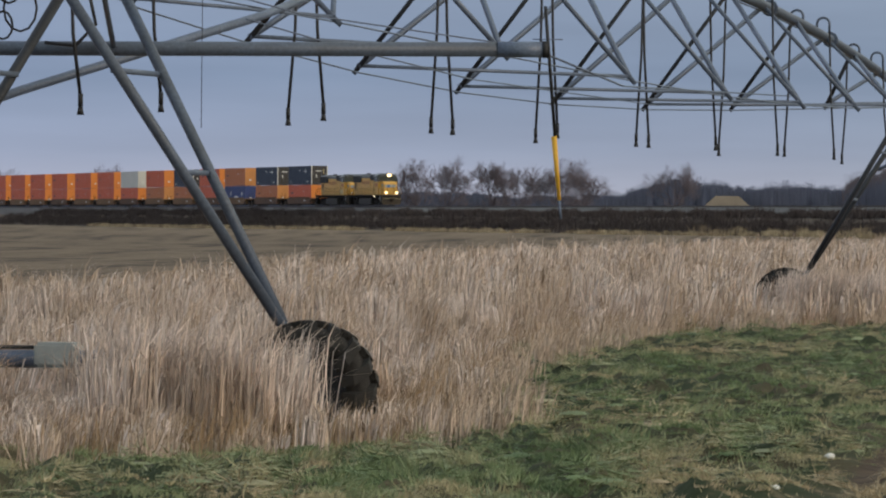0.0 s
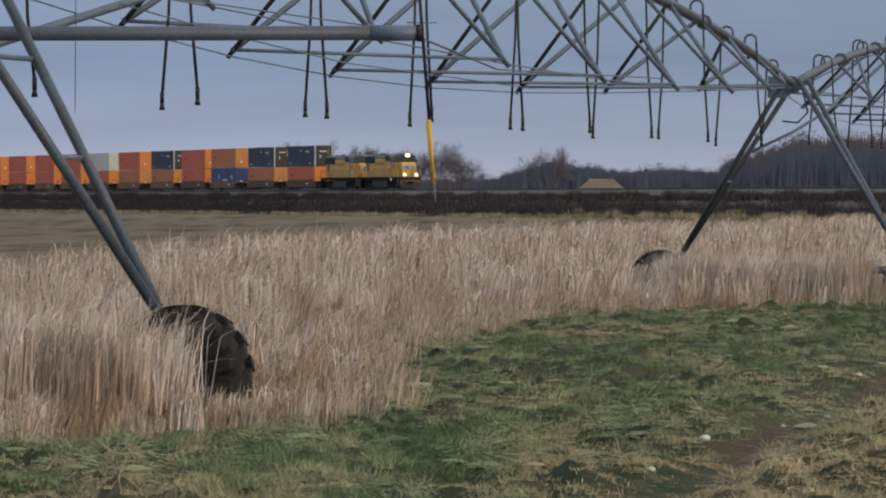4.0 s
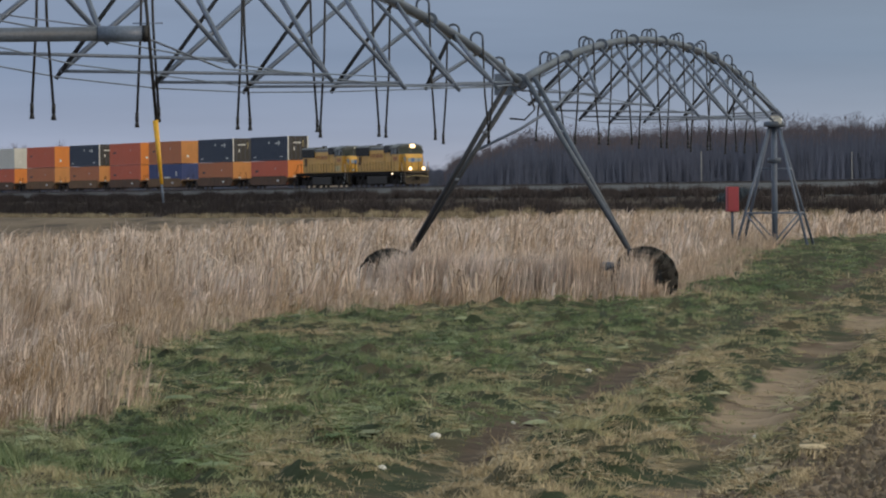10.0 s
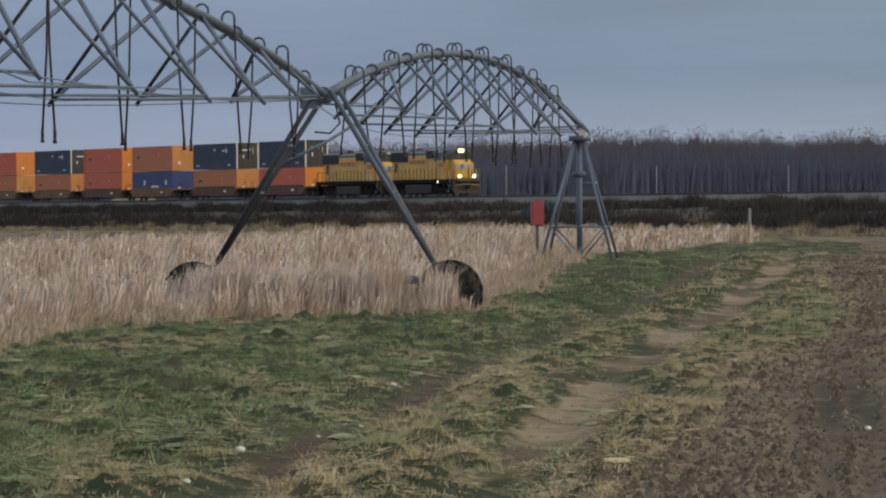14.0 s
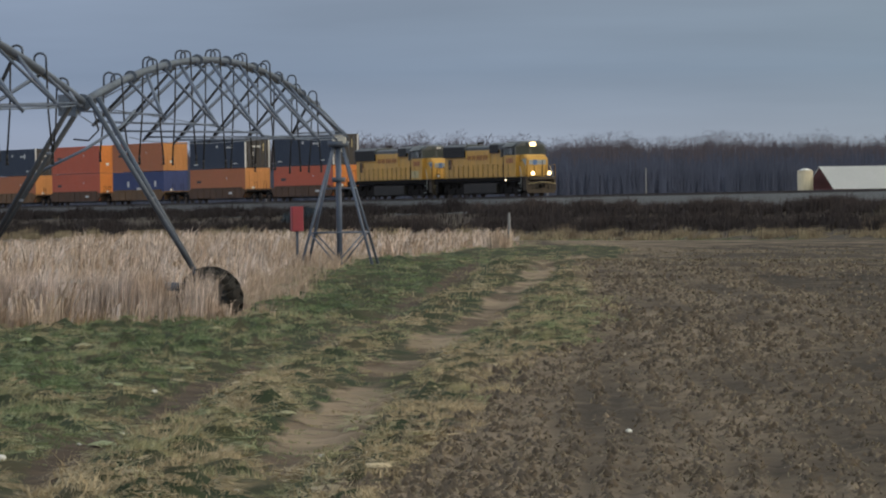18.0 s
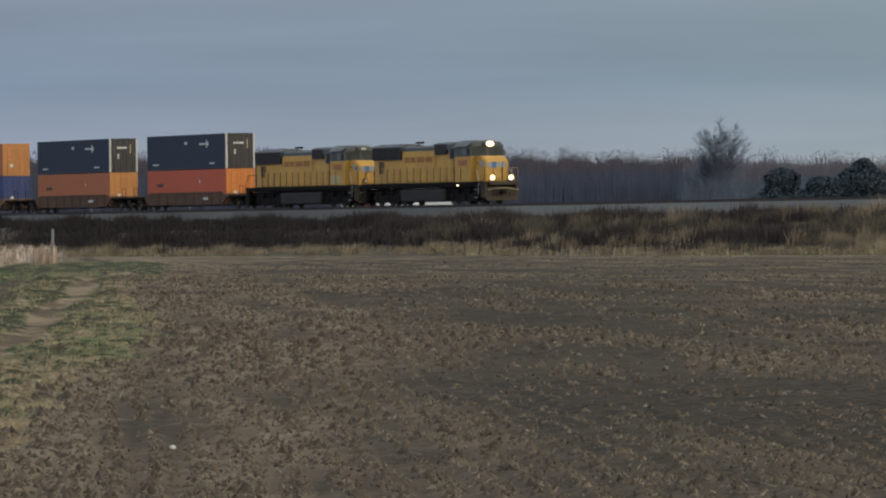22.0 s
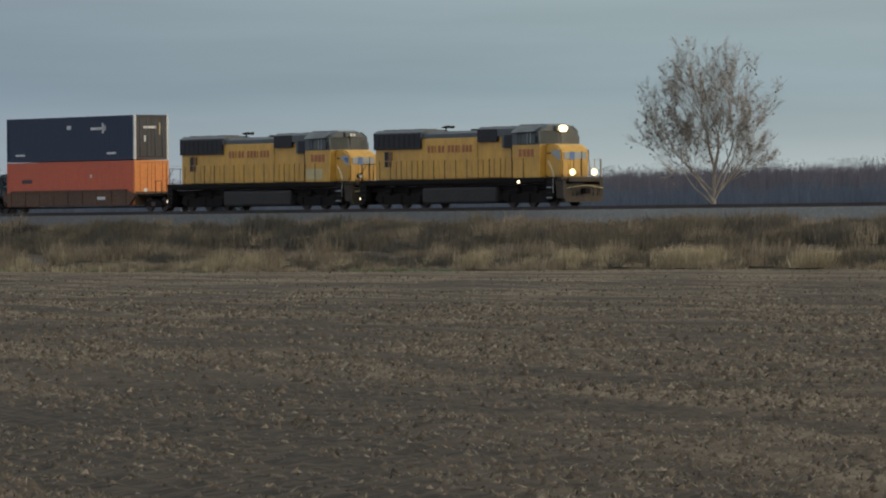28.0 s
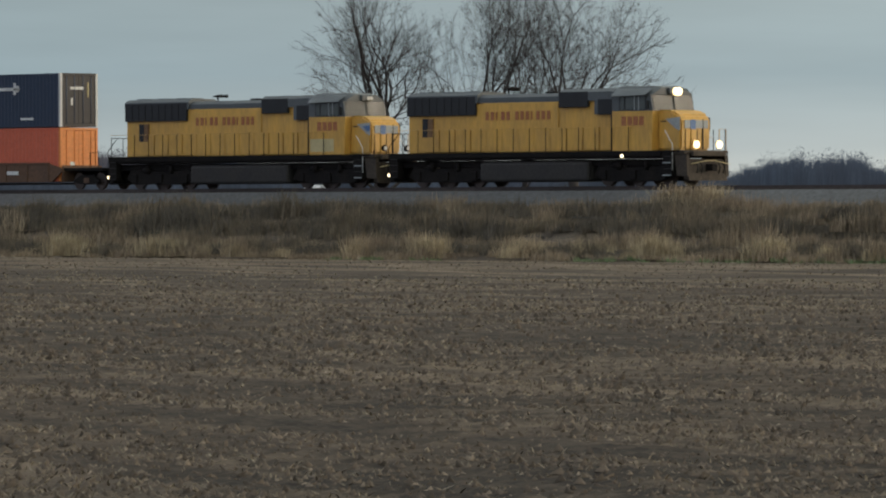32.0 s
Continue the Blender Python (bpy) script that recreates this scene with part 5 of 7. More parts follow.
    for x, name in ((19.62, "pilot_plow"), (-1.52, "rear_pilot")):
        d = 1 if x > 0 else -1
        part(name, extrude_profile(bmesh.new(), [(x - 0.35 * d, 1.3), (x - 0.15 * d, 1.25), (x + 0.02 * d, 0.25), (x - 0.35 * d, 0.3)], -1.3, 1.3), M["pilot" if d > 0 else "black"], o)
        part("coupler", boxed(min(x, x + 0.45 * d), max(x, x + 0.45 * d), -0.18, 0.18, 0.72, 1.05, bevel=0.04), M["black"], o)
        for k, yy in enumerate((-0.9, -0.6, 0.6, 0.9)):
            part("air_hose", tubed([(x, yy, 1.2), (x + 0.22 * d, yy, 0.9), (x + 0.12 * d, yy, 0.6)], 0.03, sides=5), M["tank"], o)
        for yy in (-1.35, -0.55, 0.55, 1.35):
            part("end_rail", tubed([(x - 0.2 * d, yy, 1.68), (x - 0.2 * d, yy, 2.7)], 0.022, sides=5), M["black"], o)
        if d < 0:
            part("end_rail_top", tubed([(x - 0.2 * d, -1.35, 2.7), (x - 0.2 * d, 1.35, 2.7)], 0.02, sides=5), M["black"], o)
    # lamps
    hs = part("headlamp_case", boxed(17.05, 17.36, -0.34, 0.34, 4.42, 4.74, bevel=0.05), M["grey"], o)
    for side in (-1, 1):
        if lead:
            bm = bmesh.new()
            disc(bm, (17.38, 0.18 + side * 0.11, 4.56), (1, 0, 0), 0.20, 0.05, 16)
            part("headlamp", bm, M["lamp"], o, "lit round headlamp")
            bm = bmesh.new()
            disc(bm, (19.60, side * 0.78, 1.98), (1, 0, 0), 0.19, 0.06, 16)
            part("ditch_light", bm, M["lamp"], o, "lit ditch light above the pilot")
        else:
            bm = bmesh.new()
            disc(bm, (17.38, 0.18 + side * 0.11, 4.56), (1, 0, 0), 0.10, 0.05, 16)
            part("headlamp", bm, M["white_mark"], o)
            bm = bmesh.new()
            disc(bm, (19.60, side * 0.78, 2.0), (1, 0, 0), 0.11, 0.06, 16)
            part("ditch_light", bm, M["white_mark"], o)
        bm = bmesh.new()
        disc(bm, (19.54, side * 0.78, 2.0), (1, 0, 0), 0.16, 0.12, 16)
        part("lamp_bracket", bm, M["black"], o)
    for x, z in ((15.35, 1.45), (-1.6, 0.62)) if lead else ((-1.6, 0.62),):
        bm = bmesh.new()
        bmesh.ops.create_icosphere(bm, subdivisions=2, radius=0.085, matrix=Matrix.Translation((x, -1.6 if x > 0 else -1.3, z)))
        part("marker_lamp", bm, M["lamp_small"], o, "small lit step lamp")
        part("lamp_bracket", boxed(x - 0.06, x + 0.06, -1.58 if x > 0 else -1.28, -1.4 if x > 0 else -1.0, z - 0.06, z + 0.06), M["black"], o)
    # roof: fans, exhaust, horn
    for x in (0.3, 1.9, 3.5):
        bm = bmesh.new()
        disc(bm, (x, 0, 4.70), (0, 0, 1), 0.72, 0.14, 24)
        part("radiator_fan", bm, M["grey"], o)
    part("exhaust_stack", boxed(8.6, 9.3, -0.25, 0.25, 4.5, 4.68, bevel=0.03), M["black"], o)
    h = part("horn", tubed([(6.1, -0.3, 4.5), (6.1, -0.3, 4.80)], 0.04), M["black"], o)
    for dy, l in ((-0.2, 0.45), (0.0, 0.35), (0.2, 0.5)):
        bm = bmesh.new()
        tube(bm, [(5.95, -0.3 + dy, 4.82), (6.1 + l, -0.3 + dy, 4.84)], 0.03, r_end=0.09, sides=8)
        part("horn_bell", bm, M["black"], h)
    for x in (11.4, 13.2):
        bm = bmesh.new()
        disc(bm, (x, 0, 4.74), (0, 0, 1), 0.5, 0.08, 20)
        part("brake_fan", bm, M["grey"], o)
    # bogies
    for c in (2.44, 15.7):
        for side in (-1, 1):
            y = side * 1.02
            f = part("bogie_frame", extrude_profile(bmesh.new(), [(c - 2.7, 0.5), (c - 2.4, 1.0), (c - 0.6, 0.92), (c + 0.6, 0.92), (c + 2.4, 1.0), (c + 2.7, 0.5), (c + 1.9, 0.24), (c - 1.9, 0.24)], min(y, y * 1.14), max(y, y * 1.14)), M["black"], o)
            for dx in (-2.05, 0, 2.05):
                part("axle_box", boxed(c + dx - 0.22, c + dx + 0.22, min(y * 1.1, y * 1.22), max(y * 1.1, y * 1.22), 0.32, 0.78, bevel=0.03), M["black"], f)
            for dx in (-0.95, 0.95):
                part("spring", tubed([(c + dx, y * 1.16, 0.8), (c + dx, y * 1.16, 1.2)], 0.13, sides=10), M["black"], f)
            part("brake_cylinder", tubed([(c - 1.3, y * 1.18, 1.0), (c - 0.75, y * 1.18, 1.0)], 0.1, sides=8), M["black"], f)
        part("bogie_bolster", boxed(c - 0.6, c + 0.6, -1.0, 1.0, 0.5, 1.0), M["black"], o)
        for dx in (-2.05, 0, 2.05):
            bm = bmesh.new()
            tube(bm, [(0, -0.9, 0), (0, 0.9, 0)], 0.09, sides=8)
            for side in (-1, 1):
                disc(bm, (0, side * 0.76, 0), (0, 1, 0), 0.535, 0.13, 26)
                disc(bm, (0, side * 0.70, 0), (0, 1, 0), 0.57, 0.03, 26)
            w = part("wheelset", bm, M["rail"], o)
            w.location = (c + dx, 0, 0.535)
    return o


def make_container(label, side, end, length, door_bars, marks):
    """A corrugated box with corner posts, rails, doors and lock rods, its front end ahead at x = 0."""
    o = thing("container", label, "container", "containers on the train")
    w, h = 1.295, 2.88
    bm = bmesh.new()
    n = int(length / 0.3)
    for s in (-1, 1):
        pts = []
        for k in range(n):
            x = -length + 0.1 + (length - 0.2) * k / n
            d = (length - 0.2) / n
            pts += [(x, 0.0), (x + d * 0.35, 0.0), (x + d * 0.5, 0.022), (x + d * 0.85, 0.022)]
        pts.append((-0.1, 0.0))
        lo = [bm.verts.new((x, s * (w - 0.03 + dy), 0.15)) for x, dy in pts]
        hi = [bm.verts.new((x, s * (w - 0.03 + dy), h - 0.12)) for x, dy in pts]
        for k in range(len(pts) - 1):
            bm.faces.new((lo[k], lo[k + 1], hi[k + 1], hi[k]))
    bmesh.ops.recalc_face_normals(bm, faces=bm.faces)
    part("side_wall", bm, M[side], o)
    part("roof", boxed(-length + 0.02, -0.02, -w + 0.02, w - 0.02, h - 0.1, h - 0.01), M[side], o)
    part("floor", boxed(-length + 0.02, -0.02, -w + 0.02, w - 0.02, 0.02, 0.16), M["black"], o)
    post = M["white_mark"] if end == "navy_end" else M[end]
    for x0, x1, mt in ((-0.16, 0.0, post), (-length, -length + 0.16, M[side])):
        for s in (-1, 1):
            part("corner_post", boxed(x0, x1, min(s * w, s * (w - 0.13)), max(s * w, s * (w - 0.13)), 0, h), mt, o)
        part("header", boxed(x0, x1, -w + 0.13, w - 0.13, h - 0.14, h), mt if end != "navy_end" else M[end], o)
        part("end_sill", boxed(x0, x1, -w + 0.13, w - 0.13, 0, 0.18), mt if end != "navy_end" else M[end], o)
    part("rear_wall", boxed(-length + 0.03, -length + 0.08, -w + 0.13, w - 0.13, 0.18, h - 0.14), M[side], o)
    for s in (-1, 1):
        part("top_rail", boxed(-length + 0.16, -0.16, min(s * w, s * (w - 0.06)), max(s * w, s * (w - 0.06)), h - 0.13, h - 0.02), M[side], o)
        part("bottom_rail", boxed(-length + 0.16, -0.16, min(s * w, s * (w - 0.06)), max(s * w, s * (w - 0.06)), 0.0, 0.16), M[side], o)
        d = part("door", boxed(-0.09, -0.04, min(s * 0.01, s * (w - 0.14)), max(s * 0.01, s * (w - 0.14)), 0.19, h - 0.15), M[end], o)
        if door_bars:
            for k in range(5):
                part("door_rib", boxed(-0.05, -0.02, min(s * 0.05, s * (w - 0.2)), max(s * 0.05, s * (w - 0.2)), 0.35 + k * 0.5, 0.42 + k * 0.5), M[end], d)
        for q in (0.3, 0.85):
            part("lock_rod", tubed([(-0.02, s * q, 0.15), (-0.02, s * q, h - 0.1)], 0.018, sides=5), M["steel"] if end == "navy_end" else M[end], d)
    for x0, x1, z0, z1, mt in marks:
        part("marking", boxed(x0, x1, -w - 0.004, -w + 0.02, z0, z1), M[mt], o, "pale painted marking")
    for y0, y1, z0, z1, mt in ((-0.55, -0.42, 1.15, 1.55, "white_mark"), (-0.6, 0.35, 2.0, 2.16, "white_mark"), (0.6, 0.68, 1.6, 2.4, "cream_mark")) if end == "navy_end" else ((-0.6, -0.3, 0.75, 1.05, "white_mark"),):
        part("door_marking", boxed(-0.03, -0.012, y0, y1, z0, z1), M[mt], o, "pale painted marking")
    return o


def make_car(label, paint, length):
    """A low well car: deep side sills, end platforms and two bogies; the well's front end stands at x = 0."""
    o = thing("well_car", label, "well car", "well cars of the train")
    for s in (-1, 1):
        prof = [(-length - 0.2, 1.15), (-length + 1.0, 1.42), (-1.0, 1.42), (0.2, 1.15), (0.2, 0.95), (-0.6, 0.42), (-length + 0.6, 0.42), (-length - 0.2, 0.95)]
        sill = part("side_sill", extrude_profile(bmesh.new(), prof, min(s * 1.36, s * 1.46), max(s * 1.36, s * 1.46)), M[paint], o)
        for k in range(9):
            x = -length + 0.9 + (length - 1.8) * k / 8
            part("rib", boxed(x - 0.04, x + 0.04, min(s * 1.46, s * 1.5), max(s * 1.46, s * 1.5), 0.45, 1.38), M[paint], sill)
        part("top_chord", boxed(-length + 0.9, -0.9, min(s * 1.36, s * 1.5), max(s * 1.36, s * 1.5), 1.36, 1.46), M[paint], o)
        part("stencil", boxed(-4.4, -3.4, min(s * 1.5, s * 1.51), max(s * 1.5, s * 1.51), 0.8, 1.0), M["white_mark"], o, "pale stencilled marking")
    part("well_floor", boxed(-length, 0, -1.36, 1.36, 0.28, 0.37), M["black"], o)
    for x, d in ((0.1, 1), (-length - 0.1, -1)):
        part("end_platform", boxed(min(x, x + 3.2 * d), max(x, x + 3.2 * d), -1.25, 1.25, 1.0, 1.16, bevel=0.02), M["black"], o)
        part("centre_sill", boxed(min(x, x + 3.7 * d), max(x, x + 3.7 * d), -0.28, 0.28, 0.66, 1.0), M["black"], o)
        part("bulkhead", boxed(min(x, x + 0.08 * d), max(x, x + 0.08 * d), -1.36, 1.36, 0.4, 1.3), M[paint], o)
        for yy in (-1.2, 1.2):
            part("end_rail", tubed([(x + 2.9 * d, yy, 1.15), (x + 2.9 * d, yy, 1.95), (x + 2.2 * d, yy, 1.95), (x + 2.2 * d, yy, 1.15)], 0.022, sides=5), M["black"], o)
        bx = x + 1.75 * d
        for s in (-1, 1):
            f = part("bogie_frame", extrude_profile(bmesh.new(), [(bx - 1.15, 0.42), (bx - 0.5, 0.78), (bx + 0.5, 0.78), (bx + 1.15, 0.42), (bx + 0.9, 0.34), (bx + 0.4, 0.28), (bx - 0.4, 0.28), (bx - 0.9, 0.34)], min(s * 0.95, s * 1.08), max(s * 0.95, s * 1.08)), M["black"], o)
            part("spring_nest", boxed(bx - 0.22, bx + 0.22, min(s * 0.98, s * 1.11), max(s * 0.98, s * 1.11), 0.35, 0.62), M["car_brown"], f)
        for dx in (-0.89, 0.89):
            bm = bmesh.new()
            tube(bm, [(0, -0.9, 0), (0, 0.9, 0)], 0.08, sides=8)
            for s in (-1, 1):
                disc(bm, (0, s * 0.76, 0), (0, 1, 0), 0.455, 0.13, 22)
            w = part("wheelset", bm, M["rail"], o)
            w.location = (bx + dx, 0, 0.455)
    return o


def run(t):
    """How far along the track the lead locomotive's hood end has come."""
    u = (t - 16) / 16
    return -537.8 + 322.2 * u - 3.3 * u * u


RIDE = []                                   # (thing, metres behind, height)
lead = make_loco("yellow and grey diesel locomotive with lit headlamps", True)
second = make_loco("yellow and grey trailing diesel locomotive, lamps dark", False)
RIDE += [(lead, 0.0, 0.0), (second, -22.05, 0.0)]
NAVY_MARKS = ((-5.4, -3.5, 1.98, 2.14, "white_mark"), (-4.0, -3.8, 1.75, 2.4, "white_mark"), (-3.8, -3.55, 1.9, 2.25, "white_mark"), (-3.4, -2.3, 0.38, 0.5, "white_mark"), (-8.4, -7.9, 2.05, 2.3, "white_mark"), (-15.0, -13.8, 0.38, 0.5, "white_mark"))
ORANGE_MARKS = ((-14.2, -12.9, 1.5, 1.75, "navy_end"), (-5.5, -5.3, 1.8, 2.0, "white_mark"))
BLUE_MARKS = ((-11.5, -10.9, 1.3, 1.9, "white_mark"), (-8.5, -5.6, 0.9, 1.25, "white_mark"), (-3.0, -2.4, 1.3, 1.9, "white_mark"))
KINDS = {
    "navy": ("dark navy freight container with pale corner posts", "navy", "navy_end", False, NAVY_MARKS),
    "orange": ("bright orange ribbed freight container", "orange", "orange_end", True, ORANGE_MARKS),
    "tan": ("faded tan orange freight container", "tan_orange", "tan_end", True, ORANGE_MARKS),
    "blue": ("blue freight container with pale markings", "blue", "blue", True, BLUE_MARKS),
    "white": ("plain white freight container", "white", "white", True, ()),
}
LOADS = [(-28.1, "navy", "orange"), (-52.3, "navy", "tan"), (-76.5, "tan", "blue"), (-96.7, "orange", "orange"), (-118.5, "navy", "tan"), (-143.0, "orange", "tan"), (-166.5, "white", "orange"),
         (-189.0, "orange", "orange"), (-211.5, "orange", "orange"), (-235.5, "orange", "orange"), (-259.0, "orange", "orange"), (-281.0, "orange", "orange"), (-303.0, "orange", "orange"), (-325.0, "tan", "orange"), (-347.0, "orange", "orange")]
made = {}


def fresh(kind):
    label, side, end, bars, marks = KINDS[kind]
    if kind in made:
        return copy_thing(made[kind], Matrix())
    made[kind] = make_container(label, side, end, 16.15, bars, marks)
    return made[kind]


CARS = {}
for k, (front, upper, lower) in enumerate(LOADS):
    paint = "car_brown" if k % 3 == 0 or k == 1 else "car_yellow"
    if paint in CARS:
        car = copy_thing(CARS[paint], Matrix())
    else:
        car = CARS[paint] = make_car("rusty brown well car" if paint == "car_brown" else "dull yellow well car streaked with rust", paint, 16.3)
    front += 0.4
    RIDE.append((car, front + 0.08, 0.0))
    RIDE.append((fresh(lower), front, 0.45))
    RIDE.append((fresh(upper), front, 3.38))


# ------------------------------------------------------------------ trees and far things
def grow(seed, tall, spread, limbs, levels, trunk_r, fork=0.3, twig=0.9, twigs_per=5, lift=0.10, bow=0.17, shrink=1.0, upright=False, thick=0.018):
    """A bare tree: trunk and limbs as tapering bars, and thin twigs about their ends. Returns two meshes' data."""
    rnd = random.Random(seed)
    bm = bmesh.new()
    tips = []

    def branch(p, d, length, r, level):
        pts, q, v = [p], p, d
        n = 5
        for _ in range(n):
            wob = 0.04 if level == 0 else bow
            v = (v + Vector((rnd.gauss(0, wob), rnd.gauss(0, wob), rnd.gauss(lift if level else 0.02, 0.06)))).normalized()
            q = q + v * length / n
            pts.append(q)
        end = 0.68 if level == 0 else (0.6 if upright else 0.5)
        tube(bm, pts, r, sides=8 if level == 0 else (5 if level < 2 else 3), cap=False, r_end=r * end)
        if level >= levels - 1:
            tips.extend([(pts[2], v, length), (pts[4], v, length), (q, v, length)])
        if level >= levels:
            return
        if upright:
            forks, count = (3, 3 + limbs) if level == 0 else (2, rnd.choice((4, 5)) if level < 3 else 3)
        else:
            forks, count = 2, limbs if level == 0 else rnd.choice((3, 4) if level < 3 else (3, 3, 2))
        turn = rnd.uniform(0, 6.28)
        for k in range(count):
            f = 1.0 if k < forks else rnd.uniform(0.45, 0.95)
            i = min(int(f * n), n - 1)
            at = pts[i].lerp(pts[i + 1], f * n - i)
            turn += (6.28 / forks if upright and k < forks else 2.4) + rnd.gauss(0, 0.3)
            u = v.orthogonal().normalized()
            w = v.cross(u)
            ang = spread * (rnd.uniform(0.35, 0.65) if k < forks else rnd.uniform(0.8, 1.25))
            if upright and k >= forks:
                ang = rnd.uniform(0.75, 1.15)
            nd = (v * math.cos(ang) + (u * math.cos(turn) + w * math.sin(turn)) * math.sin(ang)).normalized()
            if upright and level == 0 and k >= forks:
                branch(at, nd, length * rnd.uniform(0.5, 0.8), r * end * rnd.uniform(0.3, 0.42), level + 2)
                continue
            scale = rnd.uniform(0.66, 0.84) if level else rnd.uniform(0.75, 1.0) * shrink
            branch(at, nd, length * scale, r * end * ((0.82 if upright else 1.0) * rnd.uniform(0.78, 1.0) if k < forks else rnd.uniform(0.42 if upright else 0.5, 0.6 if upright else 0.75)), level + 1)

    branch(Vector((0, 0, -0.3)), Vector((rnd.gauss(0, 0.04), rnd.gauss(0, 0.04), 1)).normalized(), tall * fork, trunk_r, 0)
    vs, ts = [], []
    for p, d, length in tips:
        for k in range(twigs_per):
            td = (d * 0.8 + Vector((rnd.gauss(0, 0.5), rnd.gauss(0, 0.5), rnd.gauss(0.15, 0.35)))).normalized()
            l = twig * rnd.uniform(0.5, 1.2)
            s = td.orthogonal().normalized() * thick
            base = p + d * rnd.uniform(-0.3, 0.2)
            i = len(vs)
            m = base + td * l * 0.5 + Vector((rnd.gauss(0, .08), rnd.gauss(0, .08), rnd.gauss(0, .08)))
            vs += [base - s, base + s, m + s * 0.7, m - s * 0.7, base + td * l]
            ts += [(i, i + 1, i + 2), (i, i + 2, i + 3), (i + 3, i + 2, i + 4)]
    return bm, vs, ts, tips


def make_tree(name, label, place, seed, tall, spread, limbs, levels, r, bark, twig_mat, leaf=0, clump=0.25, group="", wide=0.0, **k):
    t = thing(name, label, "tree", group, m=Matrix.Translation(place))
    bm, vs, ts, tips = grow(seed, tall, spread, limbs, levels, r, **k)
    top = max(v.co.z for v in bm.verts)
    s = tall / top
    s = np.array([s, s, s])
    if wide:
        ex = np.array(vs)
        s[0] = s[1] = wide / np.percentile(np.hypot(ex[:, 0], ex[:, 1]), 92)
    bmesh.ops.scale(bm, vec=tuple(s), verts=bm.verts)
    part("trunk", bm, M[bark], t)
    ob = new("twig_spray", raw_mesh("twig_spray", np.array(vs) * s, ts, M[twig_mat]))
    ob.parent = t
    tagged(ob, kind="stuff")
    if leaf:
        rng = np.random.RandomState(seed)
        pts = np.array([p for p, d, l in tips]) * s
        c = pts[rng.randint(0, len(pts), leaf)] + rng.normal(0, clump, (leaf, 3))
        a, b = rng.normal(0, 1, (leaf, 3)), rng.normal(0, 1, (leaf, 3))
        a, b = a / np.linalg.norm(a, axis=1)[:, None] * 0.11, b / np.linalg.norm(b, axis=1)[:, None] * 0.08
        v = np.stack([c - a, c + b, c + a, c - b], 1).reshape(-1, 3)
        i = np.arange(leaf)[:, None] * 4
        tr = np.concatenate([i + [0, 1, 2], i + [0, 2, 3]])
        ob = new("crown", raw_mesh("crown", v, tr, M["twig_leaf"]))
        ob.parent = t
        tagged(ob, kind="stuff")
    return t


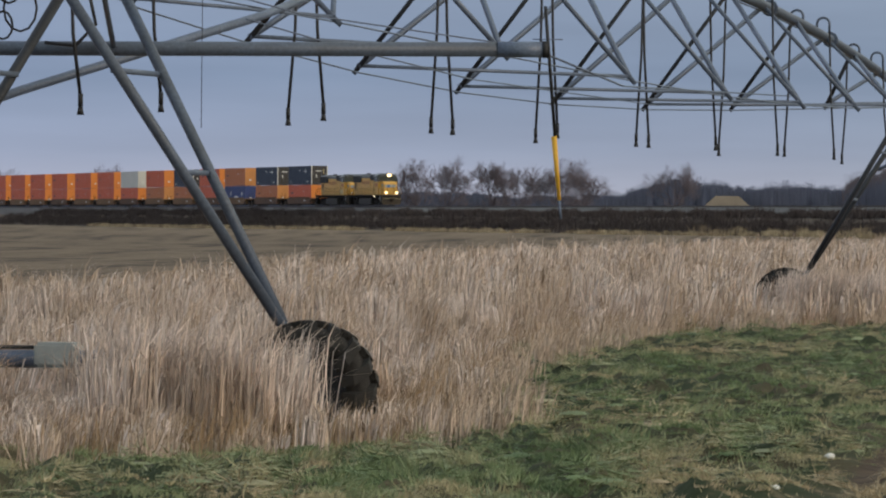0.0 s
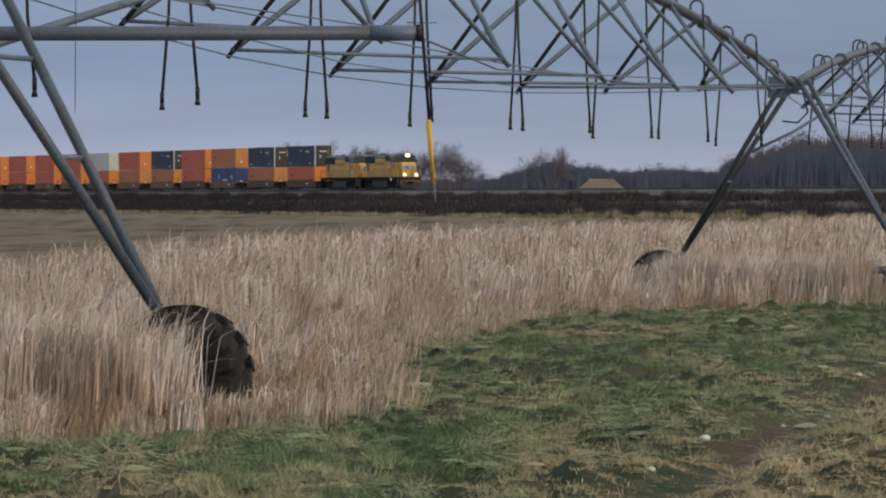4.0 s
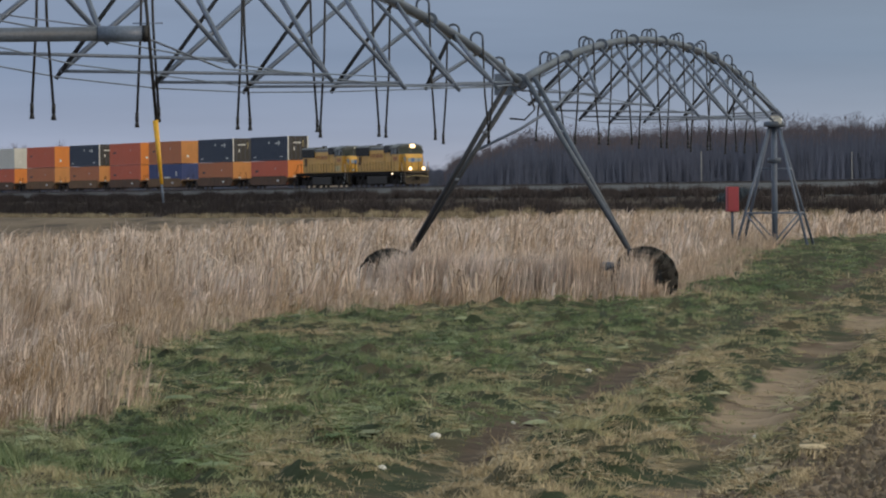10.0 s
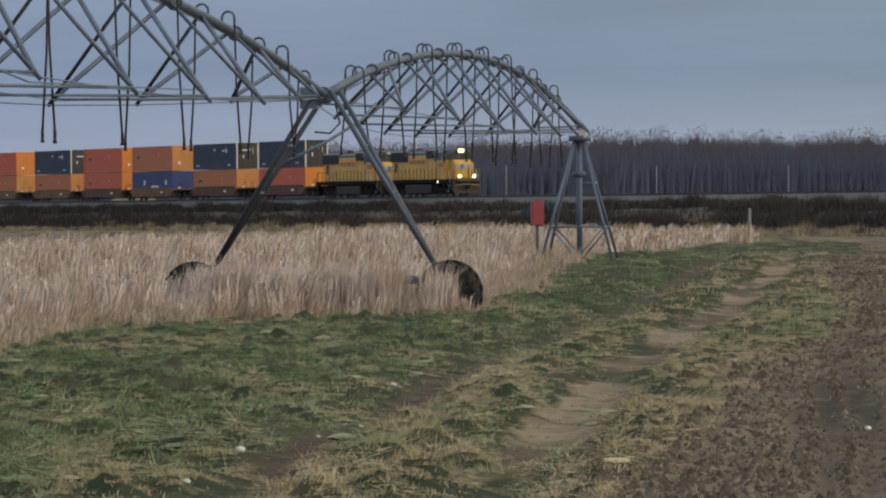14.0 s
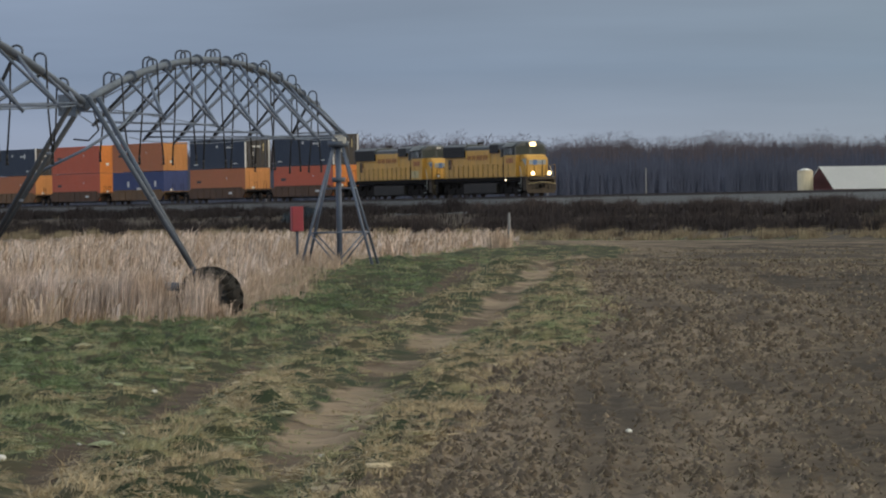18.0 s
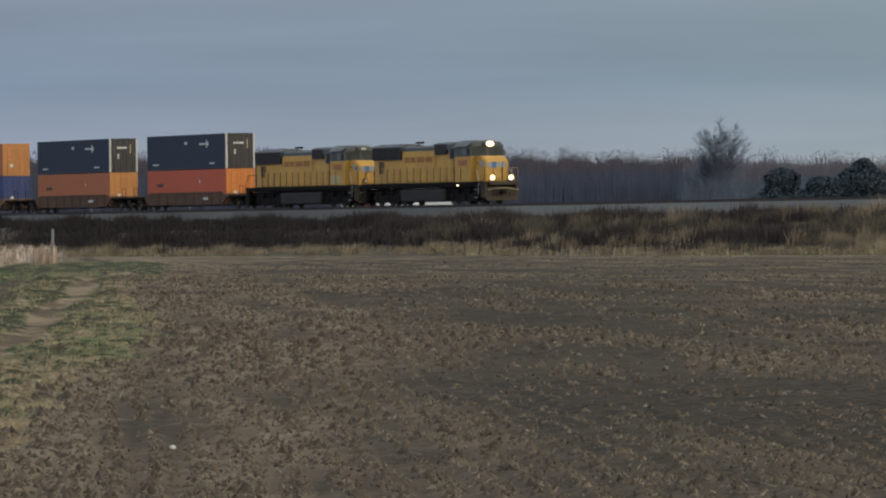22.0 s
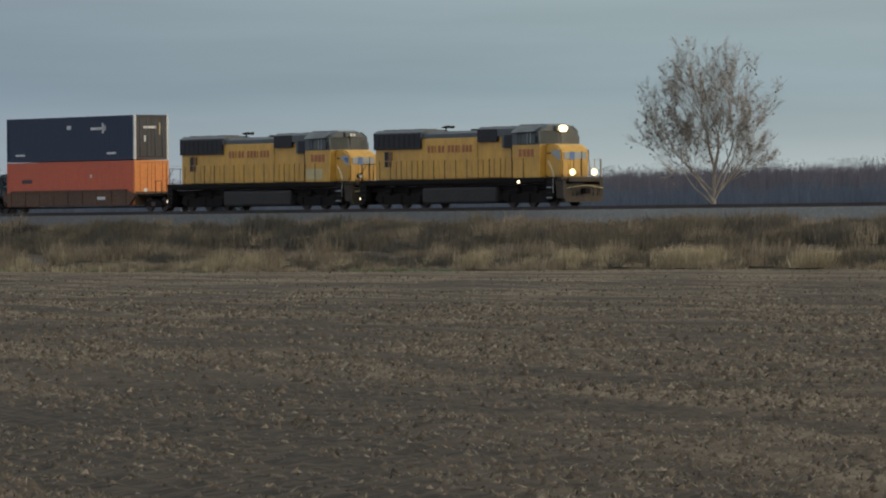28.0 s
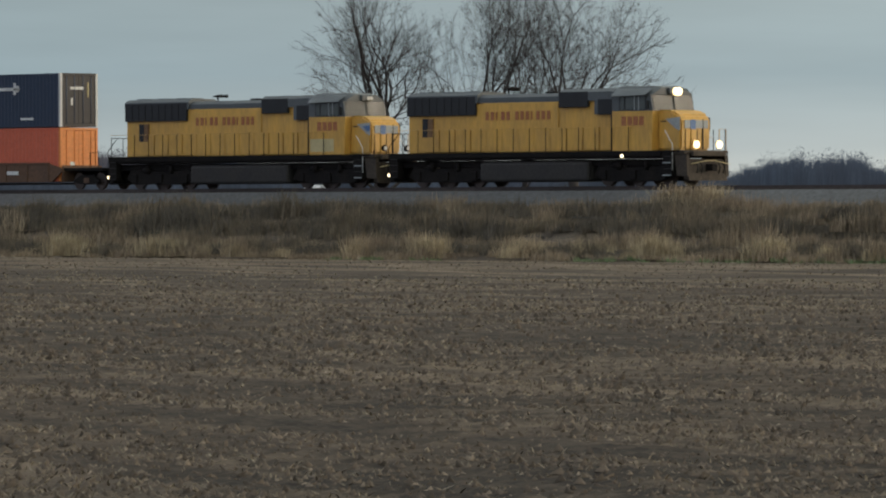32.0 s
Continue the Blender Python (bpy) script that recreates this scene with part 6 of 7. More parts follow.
def make_woods(name, label, deg0, deg1, dist, top, count, seed, depth=60, per=150, wide=1.0, material="wood_far", share=1.0, mass=0.88):
    """A far wood: crowds of bare crowns, each a fan of fine rising twigs on a thin stem, before a dark understorey."""
    rng = np.random.RandomState(seed)
    ang = rng.uniform(deg0, deg1, count)
    d = dist + rng.uniform(0, depth, count)
    tops = np.interp(ang, *top) * share + 0.04 * wave(ang * 9, ang * 3, seed + 90) + 0.04 * wave(ang * 32, ang * 11, seed + 91)
    h = (np.tan(np.radians(tops)) * d + EYE) * (1.0 - 0.22 * rng.uniform(0, 1, count) ** 1.4)
    a = np.radians(ang)
    base = np.stack([d * np.sin(a), d * np.cos(a), 0 * d], 1)
    right = np.stack([np.cos(a), -np.sin(a), 0 * a], 1)
    up = np.array([0, 0, 1.0])
    w = rng.uniform(0.05, 0.15, count)[:, None] * wide
    stem = np.stack([base - right * w, base + right * w, base + up * (h * 0.8)[:, None]], 1)
    n = count * per
    k = np.repeat(np.arange(count), per)
    u = rng.uniform(0, 1, n) ** 0.5
    half = h[k] * 0.26 * np.sqrt(np.clip(1.02 - (u * 1.9 - 0.9) ** 2, 0.05, 1))
    side = np.clip(rng.normal(0, 0.55, n), -1.3, 1.3)
    z = h[k] * 0.95 * u
    q = base[k] + right[k] * (side * half)[:, None] + up * z[:, None]
    l = h[k] * rng.uniform(0.015, 0.04, n)
    lean = side * 0.6 + rng.normal(0, 0.3, n)
    e = q + right[k] * (lean * l)[:, None] + up * l[:, None]
    t = rng.uniform(0.02, 0.05, n)[:, None] * (1 + 5.0 * np.clip(0.62 - u, 0, 1))[:, None] * wide
    twig = np.stack([q - right[k] * t, q + right[k] * t, e], 1)
    # the closed mass of trunks and twigs in the depth of the wood
    m = int((deg1 - deg0) / 0.02)
    f = int((deg1 - deg0) * 1600)
    ga = rng.uniform(deg0, deg1, f)
    gd = dist + depth * rng.uniform(0.3, 1.0, f)
    tip = (np.tan(np.radians(np.interp(ga, *top) * share + 0.03 * wave(ga * 9, ga * 3, seed + 90) + 0.025 * wave(ga * 32, ga * 11, seed + 91))) * gd + EYE) * (mass - 0.10 + (1.02 - mass) * rng.beta(1.6, 2.2, f))
    ga = np.radians(ga)
    gb = np.stack([gd * np.sin(ga), gd * np.cos(ga), 0 * gd], 1)
    gr = np.stack([np.cos(ga), -np.sin(ga), 0 * ga], 1)
    gw = rng.uniform(0.15, 0.5, f)[:, None] * wide
    lean = rng.normal(0, 0.5, f)[:, None]
    fray = np.stack([gb - gr * gw, gb + gr * gw, gb + gr * lean + up * tip[:, None]], 1)
    g = np.linspace(deg0, deg1, m)
    dd = dist + depth + 4
    hh = (np.tan(np.radians(np.interp(g, *top) * share + 0.03 * wave(g * 9, g * 3, seed + 90))) * dd + EYE) * (mass - 0.12 + 0.02 * wave(g * 32, g * 11, seed + 91) + rng.uniform(-0.03, 0.03, m))
    x, y = dd * np.sin(np.radians(g)), dd * np.cos(np.radians(g))
    lo, hi = np.stack([x, y, 0 * x - 1], 1), np.stack([x, y, hh], 1)
    wall = np.concatenate([np.stack([lo[:-1], lo[1:], hi[:-1]], 1), np.stack([lo[1:], hi[1:], hi[:-1]], 1)])
    vs = np.concatenate([stem.reshape(-1, 3), twig.reshape(-1, 3), fray.reshape(-1, 3), wall.reshape(-1, 3)])
    return tagged(new(name, raw_mesh(name, vs, np.arange(len(vs)).reshape(-1, 3), M[material])), label, "woods", kind="stuff")


def make_conifer(place, h, r, seed, label):
    t = thing("conifer", label, "tree", "dark conifers by the far field", m=Matrix.Translation(place))
    part("trunk", tubed([(0, 0, -0.3), (0, 0, h * 0.9)], 0.18, r_end=0.04), M["bark"], t)
    rng = np.random.RandomState(seed)
    n = 5000
    z = h * rng.uniform(0.03, 1, n)
    rr = r * np.clip(1.25 * np.sqrt(np.clip(1 - (z / h) ** 2.2, 0, 1)), 0.06, 1) * np.sqrt(rng.uniform(0.05, 1, n)) * (1 + 0.25 * np.sin(z * 2.1 + seed))
    a = rng.uniform(0, 2 * np.pi, n)
    c = np.stack([rr * np.cos(a), rr * np.sin(a), z], 1)
    u, v = rng.normal(0, 1, (n, 3)), rng.normal(0, 1, (n, 3))
    u, v = u / np.linalg.norm(u, axis=1)[:, None] * 0.26, v / np.linalg.norm(v, axis=1)[:, None] * 0.15
    vs = np.stack([c - u, c + v, c + u, c - v], 1).reshape(-1, 3)
    i = np.arange(n)[:, None] * 4
    ob = new("crown", raw_mesh("crown", vs, np.concatenate([i + [0, 1, 2], i + [0, 2, 3]]), M["conifer"]))
    ob.parent = t
    tagged(ob, kind="stuff")


def make_barn():
    d = 760
    c = bearing(12.03, d)
    m = Matrix.Translation(c) @ pose(0, 0, 0, 0, 0, 4)
    b = thing("barn", "long red barn with a wide white metal roof", "barn", m=m)
    L, W, e, r = 5.0, 6.5, 4.45, 7.3
    part("wall", boxed(-L, L, -W, W, -0.5, e), M["barn_red"], b)
    for s in (-1, 1):
        bm = bmesh.new()
        pts = [(-L, s * W * 1.05, e - 0.1), (L, s * W * 1.05, e - 0.1), (L - 0.0, 0, r), (-L, 0, r)]
        f = bm.faces.new([bm.verts.new(p) for p in pts])
        bmesh.ops.solidify(bm, geom=[f], thickness=0.12)
        part("roof", bm, M["white_metal"], b, "white metal roof slope")
    for x in (-L, L):
        bm = bmesh.new()
        f = bm.faces.new([bm.verts.new(p) for p in ((x * 0.99, -W, e), (x * 0.99, W, e), (x * 0.99, 0, r - 0.1))])
        bmesh.ops.solidify(bm, geom=[f], thickness=0.1)
        part("gable", bm, M["barn_red"], b)
    s = thing("silo", "cream coloured upright silo beside the barn", "silo", m=Matrix.Translation(bearing(11.535, d - 3)))
    bm = bmesh.new()
    disc(bm, (0, 0, 3.1), (0, 0, 1), 1.0, 7.4, 24)
    part("shell", bm, M["cream"], s)
    bm = bmesh.new()
    disc(bm, (0, 0, 6.9), (0, 0, 1), 1.03, 0.3, 24, r2=0.4)
    part("cap", bm, M["white_metal"], s)
    l = thing("low_shed", "low pale shed roof behind the railway", "shed", m=Matrix.Translation(bearing(11.05, d + 5)))
    part("wall", boxed(-1.6, 1.6, -2, 2, -0.3, 3.0), M["plaster"], l)
    part("roof", extrude_profile(bmesh.new(), [(-1.8, 2.9), (1.8, 3.4), (1.8, 3.5), (-1.8, 3.05)], -2.2, 2.2), M["white_metal"], l)


def make_house(deg, dist, half, wall, ridge, label, roof="roof_tan"):
    h = thing("farmhouse", label, "house", m=Matrix.Translation(bearing(deg, dist)) @ pose(0, 0, 0, 0, 0, -deg))
    part("wall", boxed(-half * 0.8, half * 0.8, -4, 4, -0.5, wall), M["plaster"], h)
    for s in (-1, 1):
        bm = bmesh.new()
        f = bm.faces.new([bm.verts.new(p) for p in ((-half, s * 4.6, wall - 0.2), (half, s * 4.6, wall - 0.2), (half * 0.35, 0, ridge), (-half * 0.35, 0, ridge))])
        bmesh.ops.solidify(bm, geom=[f], thickness=0.15)
        part("roof", bm, M[roof], h)
    for k in range(3):
        part("window", boxed(-half * 0.5 + k * half * 0.45, -half * 0.5 + k * half * 0.45 + 0.9, -4.03, -3.98, 1.0, 2.3), M["glass"], h)


def make_poles():
    for deg, top in ((6.33, 0.42), (7.78, 0.40), (9.05, 0.40), (10.0, 0.40), (18.2, 0.33), (20.4, 0.66)):
        d = 640 if deg < 10 else 560
        h = math.tan(radians(top)) * d + EYE
        p = thing("utility_pole", "slim grey utility pole beyond the railway", "utility pole", "utility poles", m=Matrix.Translation(bearing(deg, d)))
        part("pole", tubed([(0, 0, -0.5), (0, 0, h)], 0.065, r_end=0.05), M["pole"], p)
        part("pole_cap", tubed([(0, 0, h - 0.1), (0, 0, h + 0.05)], 0.07), M["pole"], p)
    f = thing("fence_post", "single pale fence post in the grass", "post", m=Matrix.Translation(bearing(8.675, 330)))
    part("post", tubed([(0, 0, -0.3), (0, 0, 2.05)], 0.08, r_end=0.07), M["pole"], f)


def make_far():
    BIG = ([3.9, 4.2, 4.6, 5.5, 6.5, 7.5, 9, 11, 13, 14.2, 15.2], [0.40, 0.55, 0.72, 0.72, 0.78, 0.80, 0.77, 0.76, 0.74, 0.72, 0.70])
    make_woods("far_woods", "brownish bare crowns at the back of the wood", 3.9, 15.2, 960, BIG, 1100, 1, material="wood_brown", per=80)
    make_woods("far_woods", "dense bare winter woods beyond the railway", 3.9, 15.2, 850, BIG, 700, 11, share=0.86, per=60, mass=0.66)
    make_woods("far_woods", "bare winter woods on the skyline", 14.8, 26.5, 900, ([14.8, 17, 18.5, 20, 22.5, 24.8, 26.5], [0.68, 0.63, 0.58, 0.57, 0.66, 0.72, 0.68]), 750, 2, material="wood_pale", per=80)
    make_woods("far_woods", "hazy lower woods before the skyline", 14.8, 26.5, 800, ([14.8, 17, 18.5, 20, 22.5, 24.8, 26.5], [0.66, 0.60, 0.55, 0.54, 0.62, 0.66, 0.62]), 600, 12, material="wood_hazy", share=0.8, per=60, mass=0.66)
    make_woods("far_woods", "bare winter woods far behind the train", -5, 4.2, 1350, ([-5, -2, 0.0, 1.3, 1.7, 1.9, 2.3, 3, 3.8, 4.2], [0.25, 0.25, 0.26, 0.25, 0.22, 0.34, 0.42, 0.36, 0.33, 0.38]), 700, 3, depth=120, wide=1.7, per=70)
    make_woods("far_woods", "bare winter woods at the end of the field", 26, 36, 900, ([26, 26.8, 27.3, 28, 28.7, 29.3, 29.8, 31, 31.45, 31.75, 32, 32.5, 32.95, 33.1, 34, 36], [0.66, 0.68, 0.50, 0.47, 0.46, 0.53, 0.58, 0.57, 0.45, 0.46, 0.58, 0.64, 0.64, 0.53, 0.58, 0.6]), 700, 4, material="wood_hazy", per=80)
    make_barn()
    make_house(2.74, 1000, 5.6, 2.6, 5.65, "low pale farmhouse with a broad tan roof")
    make_house(27.75, 640, 3.4, 3.2, 5.3, "small pale farm building behind the tracks", "white_metal")
    make_poles()
    make_conifer(bearing(15.72, 560, 0.3), 6.4, 2.6, 1, "round dark conifer beyond the railway")
    make_conifer(bearing(16.1, 566, 0.3), 5.6, 2.6, 2, "low dark conifer beyond the railway")
    make_conifer(bearing(16.5, 558, 0.3), 7.2, 2.7, 3, "tall dark conifer beyond the railway")
    make_conifer(bearing(18.62, 700, 0.3), 7.5, 1.7, 4, "pointed dark conifer beyond the railway")
    # trunk and twigs share the wood colour with the haze mixed in
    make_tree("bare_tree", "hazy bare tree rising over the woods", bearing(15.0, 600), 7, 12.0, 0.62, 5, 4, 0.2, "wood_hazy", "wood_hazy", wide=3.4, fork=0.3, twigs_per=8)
    make_tree("lone_tree", "lone pale barked tree with a few dead leaves", bearing(23.34, 430), 19, 15.8, 0.80, 9, 4, 0.36, "bark_pale", "twig_leaf", wide=4.4, leaf=1500, clump=0.3, fork=0.5, twigs_per=11, twig=1.2, bow=0.14, shrink=0.62, lift=0.09)
    for deg, d, tall, seed, r, w in ((28.34, 400, 19.0, 21, 0.62, 6.0), (29.21, 404, 20.0, 22, 0.5, 5.6), (29.70, 402, 18.5, 23, 0.36, 4.6), (30.28, 398, 18.5, 25, 0.48, 6.4)):
        make_tree("bare_tree", "large bare winter tree behind the railway", bearing(deg, d), seed, tall, 0.72, 3, 5, r * 1.45, "bark", "bark", group="row of bare trees", twigs_per=3, twig=1.1, thick=0.017, fork=0.40, lift=0.05, bow=0.13, shrink=0.8, wide=w, upright=True)
    for k, (deg, tall) in enumerate(((-0.25, 12.5), (0.05, 13.0), (0.5, 12.2), (0.72, 11.5), (1.12, 12.8), (1.35, 12.0), (2.25, 12.0), (4.3, 10.0), (-3.3, 17.5), (-2.5, 16.5), (-4.2, 16.0))):
        make_tree("bare_tree", "bare winter tree far beyond the railway", bearing(deg, (1060 if deg > -1 else 1800) + 13 * (k % 4)), 40 + k, tall * 0.95, 0.75, 3, 4, 0.34, "wood_brown", "wood_brown", wide=tall * 0.36, group="far bare trees", twig=1.3, twigs_per=3, fork=0.30, upright=True, thick=0.026)


make_far()


# ------------------------------------------------------------------ grass, brush, clods
def scatter(rng, n, deg0, deg1, r0, r1, power=1.0):
    r = (r0 ** power + (r1 ** power - r0 ** power) * rng.uniform(0, 1, n)) ** (1 / power)
    a = np.radians(rng.uniform(deg0, deg1, n))
    return r * np.sin(a), r * np.cos(a), r, np.degrees(a)


def flattened(x, y):
    """Where the grass is laid over, beside the drive motor of one tower and the wheel of the other."""
    b, r = np.degrees(np.arctan2(x, y)), np.hypot(x, y)
    return ((b > -4.6) & (b < -3.50) & (r > 48) & (r < 56.8)) | ((b > 5.24) & (b < 5.56) & (r > 104) & (r < 116.9))


def make_tall_grass():
    rng = np.random.RandomState(31)
    for n, r0, r1, per, w, foot, lab in ((3500, 46, 112, 64, 0.0135, 0.085, "tall %s dry grass round the tower wheels"), (10500, 108, 262, 20, 0.029, 0.10, "tall %s dry grass across the middle distance"), (6500, 240, 600, 12, 0.06, 0.10, "tall %s dry grass at the field's far edge")):
        x, y, r, d = scatter(rng, n, -5.0, 11.5, r0, r1, 1.3)
        edge, far = tall_edge(y) + (0.45 * wave(x / 0.25, y / 0.7, 41) + 0.35 * wave(x / 0.1, y / 0.3, 42)) * np.where(y > 105, 0.6, 1.0), far_edge(d) + 6 * wave(x / 3, y / 8, 43)
        keep = (x < edge) & (r < far)
        x, y, r, edge, far = x[keep], y[keep], r[keep], edge[keep], far[keep]
        h = 0.90 + 0.34 * wave(x / 0.32, y / 1.1, 44)
        h = h * rng.uniform(0.3, 1.3, len(x)) * np.clip(0.42 + (edge - x) / 2.2, 0.36, 1.0) * np.clip(0.55 + (far - r) / 60, 0.55, 1)
        for c, half in ((T1, HALF), (T2, HALF + 0.14)):          # trodden down before the outer wheels
            w0 = c + ACROSS * half
            along, side = (x - w0.x) * ALONG.x + (y - w0.y) * ALONG.y, (x - w0.x) * ACROSS.x + (y - w0.y) * ACROSS.y
            h = np.where((along < 0.1) & (along > -3.5) & (np.abs(side - 0.05) < 0.7), h * np.where(rng.uniform(0, 1, len(h)) < 0.55, 0.15, 0.75), h)
        h = np.where(flattened(x, y), np.minimum(h, 0.56), h)
        tone = wave(x / 0.45, y / 1.3, 45) + rng.normal(0, 0.5, len(x)) + 1.1 * np.exp(-((far - r) / 30) ** 2)
        for mt, word, k in (("straw", "pale", tone < 0.30), ("straw_brown", "brown", tone >= 0.30)):
            p = np.stack([x[k], y[k], height(x[k], y[k]) - 0.02], 1)
            tagged(tussocks("tall_dry_grass", p, np.clip(h[k], 0.08, 1.4), per, M[mt], rng, w, 0.26, foot, (rng.normal(0.20, 0.26, k.sum()), 0.0), 0.4), lab % word, "dry grass", kind="stuff")
    # grass grown up before the wheels and the base beams
    pts, tall = [], []
    for c, half in ((T1, HALF), (T2, HALF + 0.14)):
        for s in (-1, 1):
            for k in range(15 if s > 0 else 40 if half == HALF else 70):
                q = c + ACROSS * (s * half + rng.normal(0 if s > 0 or half == HALF else 0.3, 0.42)) - ALONG * rng.uniform(0.35, 1.2)
                pts.append((q.x, q.y))
                tall.append(rng.uniform(0.26, 0.52) if s > 0 else rng.uniform(0.6, 0.95) if half == HALF else rng.uniform(0.65, 1.05))
        for k in range(190):
            u = rng.uniform(-half, half)
            q = c + ACROSS * u - ALONG * rng.uniform(0.3, 1.4)
            pts.append((q.x, q.y))
            tall.append(rng.uniform(0.95, 1.4) * (0.9 if abs(u + 0.15) < 0.7 else 1.0))
    q = np.array(pts)
    tall = np.where(flattened(q[:, 0], q[:, 1]), np.minimum(tall, 0.52), tall)
    p = np.stack([q[:, 0], q[:, 1], height(q[:, 0], q[:, 1]) - 0.02], 1)
    tagged(tussocks("tall_dry_grass", p, tall, 60, M["straw"], rng, 0.013, 0.28, 0.12, (0.12, 0.0), 0.3), "dry grass grown up against the tower wheels", "dry grass", kind="stuff")
    # ragged tussocks along the verge
    n = 300
    yy = rng.uniform(47, 230, n)
    xx = tall_edge(yy) + rng.normal(0.15, 0.45, n)
    p = np.stack([xx, yy, height(xx, yy) - 0.02], 1)
    tagged(tussocks("dry_tussocks", p, rng.uniform(0.25, 0.65, n), 70, M["straw_brown"], rng, 0.012, 0.5, 0.16, (0.2, 0), 0.3), "pale tussocks along the edge of the verge", "dry grass", kind="stuff")
    # matted brown straw between the clumps
    x, y, r, d = scatter(rng, 90000, -5.0, 11.5, 46, 130, 1.0)
    keep = x < tall_edge(y) + 0.1
    x, y = x[keep], y[keep]
    p = np.stack([x, y, height(x, y) - 0.02], 1)
    tagged(blades("straw_litter", p, rng.uniform(0.15, 0.5, len(x)), 0.013 * rng.uniform(0.6, 1.4, len(x)), M["straw_low"], rng, 0.4, 0.3, (0.1, 0)), "matted brown straw between the grass clumps", "dry grass", kind="stuff")


def make_verge():
    """Mounds of grass: deep green by the tall grass, yellowing on the swells, bleached beside the wheel ways."""
    rng = np.random.RandomState(51)

    def tone(x, y, c, te, fe):
        worn = 0.55 * np.exp(-((x - c - 1.1) / 0.9) ** 2) + 0.55 * np.exp(-((x - c + 1.1) / 0.8) ** 2) + 0.22 * np.exp(-((x - c) / 2.6) ** 2)
        rim = 0.45 * np.exp(-((x - te) / 0.5) ** 2) + 0.5 * np.exp(-((fe - x) / 0.8) ** 2)
        return 0.66 * wave(x / 0.24, y / 0.9, 58, 7) + 0.46 * wave(x / 0.9, y / 3.2, 59, 5) + worn + rim - 0.14 + 0.25 * np.clip((62 - y) / 14, 0, 1)

    def split(apart, *a):
        t = tone(*a) + rng.normal(0, apart, len(a[0]))
        cuts = (-9, -0.62, -0.18, 0.12, 0.64, 9)
        return [(mt, (t >= lo) & (t < hi)) for mt, lo, hi in zip(("green_dark", "green", "green_light", "green_pale", "straw_pale"), cuts, cuts[1:])]

    LAB = {"green_dark": "deep green", "green": "green", "green_light": "pale green", "green_pale": "yellowing", "straw_pale": "bleached"}

    def lie(x, c):
        return np.where(c > 6.5, 1.45, 1.0) * np.exp(-((x - c) / 0.62) ** 2) + 1.25 * np.exp(-((x - c + 2.1) / 0.42) ** 2)

    for n, r0, r1, per, h0, h1, w, foot, lab in ((38000, 40, 116, 30, 0.04, 0.25, 0.0105, 0.20, "upright tufts of %s grass on the verge"), (26000, 112, 400, 20, 0.07, 0.27, 0.026, 0.5, "%s grass tufts of the far verge")):
        x, y, r, d = scatter(rng, n, -5.5, 13.5, r0, r1, 0.3)
        te, fe, c = tall_edge(y), field_edge(y), track_mid(y)
        keep = (x > te - 0.7) & (x < fe + 0.25 + 0.3 * wave(x / 0.3, y / 0.8, 57)) & (rng.uniform(0, 1, n) > 0.55 * lie(x, c)) & (wave(x / 0.2, y / 0.5, 55, 7) > rng.uniform(-1.9, 0.1, n))
        x, y, c, te, fe = x[keep], y[keep], c[keep], te[keep], fe[keep]
        swell = np.clip(0.30 + 0.55 * wave(x / 0.09, y / 0.26, 53, 8) + 0.35 * wave(x / 0.5, y / 1.4, 54, 6), 0, 1) ** 1.5
        tall = (h0 + (h1 - h0) * swell * rng.uniform(0.35, 1.15, len(x))) * (1 - 0.55 * np.clip(lie(x, c), 0, 1))
        for mt, k in split(0.16, x, y, c, te, fe):
            p = np.stack([x[k], y[k], ground_at(x[k], y[k]) - 0.012], 1)
            tagged(tussocks("verge_tufts", p, tall[k], per, M[mt], rng, w, 0.78, foot, (rng.normal(0.15, 0.5, k.sum()), 0.0), 0.3, True), lab % LAB[mt], "grass", kind="stuff")
    # rough tussocks standing over the sward
    n = 1500
    x, y, r, d = scatter(rng, n, -5.5, 13.5, 40, 190, 0.4)
    te, fe, c = tall_edge(y), field_edge(y), track_mid(y)
    keep = (x > te) & (x < fe + 0.1) & (rng.uniform(0, 1, n) > 0.7 * lie(x, c))
    x, y, c, te, fe = x[keep], y[keep], c[keep], te[keep], fe[keep]
    for mt, k in split(0.30, x, y, c, te, fe):
        p = np.stack([x[k], y[k], ground_at(x[k], y[k]) - 0.03], 1)
        q = rng.uniform(0, 1, k.sum()) ** 2
        tagged(knolls("grass_tussock", p, 0.12 + 0.22 * q, 0.12 + 0.16 * q, 110, M[mt], rng, 0.16, 0.010, 0.55, rng.normal(0.3, 0.4, k.sum()), 0.12, 0.1, 0.35, True), "rough %s tussocks on the verge" % LAB[mt], "grass", kind="stuff")
    # the sward between the tufts
    x, y, r, d = scatter(rng, 130000, -5.5, 13.5, 40, 230, 0.4)
    te, fe, c = tall_edge(y), field_edge(y), track_mid(y)
    keep = (x > te - 0.8) & (x < fe + 0.1) & (rng.uniform(0, 1, len(x)) > lie(x, c) * 0.9)
    x, y, r, c, te, fe = x[keep], y[keep], r[keep], c[keep], te[keep], fe[keep]
    for mt, k in split(0.12, x, y, c, te, fe):
        p = np.stack([x[k], y[k], ground_at(x[k], y[k]) - 0.010], 1)
        tagged(blades("verge_grass", p, 0.05 * rng.uniform(0.5, 1.5, k.sum()), 0.009 * rng.uniform(0.7, 1.5, k.sum()) * np.clip(r[k] / 70, 1, 2.6), M[mt], rng, 0.7, 0.1, (0.2, 0)), "short %s grass of the verge" % LAB[mt], "grass", kind="stuff")


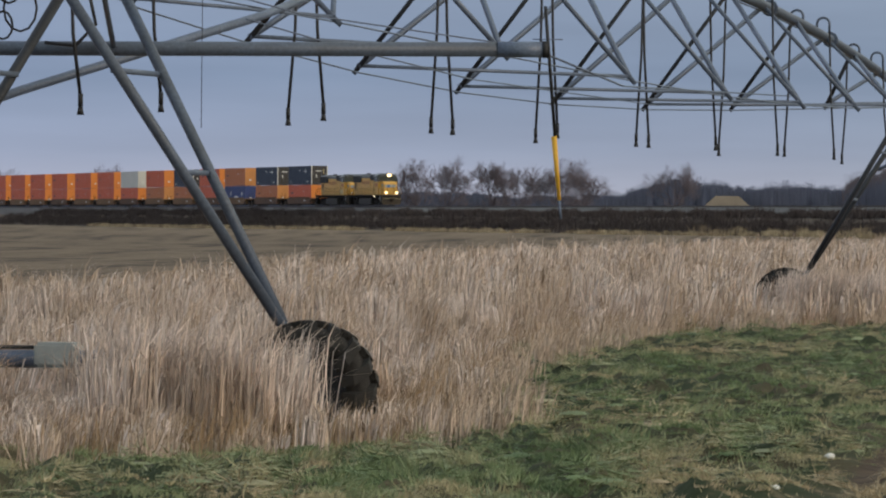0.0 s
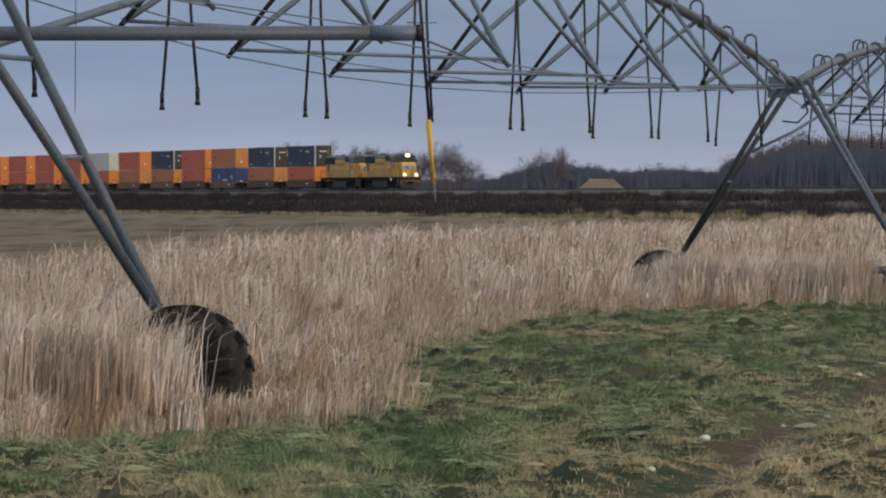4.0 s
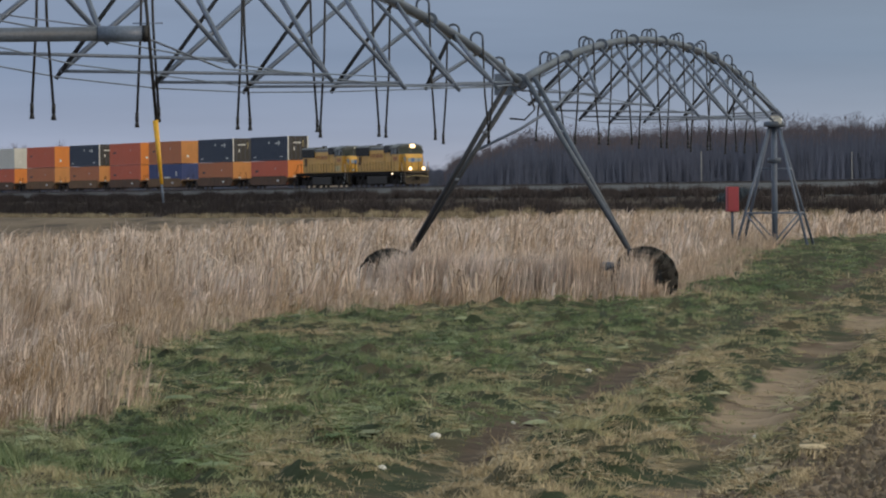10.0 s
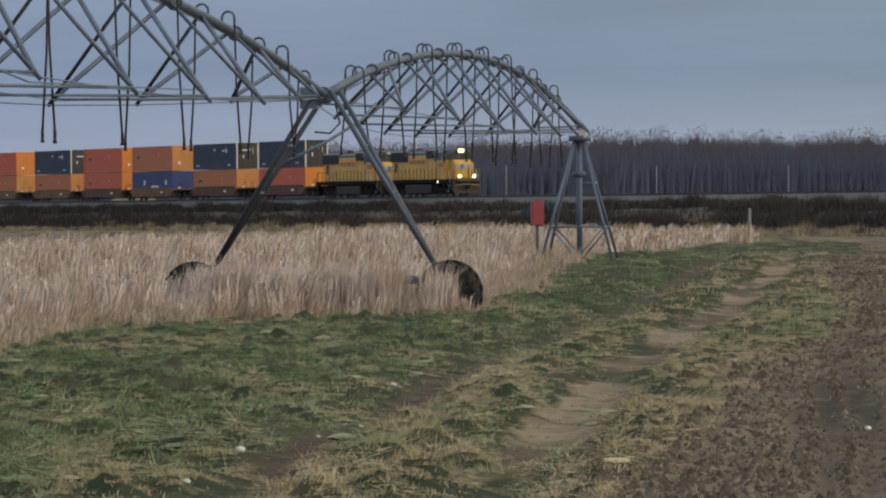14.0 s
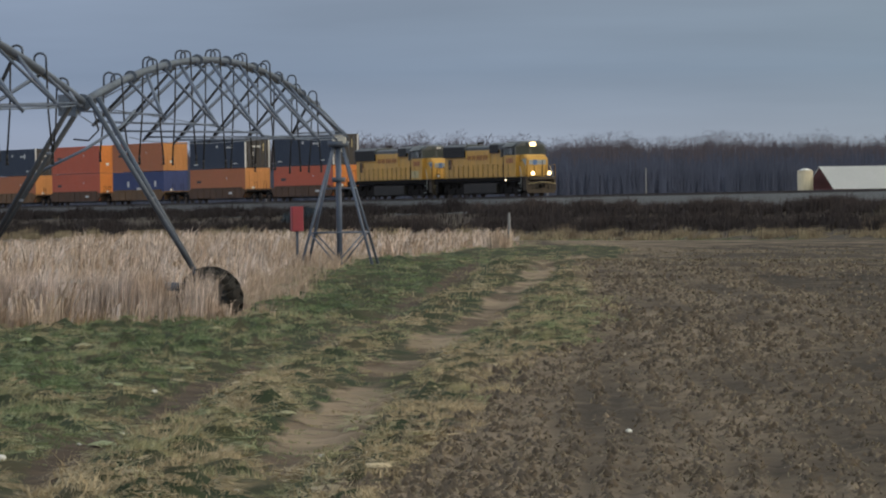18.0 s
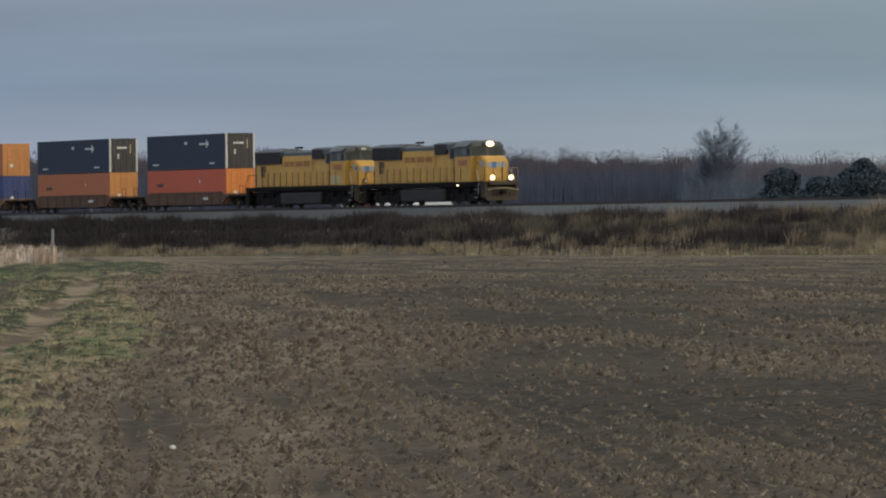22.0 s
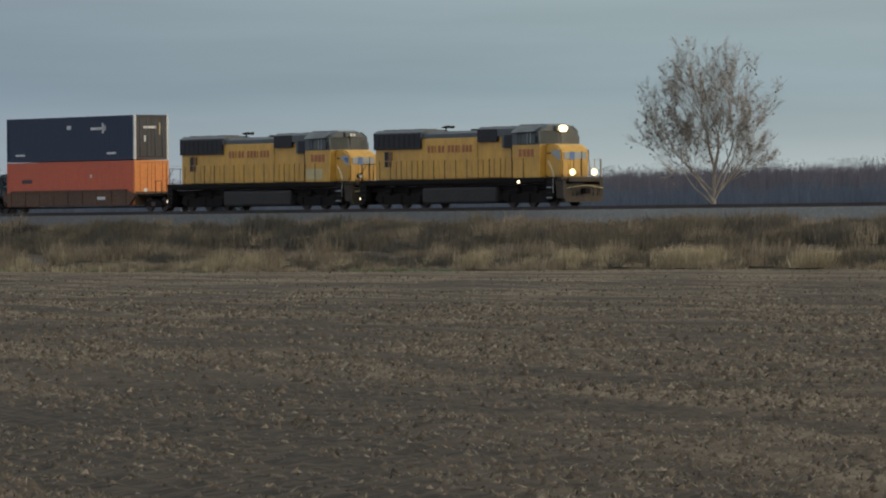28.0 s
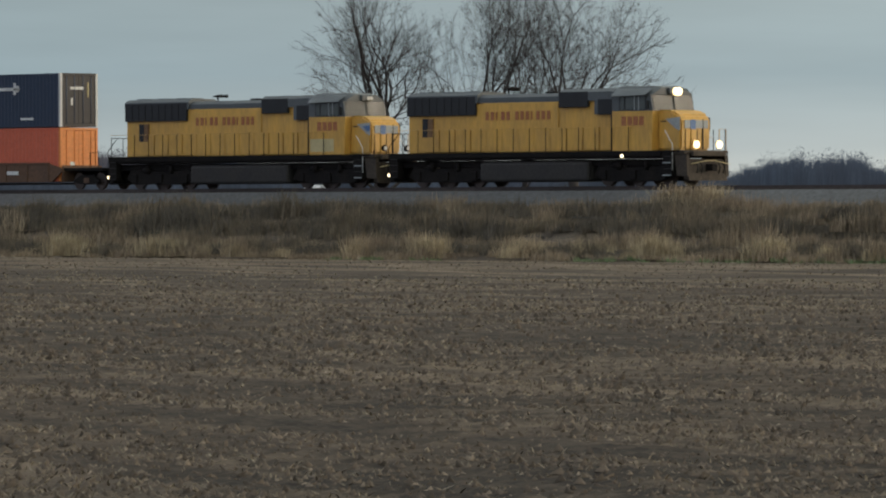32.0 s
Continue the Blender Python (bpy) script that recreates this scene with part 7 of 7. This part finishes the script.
def make_clods():
    rng = np.random.RandomState(61)
    a = np.arange(4) * np.pi / 2
    unit = np.concatenate([np.stack([np.cos(a), np.sin(a), 0 * a - 0.2], 1), [[0, 0, 0.8]]])
    q = np.array([(i, (i + 1) % 4, 4) for i in range(4)])
    for mt, n, lo, hi, lab in (("clod", 105000, 0.014, 0.060, "broken brown clods of ploughed soil"), ("clod_pale", 30000, 0.010, 0.038, "dry pale crumbs and root balls on the soil")):
        x, y, r, d = scatter(rng, n, 4, 34, 37, 175, 0.15)
        thick = 0.5 * wave(x / 0.5, y / 1.3, 63) + 0.9 * litter(x, y) + 0.9 * furrow(x, y) - 0.15 * darkening(x, y)
        keep = (x > field_edge(y) - 0.2 + 0.35 * wave(x / 0.3, y / 0.8, 62)) & (thick > rng.uniform(-1.3, 1.4, n))
        x, y, r, thick = x[keep], y[keep], r[keep], thick[keep]
        n = len(x)
        s = (lo + (hi - lo) * rng.uniform(0, 1, n) ** 1.5) * np.clip(r / 65, 0.9, 1.7) * (1 + 0.2 * np.clip(thick, -1, 1))
        v = unit[None] * s[:, None, None] * rng.uniform(0.45, 1.5, (n, 5, 3)) + np.stack([x, y, height(x, y) + clodded(x, y)], 1)[:, None]
        v[:, 4, :2] += (rng.uniform(-0.6, 0.6, (n, 2)) * s[:, None])
        t = q[None] + np.arange(n)[:, None, None] * 5
        tagged(new("soil_clods", raw_mesh("soil_clods", v.reshape(-1, 3), t.reshape(-1, 3), M[mt])), lab, "soil", kind="stuff")
    # crop residue in rows and drifts, lying every way
    for mt, n, lab in (("stubble", 190000, "scattered pale crop residue on the soil"), ("stubble_dark", 26000, "dark rotted crop residue on the soil")):
        x, y, r, d = scatter(rng, n, 4, 34, 38, 330, 0.2)
        like = 0.34 + 0.35 * furrow(x, y) + 0.85 * litter(x, y) + 0.42 * wave(x / 0.3, y / 0.8, 65)
        keep = (x > field_edge(y) - 0.3) & (like > rng.uniform(0, 1.3, n))
        x, y, r = x[keep], y[keep], r[keep]
        p = np.stack([x, y, height(x, y) + clodded(x, y) + 0.004], 1)
        k = np.clip(r / 60, 0.9, 3)
        tagged(blades("crop_stubble", p, rng.uniform(0.012, 0.050, len(x)) * k ** 0.5, 0.012 * rng.uniform(0.5, 2.0, len(x)) * k, M[mt], rng, 2.2, 0.2), lab, "crop residue", kind="stuff")


def make_tall_tuft():
    """Fluffy dry weeds beside the lone fence post."""
    rng = np.random.RandomState(91)
    p = np.array([tuple(bearing(8.58 + 0.03 * rng.normal(), 329 + rng.normal(), 0.0)) for k in range(7)])
    tagged(tussocks("dry_weed_clump", p, rng.uniform(1.0, 1.7, 7), 50, M["straw_brown"], rng, 0.05, 0.35, 0.25, (0.05, 0), 0.3), "fluffy dry weed clump beside the fence post", "dry grass", kind="stuff")


def make_stones():
    rnd = random.Random(8)
    for x, y, s in ((3.4, 52.0, 0.045), (2.62, 46.6, 0.04), (4.15, 44.6, 0.03), (5.2, 60.5, 0.03), (6.4, 70.0, 0.035), (4.4, 56.0, 0.025), (7.6, 64.2, 0.03), (5.0, 47.6, 0.028), (6.3, 52.5, 0.03), (9.5, 55.0, 0.03)):
        bm = bmesh.new()
        bmesh.ops.create_icosphere(bm, subdivisions=2, radius=1)
        for v in bm.verts:
            v.co *= 1 + 0.25 * noise.noise(v.co * 1.7 + Vector((x, y, 0)))
        bmesh.ops.scale(bm, vec=(s * 1.1, s, s * 0.75), verts=bm.verts)
        ob = new("stone", mesh_of("stone", bm, M["white_mark"]))
        ob.location = (x, y, float(ground_at(np.array([x]), np.array([y]))[0]) + s * 0.3)
        tagged(ob, "small pale stone on the bare track", "stone", "pale stones on the verge")


def make_brush():
    """Growth on the embankment: dark twigs on the far reach, tan grass tufts nearer, weeds under the ballast."""
    rng = np.random.RandomState(71)
    def row(name, n, per, s0, s1, o0, o1, h0, h1, w, mt, lab, seed, cut=-9.0, spread=0.5, foot=0.2):
        s, o = rng.uniform(s0, s1, n), rng.uniform(o0, o1, n)
        m = wave(s / 6.0, o / 3.0, seed)
        keep = m > cut
        s, o = s[keep], o[keep]
        b = np.array([N.x, N.y])[None] * (GAP + o)[:, None] + np.array([E.x, E.y])[None] * s[:, None]
        z = np.interp(o, [-16.5, -13.5, -10.5, -7, -4.9, -2.9], [0, 0.25, 0.9, 2.0, 2.25, 3.12]) - 0.05 - dip(b[:, 0], b[:, 1]) * (o < -13)
        p = np.stack([b[:, 0], b[:, 1], z], 1)
        tagged(tussocks(name, p, rng.uniform(h0, h1, len(s)), per, M[mt], rng, w, spread, foot, (0.05, 0), 0.3), lab, "brush", kind="stuff")

    def clumps(s0, s1, gap, o, half, h0, h1, mt, lab, seed, strands=12, w=0.07):
        """Rounded clumps of grass: each a knot of tussocks leaning outwards."""
        rnd = np.random.RandomState(seed)
        at, tall = [], []
        s = s0
        while s < s1:
            s += gap * rnd.uniform(0.3, 1.8)
            wide, h, oo = rnd.uniform(0.35, 1.0) * half, h0 + (h1 - h0) * rnd.uniform(0, 1) ** 1.4, o + rnd.uniform(-1.2, 0.8)
            h *= 1.0 + 0.22 * math.sin(s * 0.31 + seed) + 0.14 * math.sin(s * 0.87 + 2.0 * seed)
            for k in range(int(4 + 5 * wide)):
                u = rnd.normal(0, 0.5)
                q = on_track(s + u * wide * 1.6, oo + rnd.normal(0, 0.4))
                at.append((q.x, q.y, float(np.interp(oo, [-16.5, -13.5, -10.5, -7, -4.9, -2.9], [0, 0.25, 0.9, 2.0, 2.25, 3.12])) - 0.05 - (float(dip(q.x, q.y)) if oo < -13 else 0.0)))
                tall.append(h * (1 - 0.35 * min(abs(u), 1.4)) * rnd.uniform(0.8, 1.1))
        h = np.array(tall)
        tagged(tussocks("grass_clump", np.array(at), h, strands, M[mt], rng, w, 0.34, 0.26, (0.06, 0), 0.35, True), lab, "brush", kind="stuff")

    row("dark_brush", 1800, 20, -1120, -330, -15.0, -7.2, 0.6, 1.7, 0.06, "brush_dark", "dark leafless brush along the embankment foot", 72, -9, 0.6, 0.5)
    row("dark_brush", 900, 14, -1000, -60, -6.8, -5.0, 0.25, 0.6, 0.036, "brush", "dark weeds along the foot of the ballast", 84, -0.6, 0.7, 0.4)
    clumps(-1100, -330, 1.8, -11.5, 2.2, 1.0, 1.9, "brush_dark", "dark rounded brush on the far embankment", 87, 30, 0.10)
    clumps(-1100, -455, 1.4, -5.8, 1.8, 1.0, 1.5, "brush_dark", "dark brush crowding the ballast", 89, 30, 0.10)
    clumps(-470, -330, 0.9, -7.0, 1.6, 0.8, 1.5, "brush_dark", "dark brush below the ballast", 90, 50, 0.06)
    clumps(-345, -60, 0.7, -6.6, 1.6, 0.6, 1.45, "brush", "dark brown weeds high on the embankment slope", 88, 34, 0.06)
    clumps(-390, -60, 0.9, -9.4, 1.7, 0.7, 1.8, "brush", "dark brown weeds on the embankment slope", 91, 34, 0.06)
    clumps(-345, -60, 0.6, -5.2, 1.3, 0.45, 1.15, "brush_mid", "low brown weeds creeping up the ballast", 93, 26, 0.05)
    clumps(-345, -60, 0.9, -13.6, 1.5, 0.5, 1.1, "brush", "dark weeds along the ditch below the embankment", 94, 34, 0.06)
    clumps(-345, -60, 1.6, -15.0, 1.2, 0.35, 0.8, "brush_mid", "brown grass along the ditch at the field's edge", 95, 34, 0.05)
    clumps(-390, -60, 3.4, -8.2, 1.3, 0.9, 1.7, "brush_mid", "brown grass mounds high on the slope", 86, 48, 0.05)
    clumps(-390, -60, 1.7, -12.0, 1.4, 0.6, 1.6, "brush_mid", "brown grass mounds on the embankment slope", 85, 36, 0.06)
    clumps(-640, -300, 2.0, -14.4, 1.3, 0.7, 1.3, "brush_tan", "tan grass clumps along the foot of the embankment", 81, 46, 0.06)
    clumps(-300, -60, 4.2, -14.2, 0.9, 0.8, 1.7, "brush_tan", "tan grass clumps below the track", 82, 70, 0.045)
    for s, w in ((-291, 0.8), (-268, 0.7), (-259, 0.9), (-249.5, 0.7), (-247, 0.6), (-238, 0.9), (-229, 0.7), (-222, 0.6), (-203, 0.7), (-188, 0.8), (-181, 0.6), (-172, 0.9)):
        row("yellow_grass_clump", 9, 110, s - w, s + w, -15.4, -14.4, 0.9, 1.6, 0.02, "straw_pale", "pale yellow grass clump at the field's edge", 83, -9, 0.5, 0.32)
    row("tan_brush", 1500, 20, -1000, -300, -16.8, -14.2, 0.3, 0.8, 0.06, "brush_tan", "tan grass fringe between field and embankment", 76, -0.3, 0.5, 0.3)
    row("green_weeds", 900, 20, -470, -60, -16.9, -15.6, 0.12, 0.3, 0.04, "green", "low green weeds at the field's far edge", 78, 0.0, 0.6, 0.4)
    row("tan_brush", 26, 90, -198.7, -195.0, -4.6, -3.4, 0.5, 1.25, 0.026, "brush_tan", "fluffy brown bush beside the track", 77, -9, 0.7, 0.4)
    row("green_bush", 8, 160, -517, -513, -9.5, -7.5, 1.0, 1.5, 0.06, "conifer", "small dark green bush on the embankment", 79, -9, 0.6, 0.4)


make_tall_grass()
make_verge()
make_clods()
make_tall_tuft()
make_stones()
make_brush()


# ------------------------------------------------------------------ movement
def motions():
    for ob, behind, up in RIDE:
        rows = []
        for t in (0, 2, 4, 6, 8, 10, 12, 14, 16, 18, 20, 22, 24, 26, 28, 30, 32):
            p = on_track(run(t) + behind, 0, up)
            rows.append((float(t), pose(p.x, p.y, p.z, 0, 0, HEAD)))
        walk(ob, rows)
    for ob in (lead, second):
        for w in [c for c in ob.children if c.name.startswith("wheelset")]:
            x, r = w.location.x, w.location.z
            rows, last = [], frame(32.0)
            for k in range(last):
                t = k / FPS
                rows.append((t, pose(x, 0, r, 0, math.degrees((run(t) - run(0)) / r) % 360, 0)))
            walk(w, rows)


motions()
